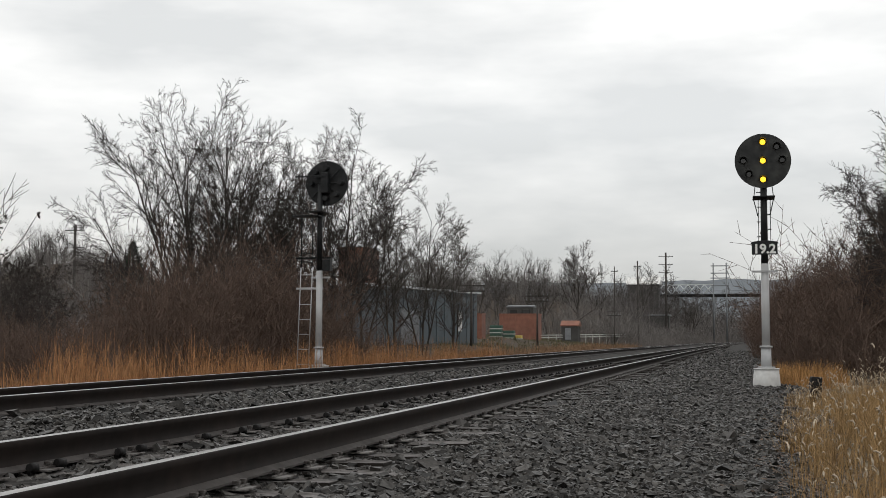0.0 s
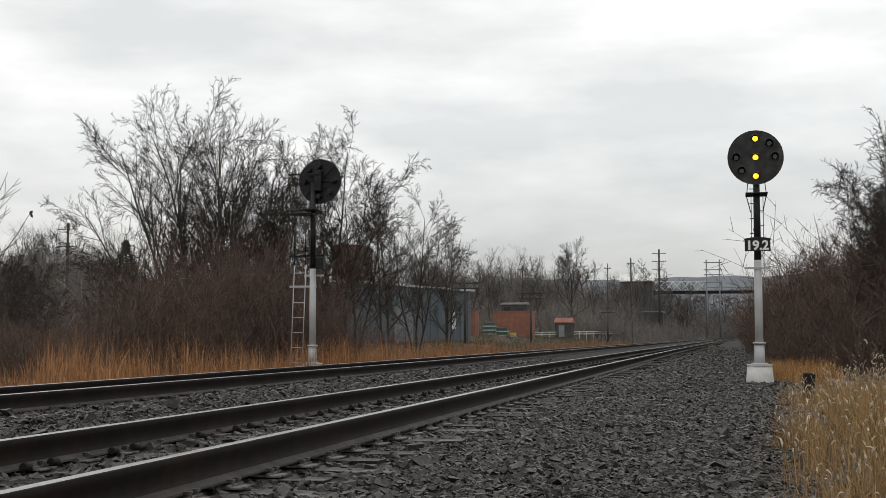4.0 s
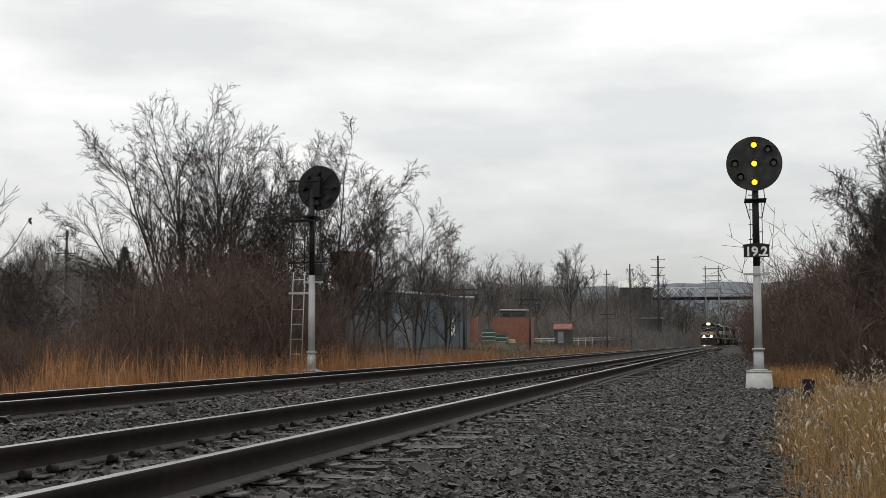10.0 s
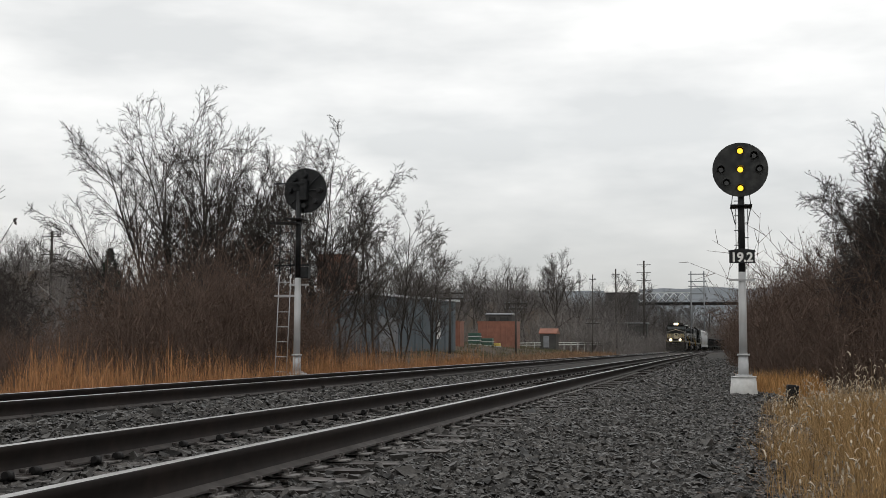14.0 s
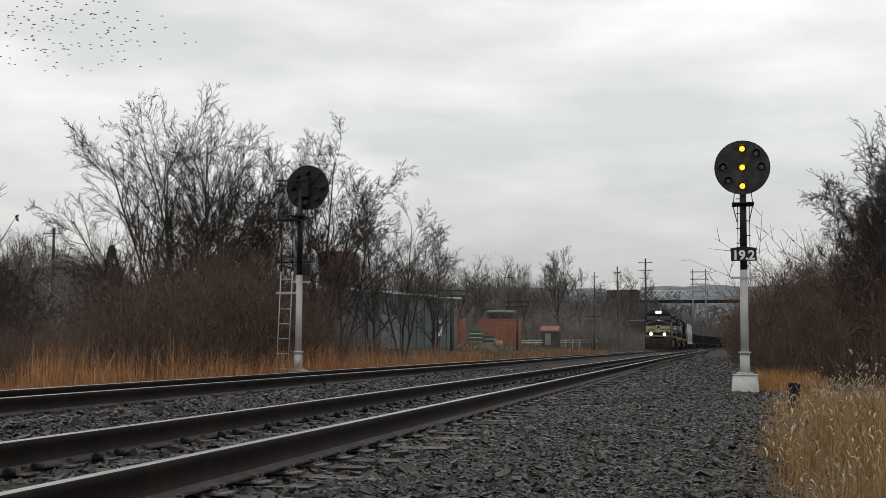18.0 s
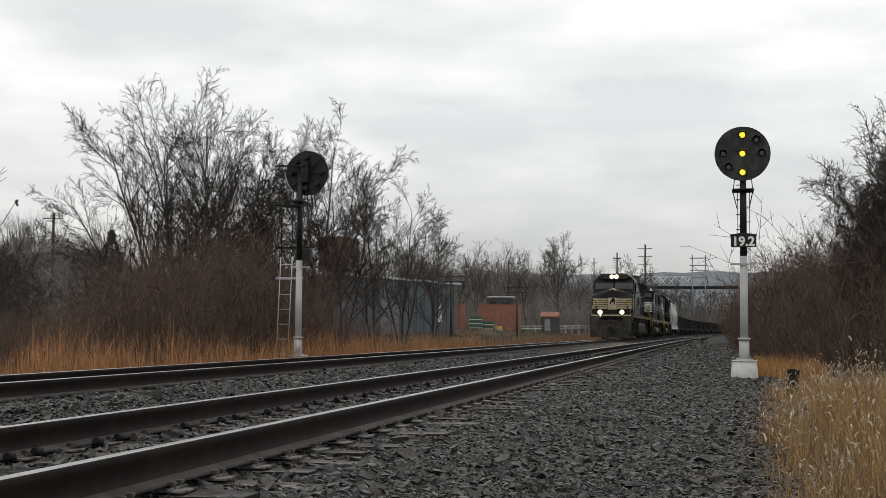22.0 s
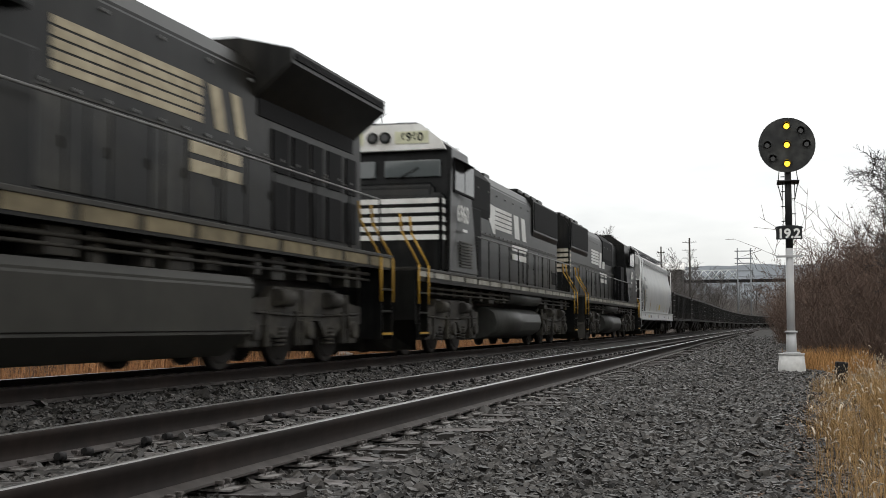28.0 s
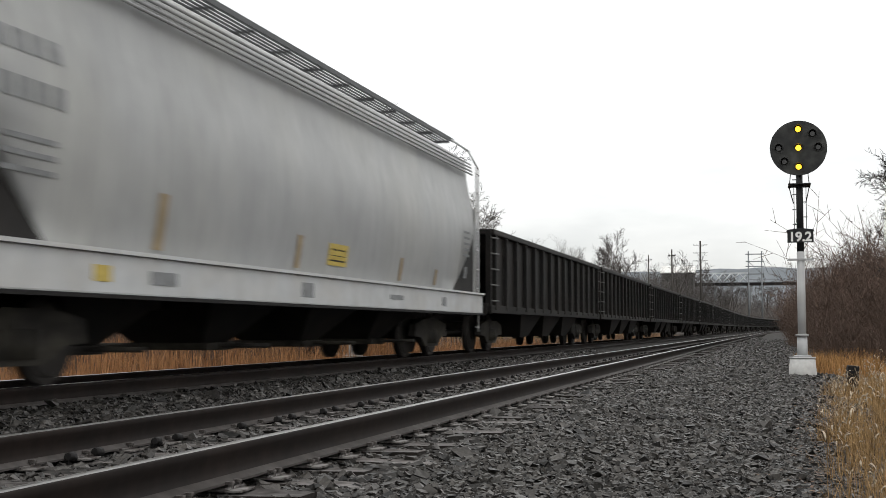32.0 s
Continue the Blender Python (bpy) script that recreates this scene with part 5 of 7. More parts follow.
def window(loco, x0, x1, z0, z1, y, visor=False):
    """A framed cab side window on both sides."""
    for s in (-1, 1):
        f = part("cab_window", box(bm_(), (x0 - 0.05, s * y - 0.025, z0 - 0.05), (x1 + 0.05, s * y + 0.025, z1 + 0.05), 0.015), M_GRILLE, loco)
        m = (x0 + x1) / 2
        for a, b in ((x0, m - 0.03), (m + 0.03, x1)):
            part("pane", box(bm_(), (a, s * y + s * 0.026 - 0.004, z0), (b, s * y + s * 0.026 + 0.004, z1)), M_SIDEPANE, f)
        if visor:
            v = bm_()
            vs = [v.verts.new(p) for p in ((x0, s * y, z1 + 0.06), (x1, s * y, z1 + 0.06), (x1, s * (y + 0.3), z1 - 0.1), (x0, s * (y + 0.3), z1 - 0.1))]
            v.faces.new(vs)
            bmesh.ops.solidify(v, geom=v.faces[:], thickness=0.012)
            part("sun_visor", v, M_LDUSTY, f)


def stripes(loco, x, w, z0, z1, n, material, gaps=0.55, thick=0.008, block=None):
    """Level pale stripes on an end face; a solid square panel may interrupt them."""
    s = 1 if x > 0 else -1
    h = (z1 - z0) / (n + (n - 1) * gaps)
    for i in range(n):
        z = z0 + i * h * (1 + gaps)
        for y0, y1 in (((-w, w),) if block is None else ((-w, block[0]), (block[1], w))):
            part("nose_stripe", box(bm_(), (min(x, x + s * thick), y0, z), (max(x, x + s * thick), y1, z + h)), material, loco)
    if block:
        part("nose_panel", box(bm_(), (min(x, x + s * thick), block[0] + 0.03, z0 - 0.06), (max(x, x + s * thick), block[1] - 0.03, z1 + 0.06)), material, loco)


def round_lamp(loco, name, x, y, z, r, material, label):
    s = 1 if x > 0 else -1
    bez = part("lamp_bezel", tube(bm_(), (x - s * 0.05, y, z), (x + s * 0.03, y, z), r * 1.6, r * 1.5, 20), M_LBLACK, loco)
    # the reflector's rim glows in place of the halo round a lit lamp
    if material is M_HEADLAMP:
        part("reflector", tube(bm_(), (x + s * 0.028, y, z), (x + s * 0.036, y, z), r * 1.42, r * 1.35, 24), M_HALO, bez, "reflector ring that glows as the lamp's orange halo")
    part(name, tube(bm_(), (x + s * 0.025, y, z), (x + s * 0.042, y, z), r, r * 0.92, 20), material, bez, label)


def roof_gear(loco, spots):
    for x, l, w, z, h in spots:
        part("roof_hatch", box(bm_(), (x - l / 2, -w / 2, z), (x + l / 2, w / 2, z + h), 0.03), M_LBLACK, loco)


def radiator(loco, x0, x1, w, z0, z1, crest, hood_w):
    """A flared radiator section with dark screens and an overhanging cap."""
    bm = extrude_x(bm_(), [(-hood_w, z0 - 0.12 - (w - hood_w) * 0.6), (hood_w, z0 - 0.12 - (w - hood_w) * 0.6), (w, z0), (w, z1), (w * 0.45, crest), (-w * 0.45, crest), (-w, z1), (-w, z0)], x0, x1)
    rad = part("radiator_housing", bm, M_LBLACK, loco, "flared black radiator housing")
    for s in (-1, 1):
        bm = box(bm_(), (x0 + 0.12, min(s * (w + 0.002), s * (w + 0.02)), z0 + 0.06), (x1 - 0.12, max(s * (w + 0.002), s * (w + 0.02)), z1 - 0.05))
        part("radiator_screen", bm, M_GRILLE, rad)


def gevo():
    """The leading locomotive: wide cab, long hood with a winged radiator at its rear."""
    loco = tagged(new("diesel_locomotive"), "dark weathered leading diesel locomotive with lit headlights and cream stripes", "locomotive", group="locomotives of the train")
    sill_and_deck(loco, -10.25, 10.25, 1.82, M_DIRTCREAM, (1.6, 1.78))
    for x in (6.7, -6.7):
        six_wheel_truck(loco, x, True)
    end_sheet(loco, 10.3, True)
    end_sheet(loco, -10.3, True)
    # nose and cab
    bm = bm_()
    rows = []
    for y, top in ((-1.47, 3.26), (-1.3, 3.36), (0.0, 3.72), (1.3, 3.36), (1.47, 3.26)):
        rows.append([bm.verts.new(p) for p in ((9.35, y, 1.82), (9.35, y, 2.98), (9.22, y, top - 0.14), (7.75, y, top + 0.06), (7.75, y, 1.82))])
    for r0, r1 in zip(rows, rows[1:]):
        for i in range(5):
            bm.faces.new((r0[i], r0[(i + 1) % 5], r1[(i + 1) % 5], r1[i]))
    bm.faces.new(rows[0][::-1])
    bm.faces.new(rows[-1])
    bmesh.ops.recalc_face_normals(bm, faces=bm.faces[:])
    part("nose", bm, M_LBLACK, loco, "broad black nose")
    cab = [(8.05, 3.35), (7.72, 4.32), (7.65, 4.52), (3.0, 4.52), (3.0, 1.82), (8.05, 1.82)]
    bm = extrude_y(bm_(), cab, -1.5, 1.5)
    for v in bm.verts:
        if v.co.z > 4.4:
            v.co.y *= 0.86
    bmesh.ops.bevel(bm, geom=bm.edges[:], offset=0.035, segments=2, affect="EDGES")
    part("cab", bm, M_LBLACK, loco, "black cab with dusty sides")
    bm = extrude_x(bm_(), [(-1.32, 4.48), (1.32, 4.48), (0.9, 4.82), (-0.9, 4.82)], 3.0, 7.82)
    bmesh.ops.bevel(bm, geom=bm.edges[:], offset=0.03, segments=2, affect="EDGES")
    part("cab_roof", bm, M_LDUSTY, loco)
    for y0, y1 in ((-1.38, -0.07), (0.07, 1.38)):
        bm = bm_()
        vs = [bm.verts.new(p) for p in ((7.965, y0, 3.7), (7.965, y1, 3.7), (7.82, y1, 4.14), (7.82, y0, 4.14))]
        bm.faces.new(vs)
        bmesh.ops.solidify(bm, geom=bm.faces[:], thickness=0.03)
        w = part("windshield", bm, M_PANE, loco, "wide sloping windshield")
        part("wiper", tube(bm_(), (8.05, (y0 + y1) / 2, 3.58), (7.93, (y0 + y1) / 2 + 0.3, 3.92), 0.012, 0.012, 6), M_GRILLE, w)
    window(loco, 4.8, 6.9, 3.5, 4.08, 1.5)
    number_text(loco, "5464", 6.5, 3.08, 1.51, 0.48, M_CREAM)
    bars(loco, "stencil_bar", 5.75, 6.3, 2.74, 2.8, 1, 1.5, M_CREAM)
    stripes(loco, 9.352, 1.42, 2.2, 2.94, 5, M_CREAM, 0.42, 0.008, (-0.34, 0.34))
    for s in (-1, 1):
        for i in range(5):
            z = 2.2 + i * 0.157
            part("nose_stripe", box(bm_(), (8.15, min(s * 1.47, s * 1.477), z), (9.3, max(s * 1.47, s * 1.477), z + 0.11)), M_CREAM, loco)
    part("nose_emblem", extrude_x(bm_(), [(-0.18, 2.5), (-0.1, 2.52), (-0.06, 2.66), (0.1, 2.7), (0.12, 2.5), (0.18, 2.5), (0.2, 2.8), (0.1, 3.0), (0.0, 2.96), (-0.06, 2.84), (-0.16, 2.7)], 9.361, 9.37), M_GRILLE, loco)
    part("nose_sill_stripe", box(bm_(), (10.305, -1.42, 1.66), (10.32, 1.42, 1.76)), M_CREAM, loco)
    for y0, sag in ((-0.62, 0.16), (0.02, 0.16)):
        pts = [(10.42, y0 + 0.6 * k / 6, 1.42 - sag * math.sin(math.pi * k / 6)) for k in range(7)]
        part("safety_chain", pipe(bm_(), pts, 0.014, 6), M_SIGGREY, loco)
    for y in (-1.0, -0.82, 0.82, 1.0):
        part("brake_hose", pipe(bm_(), [(10.36, y, 1.35), (10.46, y, 1.2), (10.48, y * 0.97, 0.85)], 0.026, 6), M_IRON, loco)
    brow = part("number_board_housing", box(bm_(), (7.74, -0.95, 4.4), (7.92, 0.95, 4.76), 0.03), M_LDUSTY, loco)
    for y in (-0.66, 0.66):
        part("number_board", box(bm_(), (7.92, y - 0.24, 4.48), (7.932, y + 0.24, 4.66)), M_LDUSTY, brow)
    for y in (-0.17, 0.17):
        round_lamp(loco, "headlight", 7.95, y, 4.58, 0.11, M_HEADLAMP, "bright lit headlight")
    for y in (-0.78, 0.78):
        round_lamp(loco, "ditch_light", 10.36, y, 1.93, 0.12, M_HEADLAMP, "bright lit ditch light")
    for s in (-1, 1):
        part("front_handrail", pipe(bm_(), [(10.22, s * 1.42, 0.7), (10.24, s * 1.42, 1.8), (10.15, s * 1.3, 2.6), (10.05, s * 0.95, 2.82), (10.0, s * 0.85, 1.85)], 0.019, 8), M_YELLOW, loco, "yellow corner handrail")
        part("mirror", box(bm_(), (7.2, s * 1.62 - 0.03, 3.75), (7.26, s * 1.62 + 0.03, 4.05), 0.01), M_GRILLE, loco)
        part("cab_vent", box(bm_(), (3.5, s * 1.505 - 0.012, 2.48), (4.45, s * 1.505 + 0.012, 3.16), 0.01), M_GRILLE, loco)
        for i in range(4):
            part("louvre", box(bm_(), (4.6, s * 1.5 - 0.012, 2.25 + i * 0.08), (5.0, s * 1.5 + 0.012, 2.29 + i * 0.08)), M_LDUSTY, loco)
    stepwell(loco, 9.85, 1, M_LDUSTY, 2.3, 1.8)
    stepwell(loco, -9.9, 1, M_YELLOW, 2.6, 1.8)
    # hood
    bm = extrude_x(bm_(), hood_outline(0.96, 1.82, 4.12, 4.56), -10.05, 3.0)
    bmesh.ops.bevel(bm, geom=[e for e in bm.edges if e.calc_length() > 5], offset=0.04, segments=2, affect="EDGES")
    part("hood", bm, M_LBLACK, loco, "long black engine hood")
    part("blower_housing", box(bm_(), (0.25, -1.12, 3.6), (2.95, 1.12, 4.5), 0.05), M_LBLACK, loco)
    for s in (-1, 1):
        part("intake_screen", box(bm_(), (0.35, s * 1.125 - 0.01, 3.72), (1.95, s * 1.125 + 0.01, 4.3)), M_GRILLE, loco)
        part("power_cabinet", box(bm_(), (0.4, min(s * 0.9, s * 1.3), 1.82), (2.95, max(s * 0.9, s * 1.3), 3.2), 0.03), M_LBLACK, loco)
        for x, w in ((-9.75, 0.5), (-9.0, 0.66), (-8.1, 0.5), (-7.45, 0.62), (-6.65, 0.62)):
            for z, h in ((1.98, 0.7), (2.82, 0.62)):
                part("engine_vent", box(bm_(), (x, s * 0.975 - 0.012, z), (x + w, s * 0.975 + 0.012, z + h), 0.008), M_GRILLE, loco)
        part("radiator_intake", box(bm_(), (-9.6, s * 0.968 - 0.01, 3.55), (-5.5, s * 0.968 + 0.01, 3.95), 0.006), M_GRILLE, loco)
    door_panels(loco, [0.3 - 0.9 * i for i in range(8)], 1.95, 2.95, 0.96, M_LDOOR)
    bars(loco, "hood_stripe", -3.75, -0.35, 3.16, 3.72, 5, 0.964, M_CREAM, 0.3)
    emblem(loco, -5.1, -3.95, 3.14, 3.7, 0.964, M_CREAM)
    bars(loco, "name_bar", -4.9, -3.4, 2.5, 2.9, 2, 0.985, M_CREAM, 0.5)
    radiator(loco, -9.7, -5.4, 1.52, 4.25, 4.46, 4.66, 0.96)
    part("exhaust_stack", box(bm_(), (-2.9, -0.45, 4.5), (-2.0, 0.45, 5.02), 0.03), M_LBLACK, loco)
    part("air_horn", tube(bm_(), (4.4, 0.3, 4.9), (4.85, 0.3, 4.92), 0.04, 0.09, 10), M_LDUSTY, loco)
    part("antenna_dome", box(bm_(), (5.2, -0.3, 4.82), (5.9, 0.3, 4.9), 0.03), M_LDUSTY, loco)
    side_rails(loco, 2.9, -9.6, 2.75, 1.46, 1.82, M_LDUSTY)
    underframe_gear(loco, -9.4, 9.3, 1.82)
    hood_fittings(loco, -9.8, 0.2, 0.97, ((3.02, 0.62), (4.0, 1.3)))
    tank = extrude_x(bm_(), [(-1.38, 1.22), (1.38, 1.22), (1.42, 1.1), (1.4, 0.5), (1.0, 0.2), (-1.0, 0.2), (-1.4, 0.5), (-1.42, 1.1)], -4.4, 3.0)
    bmesh.ops.bevel(tank, geom=tank.edges[:], offset=0.03, segments=2, affect="EDGES")
    part("fuel_tank", tank, M_TANK, loco, "dusty olive-grey fuel tank")
    return loco


def emd(name, label, number, p):
    """A six-axle hood locomotive; p gives the places of its cab, hood and radiator along its length."""
    loco = tagged(new(name), label, "locomotive", group="locomotives of the train")
    half = p["half"]
    sill_and_deck(loco, -half + 0.75, half - 0.75, 1.7, M_SILLGREY, (1.53, 1.68))
    for x in p["trucks"]:
        six_wheel_truck(loco, x, False)
    end_sheet(loco, half - 0.75, False)
    end_sheet(loco, -half + 0.75, False)
    w_nose = p["nose_w"]
    n0, n1, nz = p["nose"]
    bm = extrude_y(bm_(), [(n0 - 0.2, 1.7), (n1, 1.7), (n1, nz - 0.14), (n1 - 0.12, nz), (n0 - 0.2, nz + 0.06)], -w_nose, w_nose)
    bmesh.ops.bevel(bm, geom=bm.edges[:], offset=0.05, segments=2, affect="EDGES")
    part("nose", bm, M_LBLACK, loco, "black nose")
    c0, c1 = p["cab"]
    bm = extrude_y(bm_(), [(c0, 1.7), (c1, 1.7), (c1, 3.3), (c1 - 0.12, 4.28), (c1 - 0.12, 4.48), (c0, 4.48)], -1.5, 1.5)
    for v in bm.verts:
        if v.co.z > 4.4:
            v.co.y *= 0.85
    bmesh.ops.bevel(bm, geom=bm.edges[:], offset=0.035, segments=2, affect="EDGES")
    part("cab", bm, M_LBLACK, loco, "dark grey-black cab")
    roof = M_LWHITE if p["wide"] else M_LBLACK
    bm = extrude_x(bm_(), [(-1.3, 4.44), (1.3, 4.44), (0.72, 4.84), (-0.72, 4.84)], c0, c1 + (0.05 if p["wide"] else 0.0))
    bmesh.ops.bevel(bm, geom=bm.edges[:], offset=0.03, segments=2, affect="EDGES")
    part("cab_roof", bm, M_LBLACK, loco)
    if p["wide"]:
        bm = extrude_x(bm_(), [(-1.44, 4.27), (1.44, 4.27), (1.34, 4.46), (0.9, 4.82), (-0.9, 4.82), (-1.34, 4.46)], c1 - 0.08, c1 + 0.07)
        brow = part("brow", bm, M_LWHITE, loco, "white brow above the windshield")
        for y in (-0.72, 0.72):
            part("number_board", box(bm_(), (c1 + 0.07, y - 0.37, 4.4), (c1 + 0.085, y + 0.37, 4.66), 0.004), M_BOARD, brow)
            text_part("board_number", number, M_GRILLE, brow, Matrix.Translation((c1 + 0.088, y, 4.53)) @ pose(0, 0, 0, 90, 0, 90), 0.25, 0.002, "dark digits on the number board", 0.006)
        for y in (-0.14, 0.14):
            round_lamp(loco, "headlight", c1 + 0.09, y, 4.54, 0.08, M_DARKLENS, "unlit headlight")
    for y0, y1 in ((-1.32, -0.1), (0.1, 1.32)):
        w0 = 3.7 if p["wide"] else 3.58
        glass = part("windshield", box(bm_(), (c1 - 0.1, y0, w0), (c1 + 0.012, y1, 4.06), 0.02), M_PANE, loco, "dusty windshield")
        part("wiper", tube(bm_(), (c1 + 0.03, y0 + 0.3, w0 - 0.03), (c1 + 0.03, y0 + 0.75, w0 + 0.2), 0.012, 0.012, 6), M_GRILLE, glass)
    a, b = p["window"]
    window(loco, a, b, 3.46, 4.1, 1.5, True)
    number_text(loco, number, (a + b) / 2 + 0.1, 2.98, 1.51, 0.52, M_LWHITE)
    bars(loco, "stencil_bar", (a + b) / 2 - 0.3, (a + b) / 2 + 0.1, 2.62, 2.68, 1, 1.5, M_LWHITE)
    for s in (-1, 1):
        for i in range(9):
            part("louvre", box(bm_(), (c0 + 0.6, s * 1.5 - 0.014, 1.85 + i * 0.065), (c0 + 1.7, s * 1.5 + 0.014, 1.885 + i * 0.065)), M_LDUSTY, loco)
    stripes(loco, n1 + 0.002, w_nose - 0.06, p["stripe_z"][0], p["stripe_z"][1], 5, M_LWHITE, 0.75, 0.008, (-w_nose + 0.06, -w_nose + 0.8) if p["wide"] else None)
    for s in () if p["wide"] else (-1, 1):
        for i in range(5):
            z = p["stripe_z"][0] + i * 0.2
            part("nose_stripe", box(bm_(), (n1 - 0.42, min(s * w_nose, s * (w_nose + 0.006)), z), (n1 - 0.08, max(s * w_nose, s * (w_nose + 0.006)), z + 0.11)), M_LWHITE, loco)
    if p["wide"]:
        # rounded top of the nose below the windshields, and a dark figure on its pale panel
        bm = extrude_y(bm_(), [(n0 - 0.1, nz - 0.1), (n1 - 0.06, nz - 0.1), (n1 - 0.16, nz + 0.16), (n1 - 0.5, nz + 0.34), (n0 - 0.1, nz + 0.4)], -1.2, 1.2)
        bmesh.ops.bevel(bm, geom=bm.edges[:], offset=0.07, segments=3, affect="EDGES")
        part("nose_top", bm, M_LBLACK, loco, "rounded black top of the nose")
        z = p["stripe_z"][0]
        fig = [(-1.28, z), (-1.18, z + 0.02), (-1.12, z + 0.3), (-0.98, z + 0.36), (-0.9, z), (-0.8, z), (-0.78, z + 0.42), (-0.86, z + 0.7), (-0.98, z + 0.9), (-1.1, z + 0.78), (-1.06, z + 0.6), (-1.24, z + 0.34)]
        part("nose_emblem", extrude_x(bm_(), fig, n1 + 0.011, n1 + 0.016), M_GRILLE, loco, "dark painted figure")
        for s in (-1, 1):
            for i in range(5):
                z = p["stripe_z"][0] + i * 0.188
                part("nose_stripe", box(bm_(), (n1 - 0.3, min(s * w_nose, s * (w_nose + 0.006)), z), (n1 - 0.06, max(s * w_nose, s * (w_nose + 0.006)), z + 0.108)), M_LWHITE, loco)
    # hood
    h0, h1 = p["hood"]
    bm = extrude_x(bm_(), hood_outline(0.95, 1.7, 4.22, 4.66), h0, h1)
    bmesh.ops.bevel(bm, geom=[e for e in bm.edges if e.calc_length() > 5], offset=0.04, segments=2, affect="EDGES")
    part("hood", bm, M_LBLACK, loco, "long dark engine hood")
    r0, r1 = p["radiator"]
    radiator(loco, r0, r1, 1.0, 3.46, 4.42, 4.69, 0.95)
    d0, d1, dw = p["brake_box"]
    bm = extrude_x(bm_(), [(-0.95, 3.3), (0.95, 3.3), (dw, 3.52), (dw, 4.28), (dw * 0.7, 4.6), (-dw * 0.7, 4.6), (-dw, 4.28), (-dw, 3.52)], d0, d1)
    part("brake_grid_housing", bm, M_GRILLE, loco, "flared black brake grid housing")
    for s in (-1, 1):
        part("equipment_cabinet", box(bm_(), (h1 - 1.3, min(s * 0.9, s * 1.28), 1.7), (h1 - 0.05, max(s * 0.9, s * 1.28), 3.35), 0.03), M_GRILLE, loco)
    door_panels(loco, [p["doors"][0] - 0.82 * i for i in range(p["doors"][1])], 1.82, 2.86, 0.95, M_LDOOR)
    l0, l1 = p["stripes_x"]
    bars(loco, "hood_stripe", l0, l1, 3.14, 3.72, 5, 0.954, M_LWHITE, 0.35)
    if p["wide"]:
        for s in (-1, 1):
            part("hood_wedge", extrude_y(bm_(), [(l1, 3.72), (l1 + 1.4, 3.8), (l1 + 0.25, 3.0), (l1, 3.0)], min(s * 0.952, s * 0.956), max(s * 0.952, s * 0.956)), M_LWHITE, loco)
    e0, e1 = p["emblem"]
    emblem(loco, e0, e1, 3.06, 3.72, 0.954, M_LWHITE)
    bars(loco, "name_bar", e0, e1 + 0.3, 2.44, 2.86, 2, 0.976, M_LWHITE, 0.55)
    hx = h0
    stripes(loco, hx - 0.002, 0.9, p["tail_z"][0], p["tail_z"][1], 5 if not p["wide"] else 3, M_SOILED, 0.6, 0.008, None if p["wide"] else (0.05, 0.86))
    for s in (-1, 1):
        part("end_louvre", box(bm_(), (h0 + 0.3, s * 0.955 - 0.012, 1.95), (h0 + 1.1, s * 0.955 + 0.012, 2.35), 0.008), M_GRILLE, loco)
        if not p["wide"]:
            for i in range(5):
                z = p["tail_z"][0] + i * 0.185
                part("tail_stripe", box(bm_(), (h0 + 0.05, min(s * 0.95, s * 0.957), z), (h0 + 0.3, max(s * 0.95, s * 0.957), z + 0.11)), M_SOILED, loco)
    part("tail_board", box(bm_(), (hx - 0.02, -0.56, 3.46), (hx - 0.004, 0.56, 3.78), 0.006), M_GRILLE, loco)
    if not p["wide"]:
        text_part("road_number", number, M_LWHITE, loco, Matrix.Translation((hx - 0.024, 0.0, 3.62)) @ pose(0, 0, 0, 90, 0, -90), 0.36, 0.002, "white road number on the end board", 0.008)
        part("tail_emblem", extrude_x(bm_(), [(0.12, 2.56), (0.24, 2.56), (0.3, 2.8), (0.5, 2.84), (0.54, 2.56), (0.66, 2.56), (0.66, 2.9), (0.56, 3.2), (0.4, 3.36), (0.3, 3.2), (0.36, 3.06)], hx - 0.017, hx - 0.012), M_GRILLE, loco, "dark painted figure")
        for y in (0.2, 0.48):
            round_lamp(loco, "marker_light", hx - 0.04, y, 4.08, 0.075, M_MARKER, "glowing amber light")
    else:
        round_lamp(loco, "walkway_light", hx - 0.1, 0.75, 1.95, 0.05, M_CABLAMP, "small white light")
    gear = [(h0 + 0.9 + 1.15 * i, 0.8, 1.1, 4.66, 0.12) for i in range(4)] + [((h0 + h1) / 2 + 0.6, 0.7, 0.5, 4.66, 0.22), (h1 - 0.5, 0.6, 0.8, 4.66, 0.1)]
    roof_gear(loco, gear)
    part("cab_air_conditioner", box(bm_(), (c0 + 0.8, -0.6, 4.84), (c0 + 1.9, 0.6, 5.0), 0.04), M_LBLACK, loco)
    part("air_horn", tube(bm_(), (c0 + 0.2, -0.2, 4.9), (c0 + 0.7, -0.2, 4.92), 0.04, 0.09, 10), M_LDUSTY, loco)
    side_rails(loco, c0 - 0.1, -half + 1.4, 2.62, 1.46, 1.7, M_LDUSTY, 1.2)
    for x in (half - 1.15, -half + 1.15):
        stepwell(loco, x, 1, M_YELLOW)
    underframe_gear(loco, -half + 1.6, half - 1.6, 1.7)
    hood_fittings(loco, h0 + 0.3, h1 - 1.4, 0.96, ((2.94, 0.55), (4.02, 1.1)))
    t0, t1 = p["tank"]
    prof = []
    for k in range(16):
        a = 2 * math.pi * k / 16
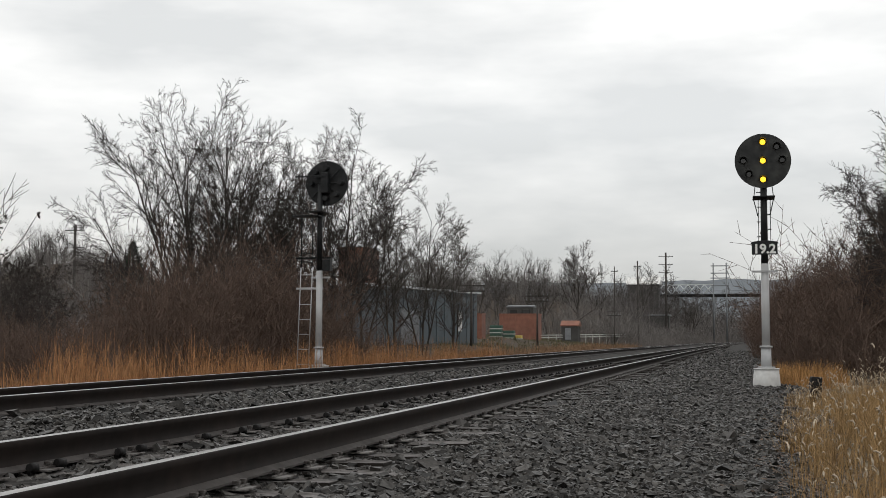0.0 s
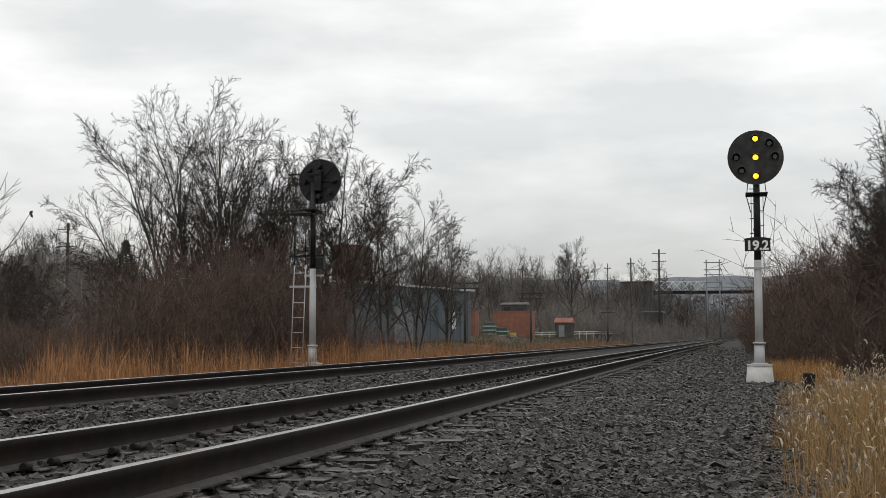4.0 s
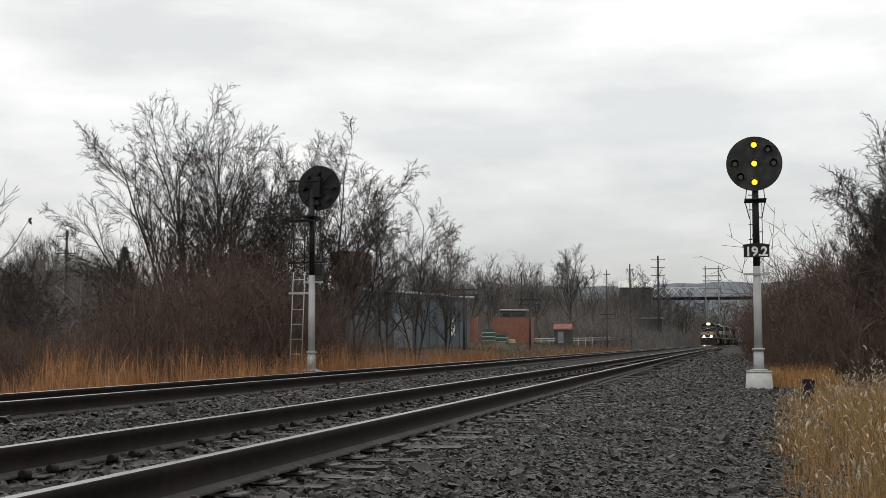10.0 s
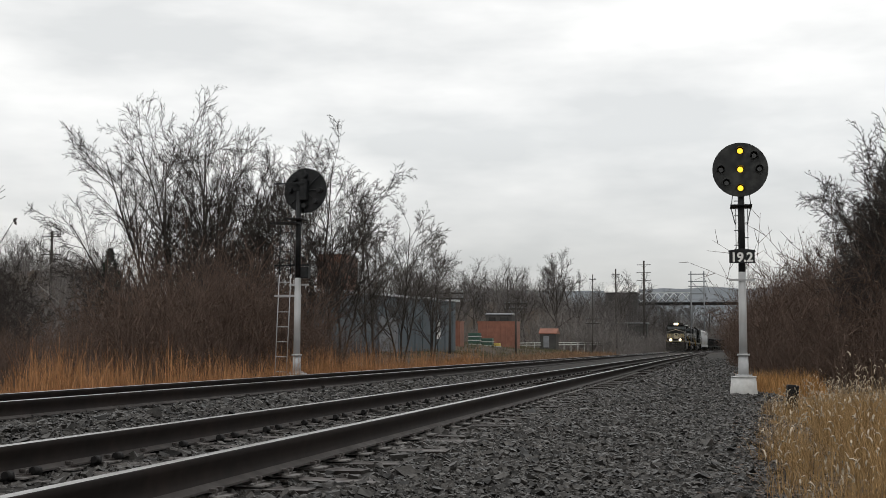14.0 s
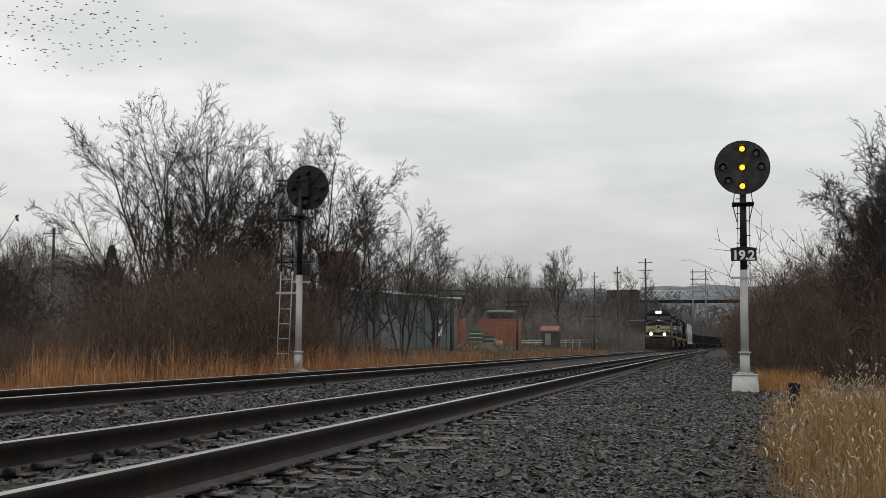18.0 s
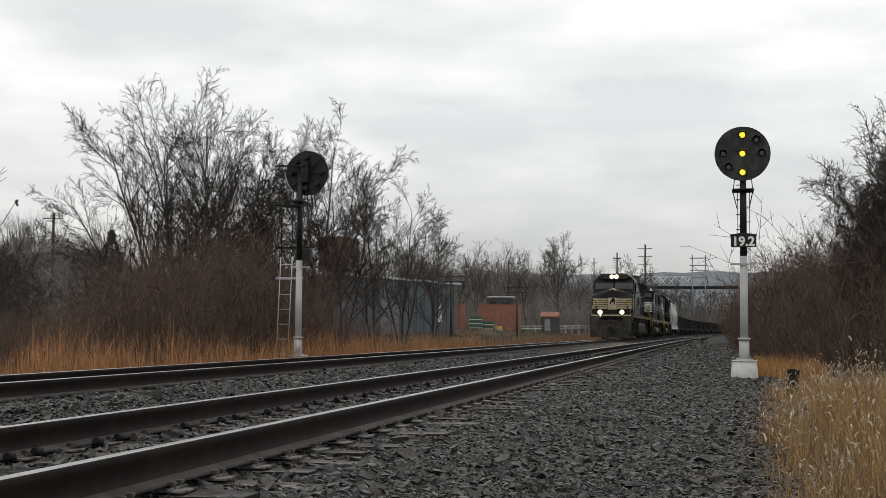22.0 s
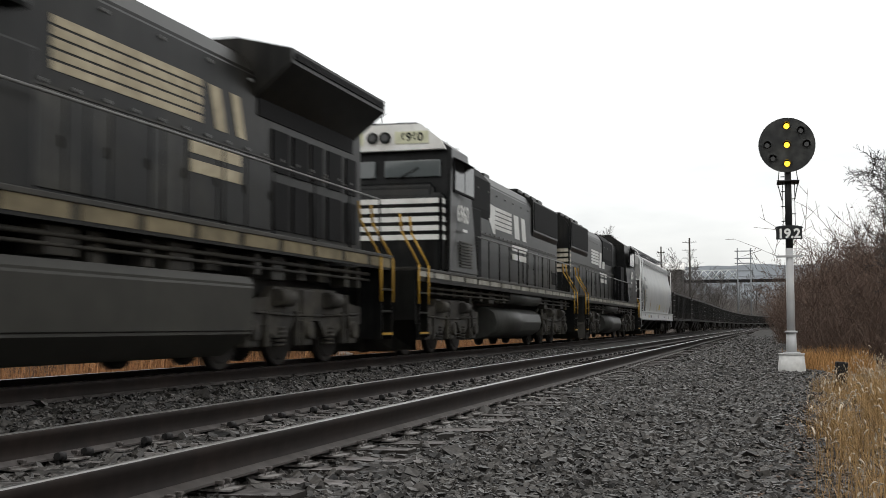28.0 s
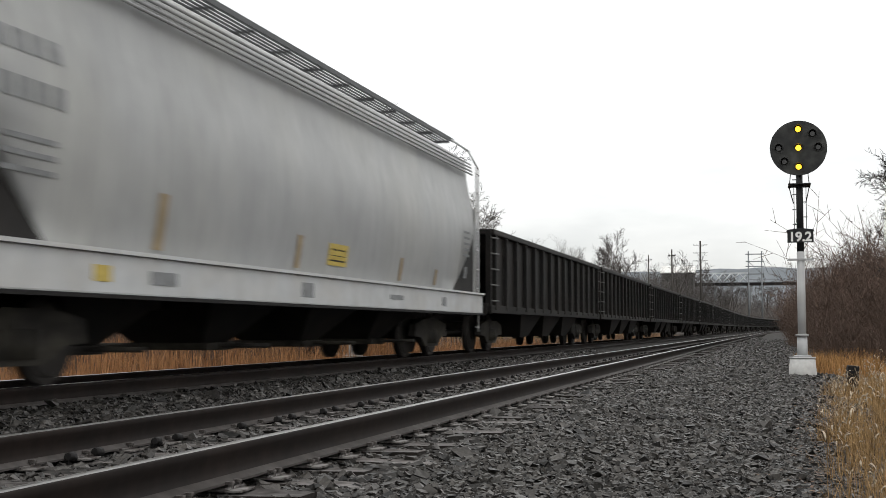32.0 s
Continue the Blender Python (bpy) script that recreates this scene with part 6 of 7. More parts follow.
        prof.append((1.36 * math.copysign(abs(math.cos(a)) ** 0.6, math.cos(a)), 0.68 + 0.46 * math.copysign(abs(math.sin(a)) ** 0.75, math.sin(a))))
    bm = extrude_x(bm_(), prof, t0, t1)
    for f in bm.faces:
        f.smooth = len(f.verts) == 4
    part("fuel_tank", bm, M_TANKDARK, loco, "rounded dusty fuel tank")
    for s in (-1, 1):
        part("air_reservoir", tube(bm_(), (t0 + 0.2, s * 1.2, 1.34), (t1 - 1.6, s * 1.2, 1.34), 0.19, 0.19, 18), M_TANKDARK, loco)
        for x in (t1 - 1.2, t1 - 0.6):
            part("piping", pipe(bm_(), [(x, s * 1.3, 1.6), (x, s * 1.3, 1.25), (x + 0.3, s * 1.25, 1.15)], 0.03, 6), M_TRUCK, loco)
    return loco


def covered_hopper():
    car = tagged(new("covered_hopper_car"), "pale grey rounded covered hopper car with white sill and rust", "railway car")
    half, e = 9.7, 8.75
    prof = [(-1.46, 1.28), (1.46, 1.28)]
    for k in range(9):
        u = k / 8
        prof.append((1.46 + 0.13 * math.sin(math.pi * min(u * 1.25, 1)) - 0.14 * max(u - 0.55, 0) / 0.45, 1.3 + 2.85 * u))
    prof += [(1.3, 4.24), (0.75, 4.58), (-0.75, 4.58), (-1.3, 4.24)]
    prof += [(-y, z) for y, z in prof[2:11]][::-1]
    bm = bm_()
    xs = [-e, -e + 0.4] + [-e + 0.4 + (2 * e - 0.8) * i / 14 for i in range(1, 14)] + [e - 0.4, e]
    rings = []
    for x in xs:
        k = 0.97 if abs(x) > e - 0.2 else 1.0
        rings.append([bm.verts.new((x, y * k, z if z > 1.4 or abs(x) < e - 0.5 else z)) for y, z in prof])
    n = len(prof)
    for a, b in zip(rings, rings[1:]):
        for i in range(n):
            f = bm.faces.new((a[i], a[(i + 1) % n], b[(i + 1) % n], b[i]))
            f.smooth = True
    bm.faces.new(rings[0])
    bm.faces.new(rings[-1])
    bmesh.ops.recalc_face_normals(bm, faces=bm.faces[:])
    # the end sheets slope inwards towards the trucks
    for v in bm.verts:
        if v.co.z < 3.0:
            reach = e - 1.05 * (3.0 - v.co.z)
            v.co.x = max(-reach, min(reach, v.co.x))
    part("body", bm, M_HOPPER, car, "smooth pale grey rounded body")
    for s in (-1, 1):
        for i in range(4):
            z = 3.92 + i * 0.075
            part("roof_rib", tube(bm_(), (-e + 0.05, s * (1.45 - i * 0.012), z), (e - 0.05, s * (1.45 - i * 0.012), z), 0.022, 0.022, 6), M_HOPPER, car)
        sill = part("side_sill", box(bm_(), (-9.15, s * 1.53 - 0.05, 0.9), (9.15, s * 1.53 + 0.05, 1.3), 0.02), M_SILL, car, "white side sill")
        part("sill_lip", box(bm_(), (-9.15, s * 1.56 - 0.07, 1.3), (9.15, s * 1.56 + 0.07, 1.34)), M_SILL, sill)
        part("sill_lip", box(bm_(), (-9.15, s * 1.56 - 0.07, 0.86), (9.15, s * 1.56 + 0.07, 0.9)), M_IRON, sill)
        for x, z, w, h, m in ((5.0, 1.02, 0.55, 0.14, M_BARTEXT), (6.2, 1.02, 0.3, 0.16, M_YELLOWTAG), (1.0, 1.0, 0.4, 0.2, M_BARTEXT), (-3.0, 1.06, 0.7, 0.08, M_BARTEXT), (8.2, 1.1, 0.3, 0.08, M_BARTEXT), (-6.0, 1.0, 0.25, 0.18, M_BARTEXT)):
            part("sill_marking", box(bm_(), (x - w / 2, s * 1.584 - 0.004, z), (x + w / 2, s * 1.584 + 0.004, z + h)), m, sill)
        side = [(y, z) for y, z in prof[1:11]]

        def skin(z):
            for (ya, za), (yb, zb) in zip(side, side[1:]):
                if za <= z <= zb:
                    return ya + (yb - ya) * (z - za) / (zb - za)
            return side[-1][0]

        def decal(name, x, w, z, h, m, label=""):
            b2, n = bm_(), max(1, int(h / 0.12))
            prev = None
            for k in range(n + 1):
                zz = z + h * k / n
                row = [b2.verts.new((x + d * w / 2, s * (skin(zz) + 0.012), zz)) for d in (-1, 1)]
                if prev:
                    b2.faces.new((prev[0], prev[1], row[1], row[0]))
                prev = row
            part(name, b2, m, car, label)
        for i, (w, z, h) in enumerate(((0.17, 2.98, 0.2), (0.17, 2.55, 0.2))):
            for k in range(4):
                decal("stencil_block", s * (7.75 - k * 0.26), w, z, h, M_BARTEXT)
        for z in (2.2, 2.06, 1.92):
            decal("stencil_block", s * 7.4, 0.8, z, 0.05, M_BARTEXT)
        for k in range(5):
            decal("stencil_block", s * -7.7, 0.5, 2.55 - k * 0.12, 0.05, M_BARTEXT)
        decal("dark_tag", s * -7.75, 0.22, 1.62, 0.24, M_BARTEXT)
        decal("yellow_tag", s * -0.3, 0.8, 1.5, 0.32, M_YELLOWTAG, "yellow printed placard")
        for k in range(3):
            decal("stencil_block", s * -0.3, 0.62, 1.56 + 0.08 * k, 0.025, M_TANK)
        for x, w, h in ((8.15, 0.2, 1.1), (5.0, 0.2, 0.6), (1.2, 0.18, 0.45), (-3.4, 0.16, 0.4), (-5.6, 0.16, 0.3)):
            decal("rust_streak", s * x, w, 1.4, h, M_RUST, "tan rust streak")
    # running board on the roof
    walkboard = part("running_board", box(bm_(), (-9.0, -0.03, 4.735), (9.0, 0.03, 4.76)), M_GRATE, car, "steel grating along the roof")
    for i in range(22):
        y = -0.92 + 1.84 * i / 21
        part("grating_bar", box(bm_(), (-9.0, y - 0.011, 4.74), (9.0, y + 0.011, 4.77)), M_GRATE, walkboard)
    for i in range(15):
        x = -8.9 + 17.8 * i / 14
        part("board_bracket", box(bm_(), (x - 0.025, -0.88, 4.68), (x + 0.025, 0.88, 4.735)), M_GRATE, walkboard)
    part("hatch_trough", box(bm_(), (-8.0, -0.3, 4.5), (8.0, 0.3, 4.68), 0.04), M_HOPPER, car)
    for s in (-1, 1):
        part("board_edge", box(bm_(), (-9.0, s * 0.94 - 0.012, 4.7), (9.0, s * 0.94 + 0.012, 4.78)), M_GRATE, walkboard)
    # bottom hoppers, black to imitate the shade under the car
    for cx in (-4.9, -1.65, 1.65, 4.9):
        bm = bm_()
        top = [bm.verts.new(p) for p in ((cx - 1.55, -1.35, 1.3), (cx + 1.55, -1.35, 1.3), (cx + 1.55, 1.35, 1.3), (cx - 1.55, 1.35, 1.3))]
        low = [bm.verts.new(p) for p in ((cx - 0.35, -0.5, 0.36), (cx + 0.35, -0.5, 0.36), (cx + 0.35, 0.5, 0.36), (cx - 0.35, 0.5, 0.36))]
        for i in range(4):
            bm.faces.new((top[i], top[(i + 1) % 4], low[(i + 1) % 4], low[i]))
        bm.faces.new(low)
        bm.faces.new(top[::-1])
        bmesh.ops.recalc_face_normals(bm, faces=bm.faces[:])
        hop = part("discharge_hopper", bm, M_COAL_AND_SHADE, car, "discharge hopper coloured black for shade")
        part("outlet_gate", box(bm_(), (cx - 0.4, -0.6, 0.28), (cx + 0.4, 0.6, 0.38), 0.02), M_TRUCK, hop)
        part("gate_crank", tube(bm_(), (cx, -1.3, 0.34), (cx, 1.3, 0.34), 0.03, 0.03, 8), M_TRUCK, hop)
    part("centre_sill", box(bm_(), (-9.2, -0.25, 0.8), (9.2, 0.25, 1.25)), M_COAL_AND_SHADE, car)
    for s in (-1, 1):
        part("end_platform", box(bm_(), (min(s * 8.0, s * 9.25), -1.5, 0.98), (max(s * 8.0, s * 9.25), 1.5, 1.06), 0.01), M_SILL, car)
        for y in (-1.42, 1.42):
            post = part("end_post", box(bm_(), (s * 8.95 - 0.04, y - 0.04, 0.95), (s * 8.95 + 0.04, y + 0.04, 3.2)), M_SILL, car)
            part("corner_ladder_rail", pipe(bm_(), [(s * 9.15, y * 1.04, 0.5), (s * 9.15, y * 1.04, 4.1), (s * 9.05, y * 0.9, 4.5), (s * 8.8, y * 0.62, 4.78)], 0.024, 8), M_SILL, car)
            part("corner_ladder_rail", tube(bm_(), (s * 8.72, y * 1.08, 0.9), (s * 8.72, y * 1.08, 4.1), 0.02, 0.02, 8), M_SILL, car)
            for k in range(9):
                part("ladder_rung", tube(bm_(), (s * 9.15, y * 1.05, 0.6 + k * 0.42), (s * 8.72, y * 1.07, 0.6 + k * 0.42), 0.014, 0.014, 6), M_SILL, post)
            part("end_gusset", extrude_y(bm_(), [(s * 8.7, 1.3), (s * 8.95, 1.3), (s * 8.95, 3.2), (s * 8.72, 2.6)], y - 0.015, y + 0.015), M_HOPPER, car)
        for z in (1.5, 2.0, 2.5, 3.0):
            part("end_rung", tube(bm_(), (s * 9.0, -1.4, z), (s * 9.0, 1.4, z), 0.018, 0.018, 6), M_SILL, car)
        # black plates that stand in for the shade below the sloping ends
        part("end_sheet", box(bm_(), (min(s * 7.4, s * 7.46), -1.35, 1.06), (max(s * 7.4, s * 7.46), 1.35, 2.7)), M_COAL_AND_SHADE, car)
        part("end_bulkhead", box(bm_(), (min(s * 8.6, s * 8.64), -1.36, 1.06), (max(s * 8.6, s * 8.64), 1.36, 2.98)), M_COAL_AND_SHADE, car, "black plate painted as the shade under the sloping end")
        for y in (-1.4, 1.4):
            part("slope_plate", extrude_y(bm_(), [(s * 6.95, 1.3), (s * 8.66, 1.3), (s * 8.66, 2.92), (s * 7.9, 2.12)], y - 0.08, y + 0.08), M_COAL_AND_SHADE, car, "black plate added for the shade below the slope sheet")
    # the body reaches a little further over the couplers
    for p in car.children:
        for q in (p, *p.children):
            q.data.transform(Matrix.Diagonal((1.031, 1, 1, 1)))
    for s in (-1, 1):
        coupler(car, s * half)
        four_wheel_truck(car, s * 7.0)
    return car


def coal_car(marked):
    car = tagged(new("open_hopper_car"), "black ribbed open coal hopper car" + (" with pale patches" if marked else ""), "railway car", group="coal cars of the train")
    e, top = 8.55, 2.82
    for s in (-1, 1):
        part("side_sheet", box(bm_(), (-e, s * 1.5 - 0.015, 1.0), (e, s * 1.5 + 0.015, top)), M_COAL_AND_SHADE, car)
        part("top_chord", box(bm_(), (-e - 0.03, s * 1.54 - 0.08, top - 0.1), (e + 0.03, s * 1.54 + 0.08, top + 0.03), 0.02), M_COAL_AND_SHADE, car)
        part("side_sill", box(bm_(), (-e - 0.2, s * 1.53 - 0.06, 0.92), (e + 0.2, s * 1.53 + 0.06, 1.1), 0.015), M_COAL_AND_SHADE, car)
    shape = None
    for i in range(15):
        x = -e + 0.25 + (2 * e - 0.5) * i / 14
        for s in (-1, 1):
            if shape is None:
                shape = part("side_rib", box(bm_(), (-0.06, -0.055, 1.0), (0.06, 0.055, top - 0.1), 0.015), M_COAL_AND_SHADE, car)
                shape.location = (x, s * 1.56, 0)
            else:
                like("side_rib", shape, car, pose(x, s * 1.56, 0))
    bm = bm_()
    for s in (-1, 1):
        a = [bm.verts.new(p) for p in ((s * e, -1.48, top - 0.1), (s * e, 1.48, top - 0.1), (s * (e - 3.1), 1.48, 0.9), (s * (e - 3.1), -1.48, 0.9))]
        bm.faces.new(a)
    bmesh.ops.solidify(bm, geom=bm.faces[:], thickness=0.03)
    part("slope_sheet", bm, M_COAL_AND_SHADE, car)
    part("coal_load", extrude_x(bm_(), [(-1.46, 2.4), (1.46, 2.4), (0.7, 2.7), (-0.7, 2.7)], -e + 0.9, e - 0.9), M_GRILLE, car, "black coal")
    for cx in (-3.2, 0, 3.2):
        bm = bm_()
        t = [bm.verts.new(p) for p in ((cx - 1.5, -1.45, 1.0), (cx + 1.5, -1.45, 1.0), (cx + 1.5, 1.45, 1.0), (cx - 1.5, 1.45, 1.0))]
        l = [bm.verts.new(p) for p in ((cx - 0.5, -1.2, 0.35), (cx + 0.5, -1.2, 0.35), (cx + 0.5, 1.2, 0.35), (cx - 0.5, 1.2, 0.35))]
        for i in range(4):
            bm.faces.new((t[i], t[(i + 1) % 4], l[(i + 1) % 4], l[i]))
        bm.faces.new(l)
        bm.faces.new(t[::-1])
        bmesh.ops.recalc_face_normals(bm, faces=bm.faces[:])
        part("discharge_hopper", bm, M_COAL_AND_SHADE, car)
    part("centre_sill", box(bm_(), (-8.8, -0.25, 0.75), (8.8, 0.25, 1.1)), M_COAL_AND_SHADE, car)
    for s in (-1, 1):
        part("end_beam", box(bm_(), (s * 8.75 - 0.06, -1.5, 0.9), (s * 8.75 + 0.06, 1.5, 1.15)), M_COAL_AND_SHADE, car)
        part("end_chord", box(bm_(), (s * e - 0.08, -1.54, top - 0.1), (s * e + 0.08, 1.54, top + 0.03), 0.02), M_COAL_AND_SHADE, car)
        for y in (-1.5, 1.5):
            part("corner_post", box(bm_(), (s * 8.62 - 0.07, y - 0.06, 0.9), (s * 8.62 + 0.07, y + 0.06, top), 0.01), M_COAL_AND_SHADE, car)
        for k in range(5):
            part("ladder_rung", tube(bm_(), (s * 8.72, 1.58, 1.2 + k * 0.36), (s * 8.3, 1.66, 1.2 + k * 0.36), 0.016, 0.016, 6), M_HANDRAIL, car)
        coupler(car, s * 9.0)
        four_wheel_truck(car, s * 6.6)
    if marked:
        for s in (-1, 1):
            for x, z, w, h in ((7.0, 2.3, 0.5, 0.42), (7.0, 1.75, 0.5, 0.25), (7.0, 1.3, 0.4, 0.2), (8.15, 1.9, 0.22, 0.3), (8.15, 2.35, 0.2, 0.25)):
                part("grey_patch", box(bm_(), (s * x - w / 2, s * 1.522 - 0.005, z), (s * x + w / 2, s * 1.522 + 0.005, z + h)), M_TANK, car, "pale stencilled patch")
    return car


def lead_at(t):
    """Distance of the leading coupler along the line."""
    if t < 24:
        return 57.9 + (24 - t) * 14.9
    if t < 28:
        return 57.9 - (t - 24) * 14.65
    return -0.7 - (t - 28) * 14.3


WIDE = dict(half=10.85, wide=True, trucks=(6.6, -6.6), nose=(7.0, 8.05, 3.34), nose_w=1.42, cab=(5.1, 7.75), window=(5.6, 7.3), stripe_z=(2.36, 3.22), hood=(-9.1, 5.1),
            radiator=(-9.0, -4.5), brake_box=(1.4, 3.7, 0.97), doors=(-3.0, 7), stripes_x=(-1.4, 0.75), emblem=(-3.55, -1.65), tail_z=(2.62, 3.2), tank=(-3.75, 2.5))
SPARTAN = dict(half=10.4, wide=False, trucks=(6.6, -6.6), nose=(7.3, 8.7, 3.3), nose_w=1.46, cab=(4.75, 7.4), window=(5.2, 6.9), stripe_z=(2.3, 3.15), hood=(-9.75, 4.75),
               radiator=(-9.7, -5.3), brake_box=(-0.7, 2.7, 0.98), doors=(-2.6, 7), stripes_x=(-4.1, -1.9), emblem=(-1.75, 0.2), tail_z=(2.55, 3.4), tank=(-3.1, 2.8))
CARS = []
place = 0.0
first_coal = None
for kind, length, flip in [("gevo", 22.2, 0), ("wide", 21.7, 0), ("spartan", 21.5, 1), ("hopper", 19.4, 0), ("marked", 18.0, 0)] + [("coal", 18.0, 0)] * 21:
    if kind == "gevo":
        car = gevo()
    elif kind == "wide":
        car = emd("diesel_locomotive", "black wide-nosed diesel locomotive with white nose stripes, second in line", "6960", WIDE)
    elif kind == "spartan":
        car = emd("diesel_locomotive", "black diesel locomotive running long hood first, third in line", "6970", SPARTAN)
    elif kind == "hopper":
        car = covered_hopper()
    elif kind == "marked":
        car = coal_car(True)
    elif first_coal is None:
        first_coal = car = coal_car(False)
    else:
        car = copy_thing(first_coal, pose(0, 0, 0))
    CARS.append((car, place + length / 2 + {"spartan": 0.13, "hopper": -0.28}.get(kind, 0.0), flip))
    place += length


def motions():
    for bird, rows in BIRDS:
        walk(bird, rows)
    for car, back, flip in CARS:
        rows = []
        for t in range(33):
            p, a = along(min(lead_at(t) + back, 985), TRACK_2, TOP_2)
            rows.append((float(t), Matrix.Translation(p) @ Matrix.Rotation(-a - math.pi / 2 + math.pi * flip, 4, "Z")))
        walk(car, rows)


# ---- buildings, poles and hills beyond ----
M_BLUEMETAL = mat("blue_grey_metal_siding", (0.105, 0.122, 0.133), 0.5, 0.1, vary=0.12, size=0.8, stain=(0.075, 0.095, 0.11), stain_size=0.25)
M_ROOFPALE = mat("pale_metal_roof", (0.5, 0.52, 0.53), 0.45, vary=0.1, size=0.5)
M_BRICK = mat("red_brown_brick", (0.17, 0.09, 0.065), 0.9, vary=0.25, size=3, stain=(0.12, 0.07, 0.055), stain_size=0.5)
# orange lifted and dulled to put the yard's haze into its colour
M_ORANGE = mat("orange_red_steel", (0.22, 0.1, 0.07), 0.6, vary=0.2, size=1.5, stain=(0.17, 0.085, 0.065), stain_size=0.6)
M_GREEN = mat("green_wrapped_goods", (0.045, 0.09, 0.07), 0.5, vary=0.2, size=3)
M_PALLET = mat("pale_pallet_wood", (0.42, 0.43, 0.4), 0.8, vary=0.25, size=5)
M_POLE = mat("weathered_pole_wood", (0.06, 0.054, 0.05), 0.9, vary=0.3, size=6)
M_STEEL = mat("galvanised_steel", (0.2, 0.21, 0.22), 0.6, 0.4, vary=0.15, size=2)
# the blue-grey tint puts distance haze into the ridge colour
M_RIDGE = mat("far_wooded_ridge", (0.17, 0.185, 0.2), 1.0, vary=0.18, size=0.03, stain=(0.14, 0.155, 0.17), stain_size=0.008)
M_DARKSIDE = mat("dark_weathered_siding", (0.06, 0.058, 0.055), 0.8, vary=0.2, size=1)
M_CARPAINT = mat("pale_car_paint", (0.55, 0.56, 0.57), 0.3, vary=0.05, size=2)
M_TYRE = mat("tyre_rubber", (0.02, 0.02, 0.02), 0.9, vary=0.2, size=10)
M_PINE = mat("pine_needles", (0.03, 0.042, 0.03), 0.9, vary=0.35, size=2, island=0.4)
M_FEATHER = mat("grey_feathers", (0.12, 0.112, 0.105), 0.8, vary=0.2, size=30)


def shed(name, label, at, turn, size, wall, roof, eave=0.3, ridge=0.8, bays=0, doors=()):
    """A metal or brick shed with an overhanging roof, wall ribs, doors and windows; size is length, depth, height."""
    lx, ly, h = size
    b = tagged(new(name), label, "building")
    bm = bm_()
    for lo, hi in (((0, 0, -1.5), (lx, 0.25, h)), ((0, ly - 0.25, -1.5), (lx, ly, h)), ((0, 0.25, -1.5), (0.25, ly - 0.25, h)), ((lx - 0.25, 0.25, -1.5), (lx, ly - 0.25, h))):
        part("wall", box(bm_(), lo, hi), wall, b)
    bm = extrude_x(bm_(), [(-eave, h), (ly + eave, h), (ly + eave, h + 0.18), (ly / 2, h + ridge), (-eave, h + 0.18)], -eave, lx + eave)
    part("roof", bm, roof, b)
    rib = None
    for i in range(bays):
        x = lx * (i + 0.5) / bays
        if rib is None:
            rib = part("wall_rib", box(bm_(), (-0.05, -0.06, -1.5), (0.05, 0.0, h - 0.05)), wall, b)
            rib.location = (x, 0, 0)
        else:
            like("wall_rib", rib, b, pose(x, 0, 0))
    for x, w, z0, z1, m in doors:
        d = part("door", box(bm_(), (x, -0.09, z0), (x + w, -0.061, z1), 0.01), m, b)
        part("door_frame", box(bm_(), (x - 0.08, -0.075, z1), (x + w + 0.08, -0.061, z1 + 0.1)), wall, d)
    b.matrix_basis = Matrix.Translation(at) @ Matrix.Rotation(turn, 4, "Z")
    return b


def utility_pole(name, label, x, y, top, arms, r=0.15, foot=None):
    """A wooden pole with level crossarms that carry insulators."""
    z0 = terrain(x, y) - 0.3 if foot is None else foot
    p = tagged(new(name), label, "utility pole", group="line poles")
    part("pole", tube(bm_(), (0, 0, 0), (0, 0, top - z0), r, r * 0.7, 10), M_POLE, p)
    for dz, half in arms:
        z = top - z0 - dz
        arm = part("crossarm", box(bm_(), (-half, -0.2, z - 0.06), (half, -0.08, z + 0.06)), M_POLE, p)
        for k in (-0.9, -0.55, 0.55, 0.9):
            part("insulator", tube(bm_(), (half * k, -0.14, z + 0.06), (half * k, -0.14, z + 0.25), 0.05, 0.035, 8), M_STEEL, arm)
        part("brace", tube(bm_(), (half * 0.5, -0.12, z - 0.05), (0.1, -0.05, z - 0.55), 0.02, 0.02, 5), M_STEEL, arm)
        part("brace", tube(bm_(), (-half * 0.5, -0.12, z - 0.05), (-0.1, -0.05, z - 0.55), 0.02, 0.02, 5), M_STEEL, arm)
    p.matrix_basis = pose(x, y, z0)
    return p


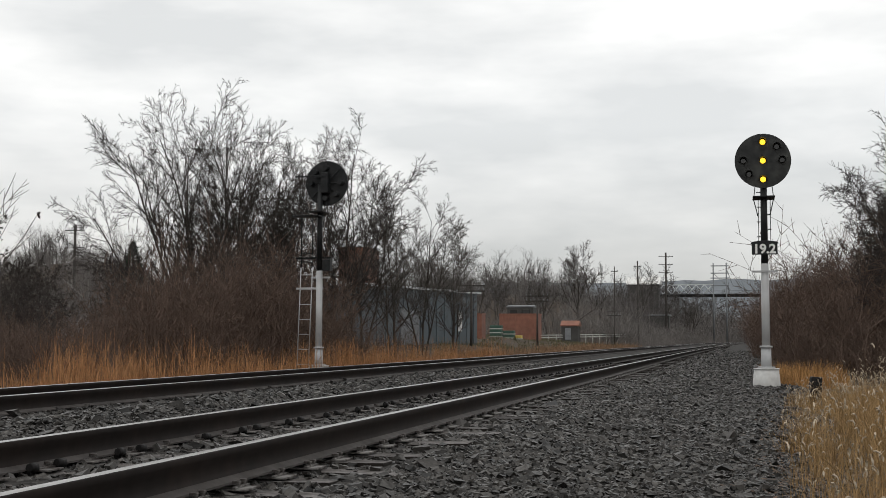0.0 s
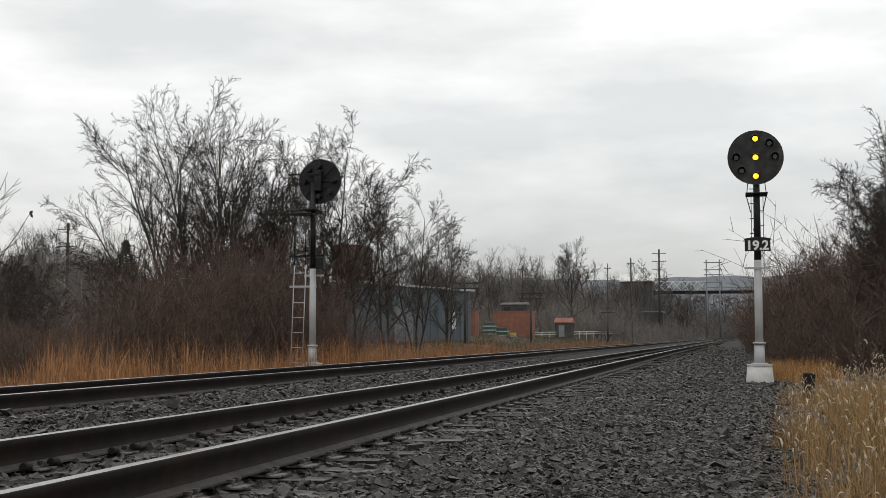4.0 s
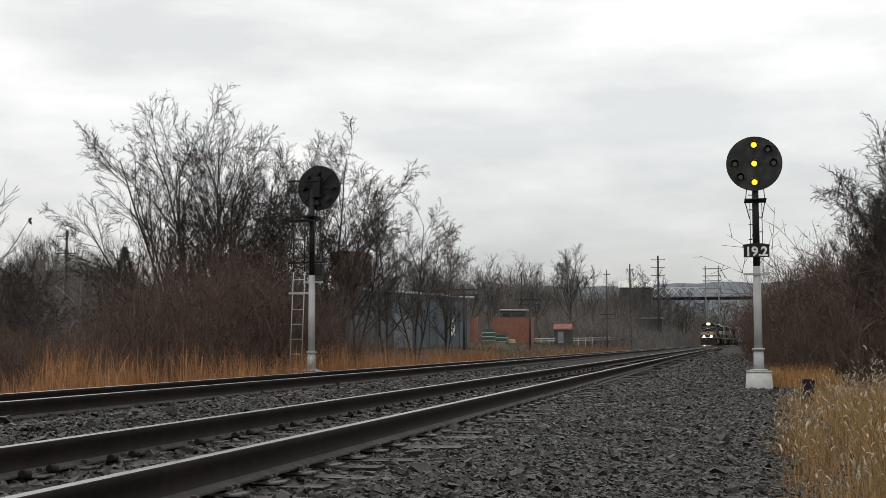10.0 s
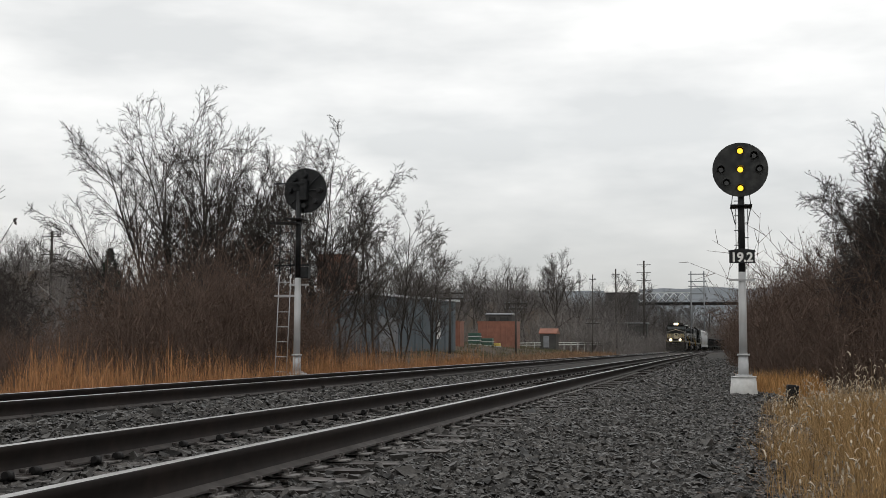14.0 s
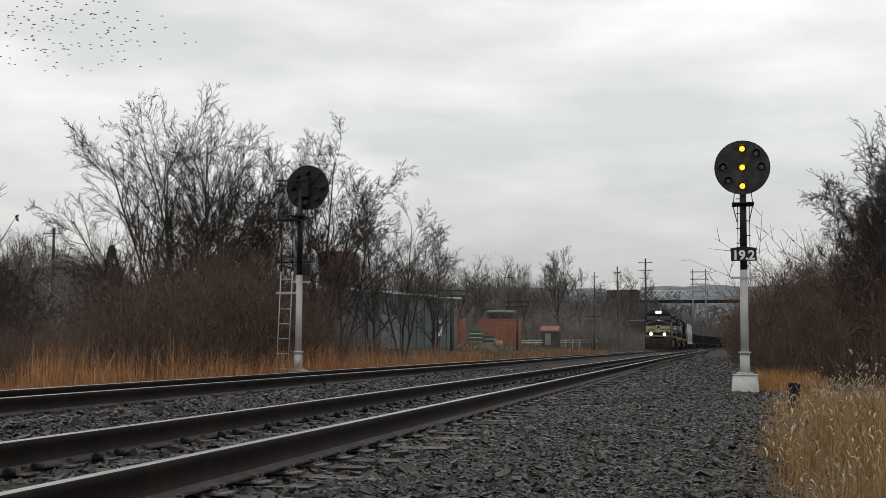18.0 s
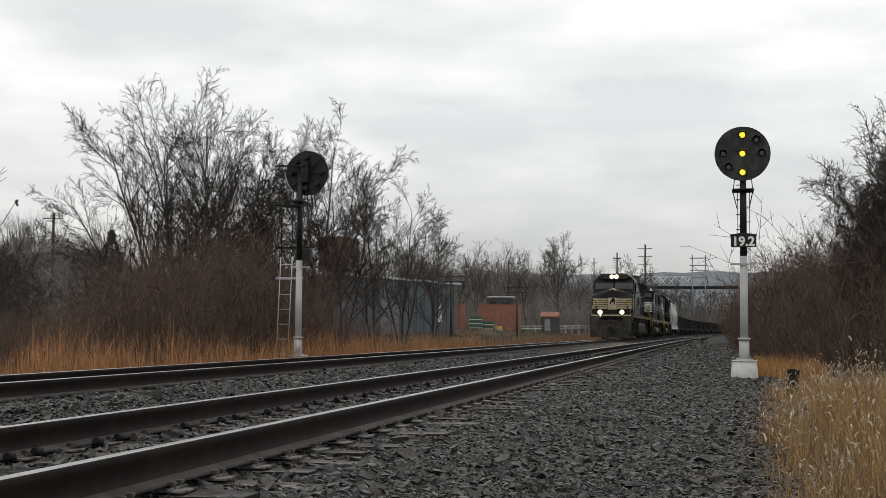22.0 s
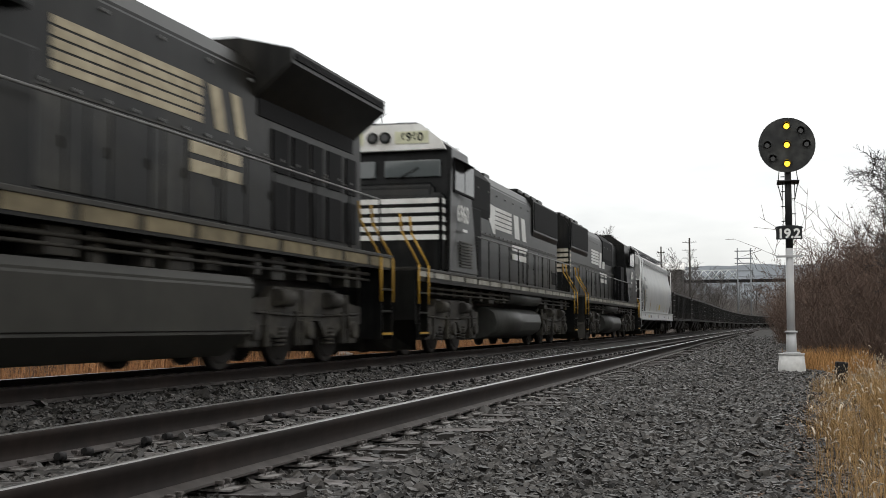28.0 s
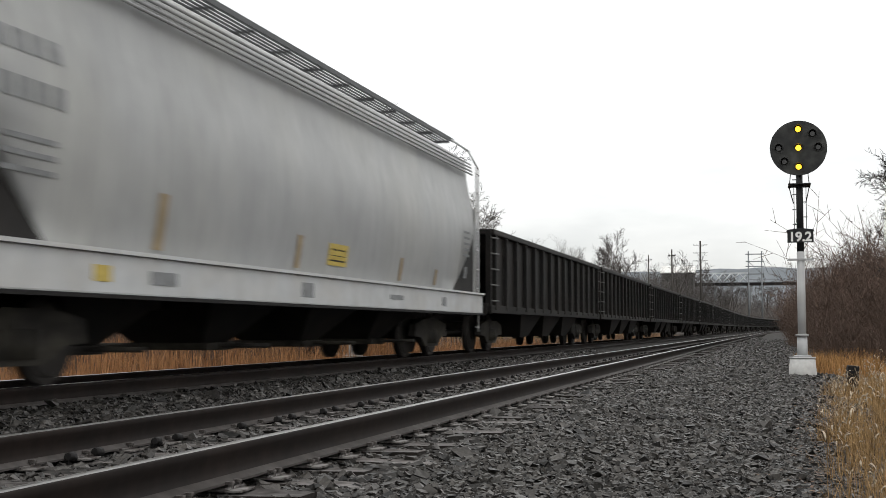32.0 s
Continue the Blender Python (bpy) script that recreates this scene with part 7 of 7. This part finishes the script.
def truss_bridge():
    """A girder bridge on trestle legs; its western part has a lattice railing truss."""
    b = tagged(new("truss_bridge"), "grey steel footbridge with a pale lattice truss in the haze", "bridge")
    y, z = 400.0, 14.4
    part("girder", box(bm_(), (-27, y - 1.2, z), (6.5, y - 0.9, z + 0.9)), M_IRON, b)
    part("girder", box(bm_(), (-27, y + 0.9, z), (6.5, y + 1.2, z + 0.9)), M_IRON, b)
    part("deck", box(bm_(), (-27, y - 1.3, z + 0.9), (6.5, y + 1.3, z + 1.05)), M_STEEL, b)
    for yy in (y - 1.2, y + 1.2):
        part("top_chord", box(bm_(), (-27, yy - 0.08, z + 3.9), (-9, yy + 0.08, z + 4.1)), M_ROOFPALE, b)
        for i in range(7):
            x = -27 + 18 * i / 7
            part("lattice_bar", tube(bm_(), (x, yy, z + 1.0), (x + 18 / 7, yy, z + 4.0), 0.1, 0.1, 6), M_ROOFPALE, b)
            part("lattice_bar", tube(bm_(), (x, yy, z + 4.0), (x + 18 / 7, yy, z + 1.0), 0.1, 0.1, 6), M_ROOFPALE, b)
        part("guard_rail", box(bm_(), (-9, yy - 0.04, z + 1.9), (6.5, yy + 0.04, z + 2.0)), M_STEEL, b)
        for i in range(10):
            part("rail_post", box(bm_(), (-9 + i * 1.7, yy - 0.04, z + 1.05), (-8.92 + i * 1.7, yy + 0.04, z + 1.9)), M_STEEL, b)
    for x in (-19, -8.5, 4.6):
        for yy in (y - 1.0, y + 1.0):
            part("pier_leg", box(bm_(), (x - 0.35, yy - 0.25, -2), (x + 0.35, yy + 0.25, z)), M_STEEL, b)
        part("pier_brace", tube(bm_(), (x, y - 1, 1), (x, y + 1, z - 1), 0.12, 0.12, 6), M_STEEL, b)


def frame_tower():
    """Two tall poles joined by level crossbars, with a stay."""
    t = tagged(new("steel_frame_tower"), "tall two-legged steel transmission frame with level crossbars", "tower")
    for x in (-7.2, -3.85):
        part("leg", tube(bm_(), (x, 330, -1), (x, 330, 21), 0.22, 0.16, 10), M_STEEL, t)
    for z in (20.2, 18.3, 17.0, 15.0):
        part("crossbar", box(bm_(), (-7.9, 329.8, z - 0.12), (-3.2, 330.1, z + 0.12)), M_STEEL, t)
    part("stay", tube(bm_(), (-3.85, 330, 19.5), (-2.4, 330, 15.5), 0.07, 0.07, 6), M_STEEL, t)
    part("stay", tube(bm_(), (-7.2, 330, 18.3), (-3.85, 330, 15.0), 0.06, 0.06, 6), M_STEEL, t)


def parked_car(x, y, turn, material, label):
    c = tagged(new("parked_car"), label, "car")
    bm = extrude_y(bm_(), [(-2.2, 0.35), (2.2, 0.35), (2.2, 0.75), (1.2, 0.9), (0.6, 1.4), (-1.1, 1.42), (-1.7, 0.95), (-2.2, 0.85)], -0.85, 0.85)
    bmesh.ops.bevel(bm, geom=bm.edges[:], offset=0.08, segments=2, affect="EDGES")
    part("body", bm, material, c)
    for s in (-1, 1):
        part("side_window", extrude_y(bm_(), [(-1.5, 0.98), (0.85, 0.98), (0.5, 1.32), (-1.0, 1.34)], min(s * 0.855, s * 0.87), max(s * 0.855, s * 0.87)), M_DARKLENS, c)
        for wx in (-1.35, 1.35):
            w = part("wheel", tube(bm_(), (wx, s * 0.68, 0.32), (wx, s * 0.88, 0.32), 0.32, 0.31, 18), M_TYRE, c)
            part("rim", tube(bm_(), (wx, s * 0.88, 0.32), (wx, s * 0.895, 0.32), 0.2, 0.18, 14), M_STEEL, w)
    c.matrix_basis = Matrix.Translation((x, y, terrain(x, y))) @ Matrix.Rotation(turn, 4, "Z")
    return c


def guard_rail(a, b, posts):
    """A low pale rail fence along the yard."""
    g = tagged(new("yard_fence"), "low pale rail fence at the edge of the yard", "fence")
    a, b = Vector(a), Vector(b)
    for dz in (-0.1, -0.45):
        part("fence_rail", tube(bm_(), a + Vector((0, 0, dz)), b + Vector((0, 0, dz)), 0.07, 0.07, 6), M_PALLET, g)
    for i in range(posts + 1):
        p = a.lerp(b, i / posts)
        part("fence_post", tube(bm_(), (p.x, p.y, min(terrain(p.x, p.y), p.z - 0.7) - 0.3), p, 0.07, 0.07, 6), M_PALLET, g)
    return g


def goods_stack(x, y, tiers, label, material):
    g = tagged(new("pallet_stack"), label, "pallet stack", group="stacked goods in the yard")
    for i in range(tiers):
        z = i * 0.62
        part("pallet", box(bm_(), (-0.95, -0.8, z), (0.95, 0.8, z + 0.14)), M_PALLET, g)
        part("wrapped_load", box(bm_(), (-0.9, -0.75, z + 0.144), (0.9, 0.75, z + 0.612), 0.07), material, g)
    g.matrix_basis = Matrix.Translation((x, y, terrain(x, y))) @ Matrix.Scale(0.74, 4)
    return g


def pine(x, y, height):
    t = tagged(new("pine_tree"), "dark green pine among bare trees on the hill", "tree")
    rng = random.Random(5)
    part("trunk", tube(bm_(), (0, 0, -0.5), (0, 0, height), height * 0.02, 0.04, 8), M_BARK, t)
    v, f = [], []
    for k in range(900):
        u = rng.random() ** 0.8
        z = height * (0.22 + 0.78 * u)
        r = height * 0.2 * (1 - u) ** 0.8 * (0.35 + 0.65 * rng.random()) + 0.15
        a = rng.uniform(0, 6.283)
        c = Vector((math.cos(a) * r, math.sin(a) * r, z))
        d = Vector((math.cos(a), math.sin(a), rng.uniform(-0.5, 0.3))).normalized() * rng.uniform(0.25, 0.55)
        e = d.orthogonal().normalized() * 0.12
        e.rotate(Matrix.Rotation(rng.uniform(0, 3.1), 3, d))
        o = len(v)
        v += [c - d, c + e, c + d, c - e]
        f.append((o, o + 1, o + 2, o + 3))
    mesh_part("crown", v, f, M_PINE, t)
    t.matrix_basis = Matrix.Translation((x, y, terrain(x, y)))


def sapling():
    """A thin sapling that still holds a few curled dark leaves at its tips."""
    t = tagged(new("sapling"), "thin pale sapling with a few curled dark leaves", "tree")
    style = dict(levels=2, wander=0.05, rise=(0.03, 0.05, 0.03, 0, 0), shoots=(8, 3), angle=(34, 36), ratio=(0.5, 0.45), cone=0.4, **{"from": (0.3, 0.3)})
    rng = random.Random(14)
    store = [([], []), ([], [])]
    for k in range(3):
        branch(rng, store, (0.1 * k, 0.05 * k, -0.2), (0.16 - 0.12 * k, 0.08, 1), 4.1 - 0.4 * k, 0.028, 0.008, 0, style)
    v, f = store[0]
    mesh_part("trunk", v, f, M_TWIGPALE, t)
    spots = [Vector(v[rng.randrange(len(v) // 3, len(v))]) for k in range(46)]
    for k in range(150):
        q = spots[k % 46] + Vector((rng.gauss(0, 0.05), rng.gauss(0, 0.05), rng.gauss(0, 0.05)))
        if q.z < 2.4:
            continue
        d = Vector((rng.gauss(0, 1), rng.gauss(0, 1), rng.gauss(-0.2, 0.6))).normalized() * 0.11
        e = d.orthogonal().normalized() * 0.035
        bm = bm_()
        mid = d * 0.5 + d.cross(e).normalized() * 0.02
        vs = [bm.verts.new(q + p) for p in (Vector(), mid + e, d, mid - e)]
        bm.faces.new((vs[0], vs[1], vs[2]))
        bm.faces.new((vs[0], vs[2], vs[3]))
        part("leaf", bm, M_BARK, t)
    t.matrix_basis = on_land(-17.75, 25.0, 0.0, 1.1)


def ridge(name, label, pts, depth, material):
    """A far wooded ridge with an uneven skyline."""
    rng = random.Random(len(name))
    verts, faces = [], []
    n = 90
    for i in range(n + 1):
        u = i / n * (len(pts) - 1)
        k = min(int(u), len(pts) - 2)
        f = u - k
        f = f * f * (3 - 2 * f)
        x0, y0, h0 = pts[k]
        x1, y1, h1 = pts[k + 1]
        x, y, h = x0 + (x1 - x0) * (u - k), y0 + (y1 - y0) * (u - k), h0 + (h1 - h0) * f
        h += rng.uniform(-0.6, 0.9) * depth / 160
        verts += [(x, y - depth, -3), (x, y - depth * 0.3, h * 0.72), (x, y, h), (x, y + depth, -3)]
        if i:
            o = (i - 1) * 4
            for j in range(3):
                faces.append((o + j, o + j + 1, o + j + 5, o + j + 4))
    tagged(mesh_part(name, verts, faces, material), label, "hill", kind="structure")


wall_dir = math.atan2(112 - 92, -24.0 + 28.9)
shed("metal_warehouse", "long blue-grey metal warehouse with a pale roof edge", (-28.9, 92, terrain(-30, 95)), wall_dir, (20.6, 8, 4.7), M_BLUEMETAL, M_ROOFPALE, 0.3, 0.5, 14,
     [(16.4, 0.9, 1.2, 2.9, M_WHITE), (6.0, 3.2, 0.0, 3.0, M_STEEL)])
shed("brick_building", "tall red-brown brick building behind bare trees", (-39.6, 118, terrain(-40, 120)), 0.1, (3.0, 6, 9.9), M_BRICK, M_ROOFPALE, 0.15, 0.3, 0,
     [(0.4, 0.8, 5.4, 7.2, M_DARKLENS), (1.7, 0.8, 5.4, 7.2, M_DARKLENS)])
shed("orange_trailer", "orange-red steel trailer body parked in the yard", (-29.3, 150, terrain(-27, 150) + 0.2), 0.0, (4.8, 3.0, 2.7), M_ORANGE, M_ORANGE, 0.05, 0.2, 6)
shed("orange_trailer", "small orange steel box beside the warehouse", (-27.4, 126, terrain(-26, 128)), 0.0, (0.9, 2.0, 2.6), M_ORANGE, M_ORANGE, 0.05, 0.2, 2)
shed("site_cabin", "grey site cabin with dark windows behind the trailer", (-29.8, 158, terrain(-28, 158)), 0.0, (3.4, 3.0, 4.0), M_DARKSIDE, M_STEEL, 0.1, 0.3, 0, [(0.4, 0.9, 2.9, 3.7, M_DARKLENS), (1.9, 1.1, 2.9, 3.7, M_DARKLENS)])
shed("small_shed", "small grey shed with an orange-red roof", (-27.6, 192, terrain(-27, 192) + 0.3), 0.0, (2.6, 3.0, 2.2), M_DARKSIDE, M_ORANGE, 0.15, 0.9, 0, [(0.6, 0.9, 0.1, 1.9, M_STEEL)])
shed("long_shed", "long low dark shed with a pale roof edge", (-31.0, 300, terrain(-24, 300) - 1.2), 0.03, (14.0, 7, 5.2), M_DARKSIDE, M_STEEL, 0.3, 0.3, 9)
shed("white_roofed_building", "pale building with a white roof on the hill", (-31.0, 345, terrain(-27, 345) + 1.0), 0.0, (8.6, 8, 9.0), M_DARKSIDE, M_WHITE, 0.4, 2.2, 5)
goods_stack(-27.9, 141, 3, "stack of green wrapped goods on pale pallets", M_GREEN)
goods_stack(-26.6, 142, 2, "stack of green wrapped goods with white edges", M_GREEN)
goods_stack(-25.9, 143, 1, "low stack of yellow wrapped goods", M_YELLOWTAG)
parked_car(-30.6, 136, 0.2, M_CARPAINT, "pale parked car beside the warehouse yard")
for x, y, top, arms in ((-23.0, 105, 5.64, ((0.2, 1.25), (0.68, 1.25))), (-21.1, 129, 5.47, ((0.12, 1.25), (0.66, 1.25))), (-19.8, 197, 5.5, ((0.18, 1.1), (0.9, 1.1))), (-17.4, 215, 5.29, ())):
    utility_pole("line_pole", "weathered wooden line pole with level crossarms" if arms else "bare weathered wooden pole without arms", x, y, top, arms, 0.12)
guard_rail((-29.8, 185, 1.5), (-19.7, 215, 1.8), 12)
utility_pole("power_pole", "tall power pole with three crossarms above the woods", -88.1, 150, 16.2, ((0.8, 1.5), (3.2, 1.5), (5.6, 1.5)), 0.24)
utility_pole("power_pole", "tall power pole with three crossarms against the sky", -17.7, 300, 21.8, ((1.0, 1.7), (2.9, 1.7), (4.8, 1.7)), 0.3)
utility_pole("power_pole", "slender power pole that stands above far trees", -20.4, 250, 16.7, ((1.2, 0.8),), 0.2)
utility_pole("power_pole", "thin power pole beside the yard", -25.06, 250, 15.6, ((1.0, 0.7),), 0.14)
utility_pole("power_pole", "slender power pole that stands above far trees", -46.0, 270, 16.5, ((0.8, 1.3),), 0.2)
truss_bridge()
frame_tower()
pine(-80.5, 152, 14.2)
sapling()
ridge("ridge_north", "wooded ridge on the horizon, blue-grey with painted haze", [(-1400, 1300, 20), (-700, 1350, 42), (-250, 1300, 60), (100, 1250, 61), (450, 1250, 50), (1200, 1300, 35)], 260, M_RIDGE)

# marker post beside the stone bed
post = tagged(new("marker_stump"), "short charred wooden stump in dry grass", "stump")
part("stump", box(bm_(), (-0.1, -0.09, 0), (0.09, 0.08, 0.56), 0.03), M_IRON, post)
post.matrix_basis = pose(1.18, 22.0, -0.42, 0, 4, 12)

# ---- a flock that crosses the sky ----
BIRDS = []


def build_birds():
    rng = random.Random(31)
    first = None
    for k in range(250):
        if first is None:
            first = bird = tagged(new("bird"), "small dark bird flying in a loose flock", "bird", group="flock of birds")
            bm = bmesh.new()
            bmesh.ops.create_uvsphere(bm, u_segments=8, v_segments=6, radius=0.058, matrix=Matrix.Diagonal((2.2, 1, 0.9, 1)))
            body = part("body", bm, M_FEATHER, bird)
            part("tail", extrude_y(bm_(), [(-0.1, 0.0), (-0.24, 0.0), (-0.24, 0.012), (-0.1, 0.012)], -0.03, 0.03), M_FEATHER, bird)
            for s in (-1, 1):
                bm = bm_()
                vs = [bm.verts.new(p) for p in ((0.05, 0, 0.015), (0.035, s * 0.1, 0.06), (-0.02, s * 0.19, 0.04), (-0.05, s * 0.09, 0.045), (-0.04, 0, 0.015))]
                bm.faces.new(vs)
                bmesh.ops.solidify(bm, geom=bm.faces[:], thickness=0.008)
                part("wing", bm, M_FEATHER, bird)
        else:
            bird = copy_thing(first, pose(0, 0, 0))
        wide, round_ = math.sqrt(rng.random()), rng.uniform(0, 6.283)
        dx, dy, dz = 14.5 * wide * math.cos(round_), rng.uniform(-10, 10), 0.5 + 3.5 * wide * math.sin(round_)
        lag = rng.uniform(-0.8, 0.8)
        rows = []
        for t, x, z in ((0.0, 90.0, 150.0), (13.5, -16.0, 60.0), (15.3, -39.5, 39.0), (16.5, -54.8, 33.0), (17.0, -60.8, 33.6), (18.0, -73.0, 34.6), (20.0, -97.0, 37.0), (24.0, -146.0, 44.0), (32.0, -244.0, 60.0)):
            rows.append((t, pose(x + dx + lag * 2, 120 + dy, z + dz, 0, 0, 180 + 6 * lag)))
        BIRDS.append((bird, rows))


build_birds()


build_stones()
motions()
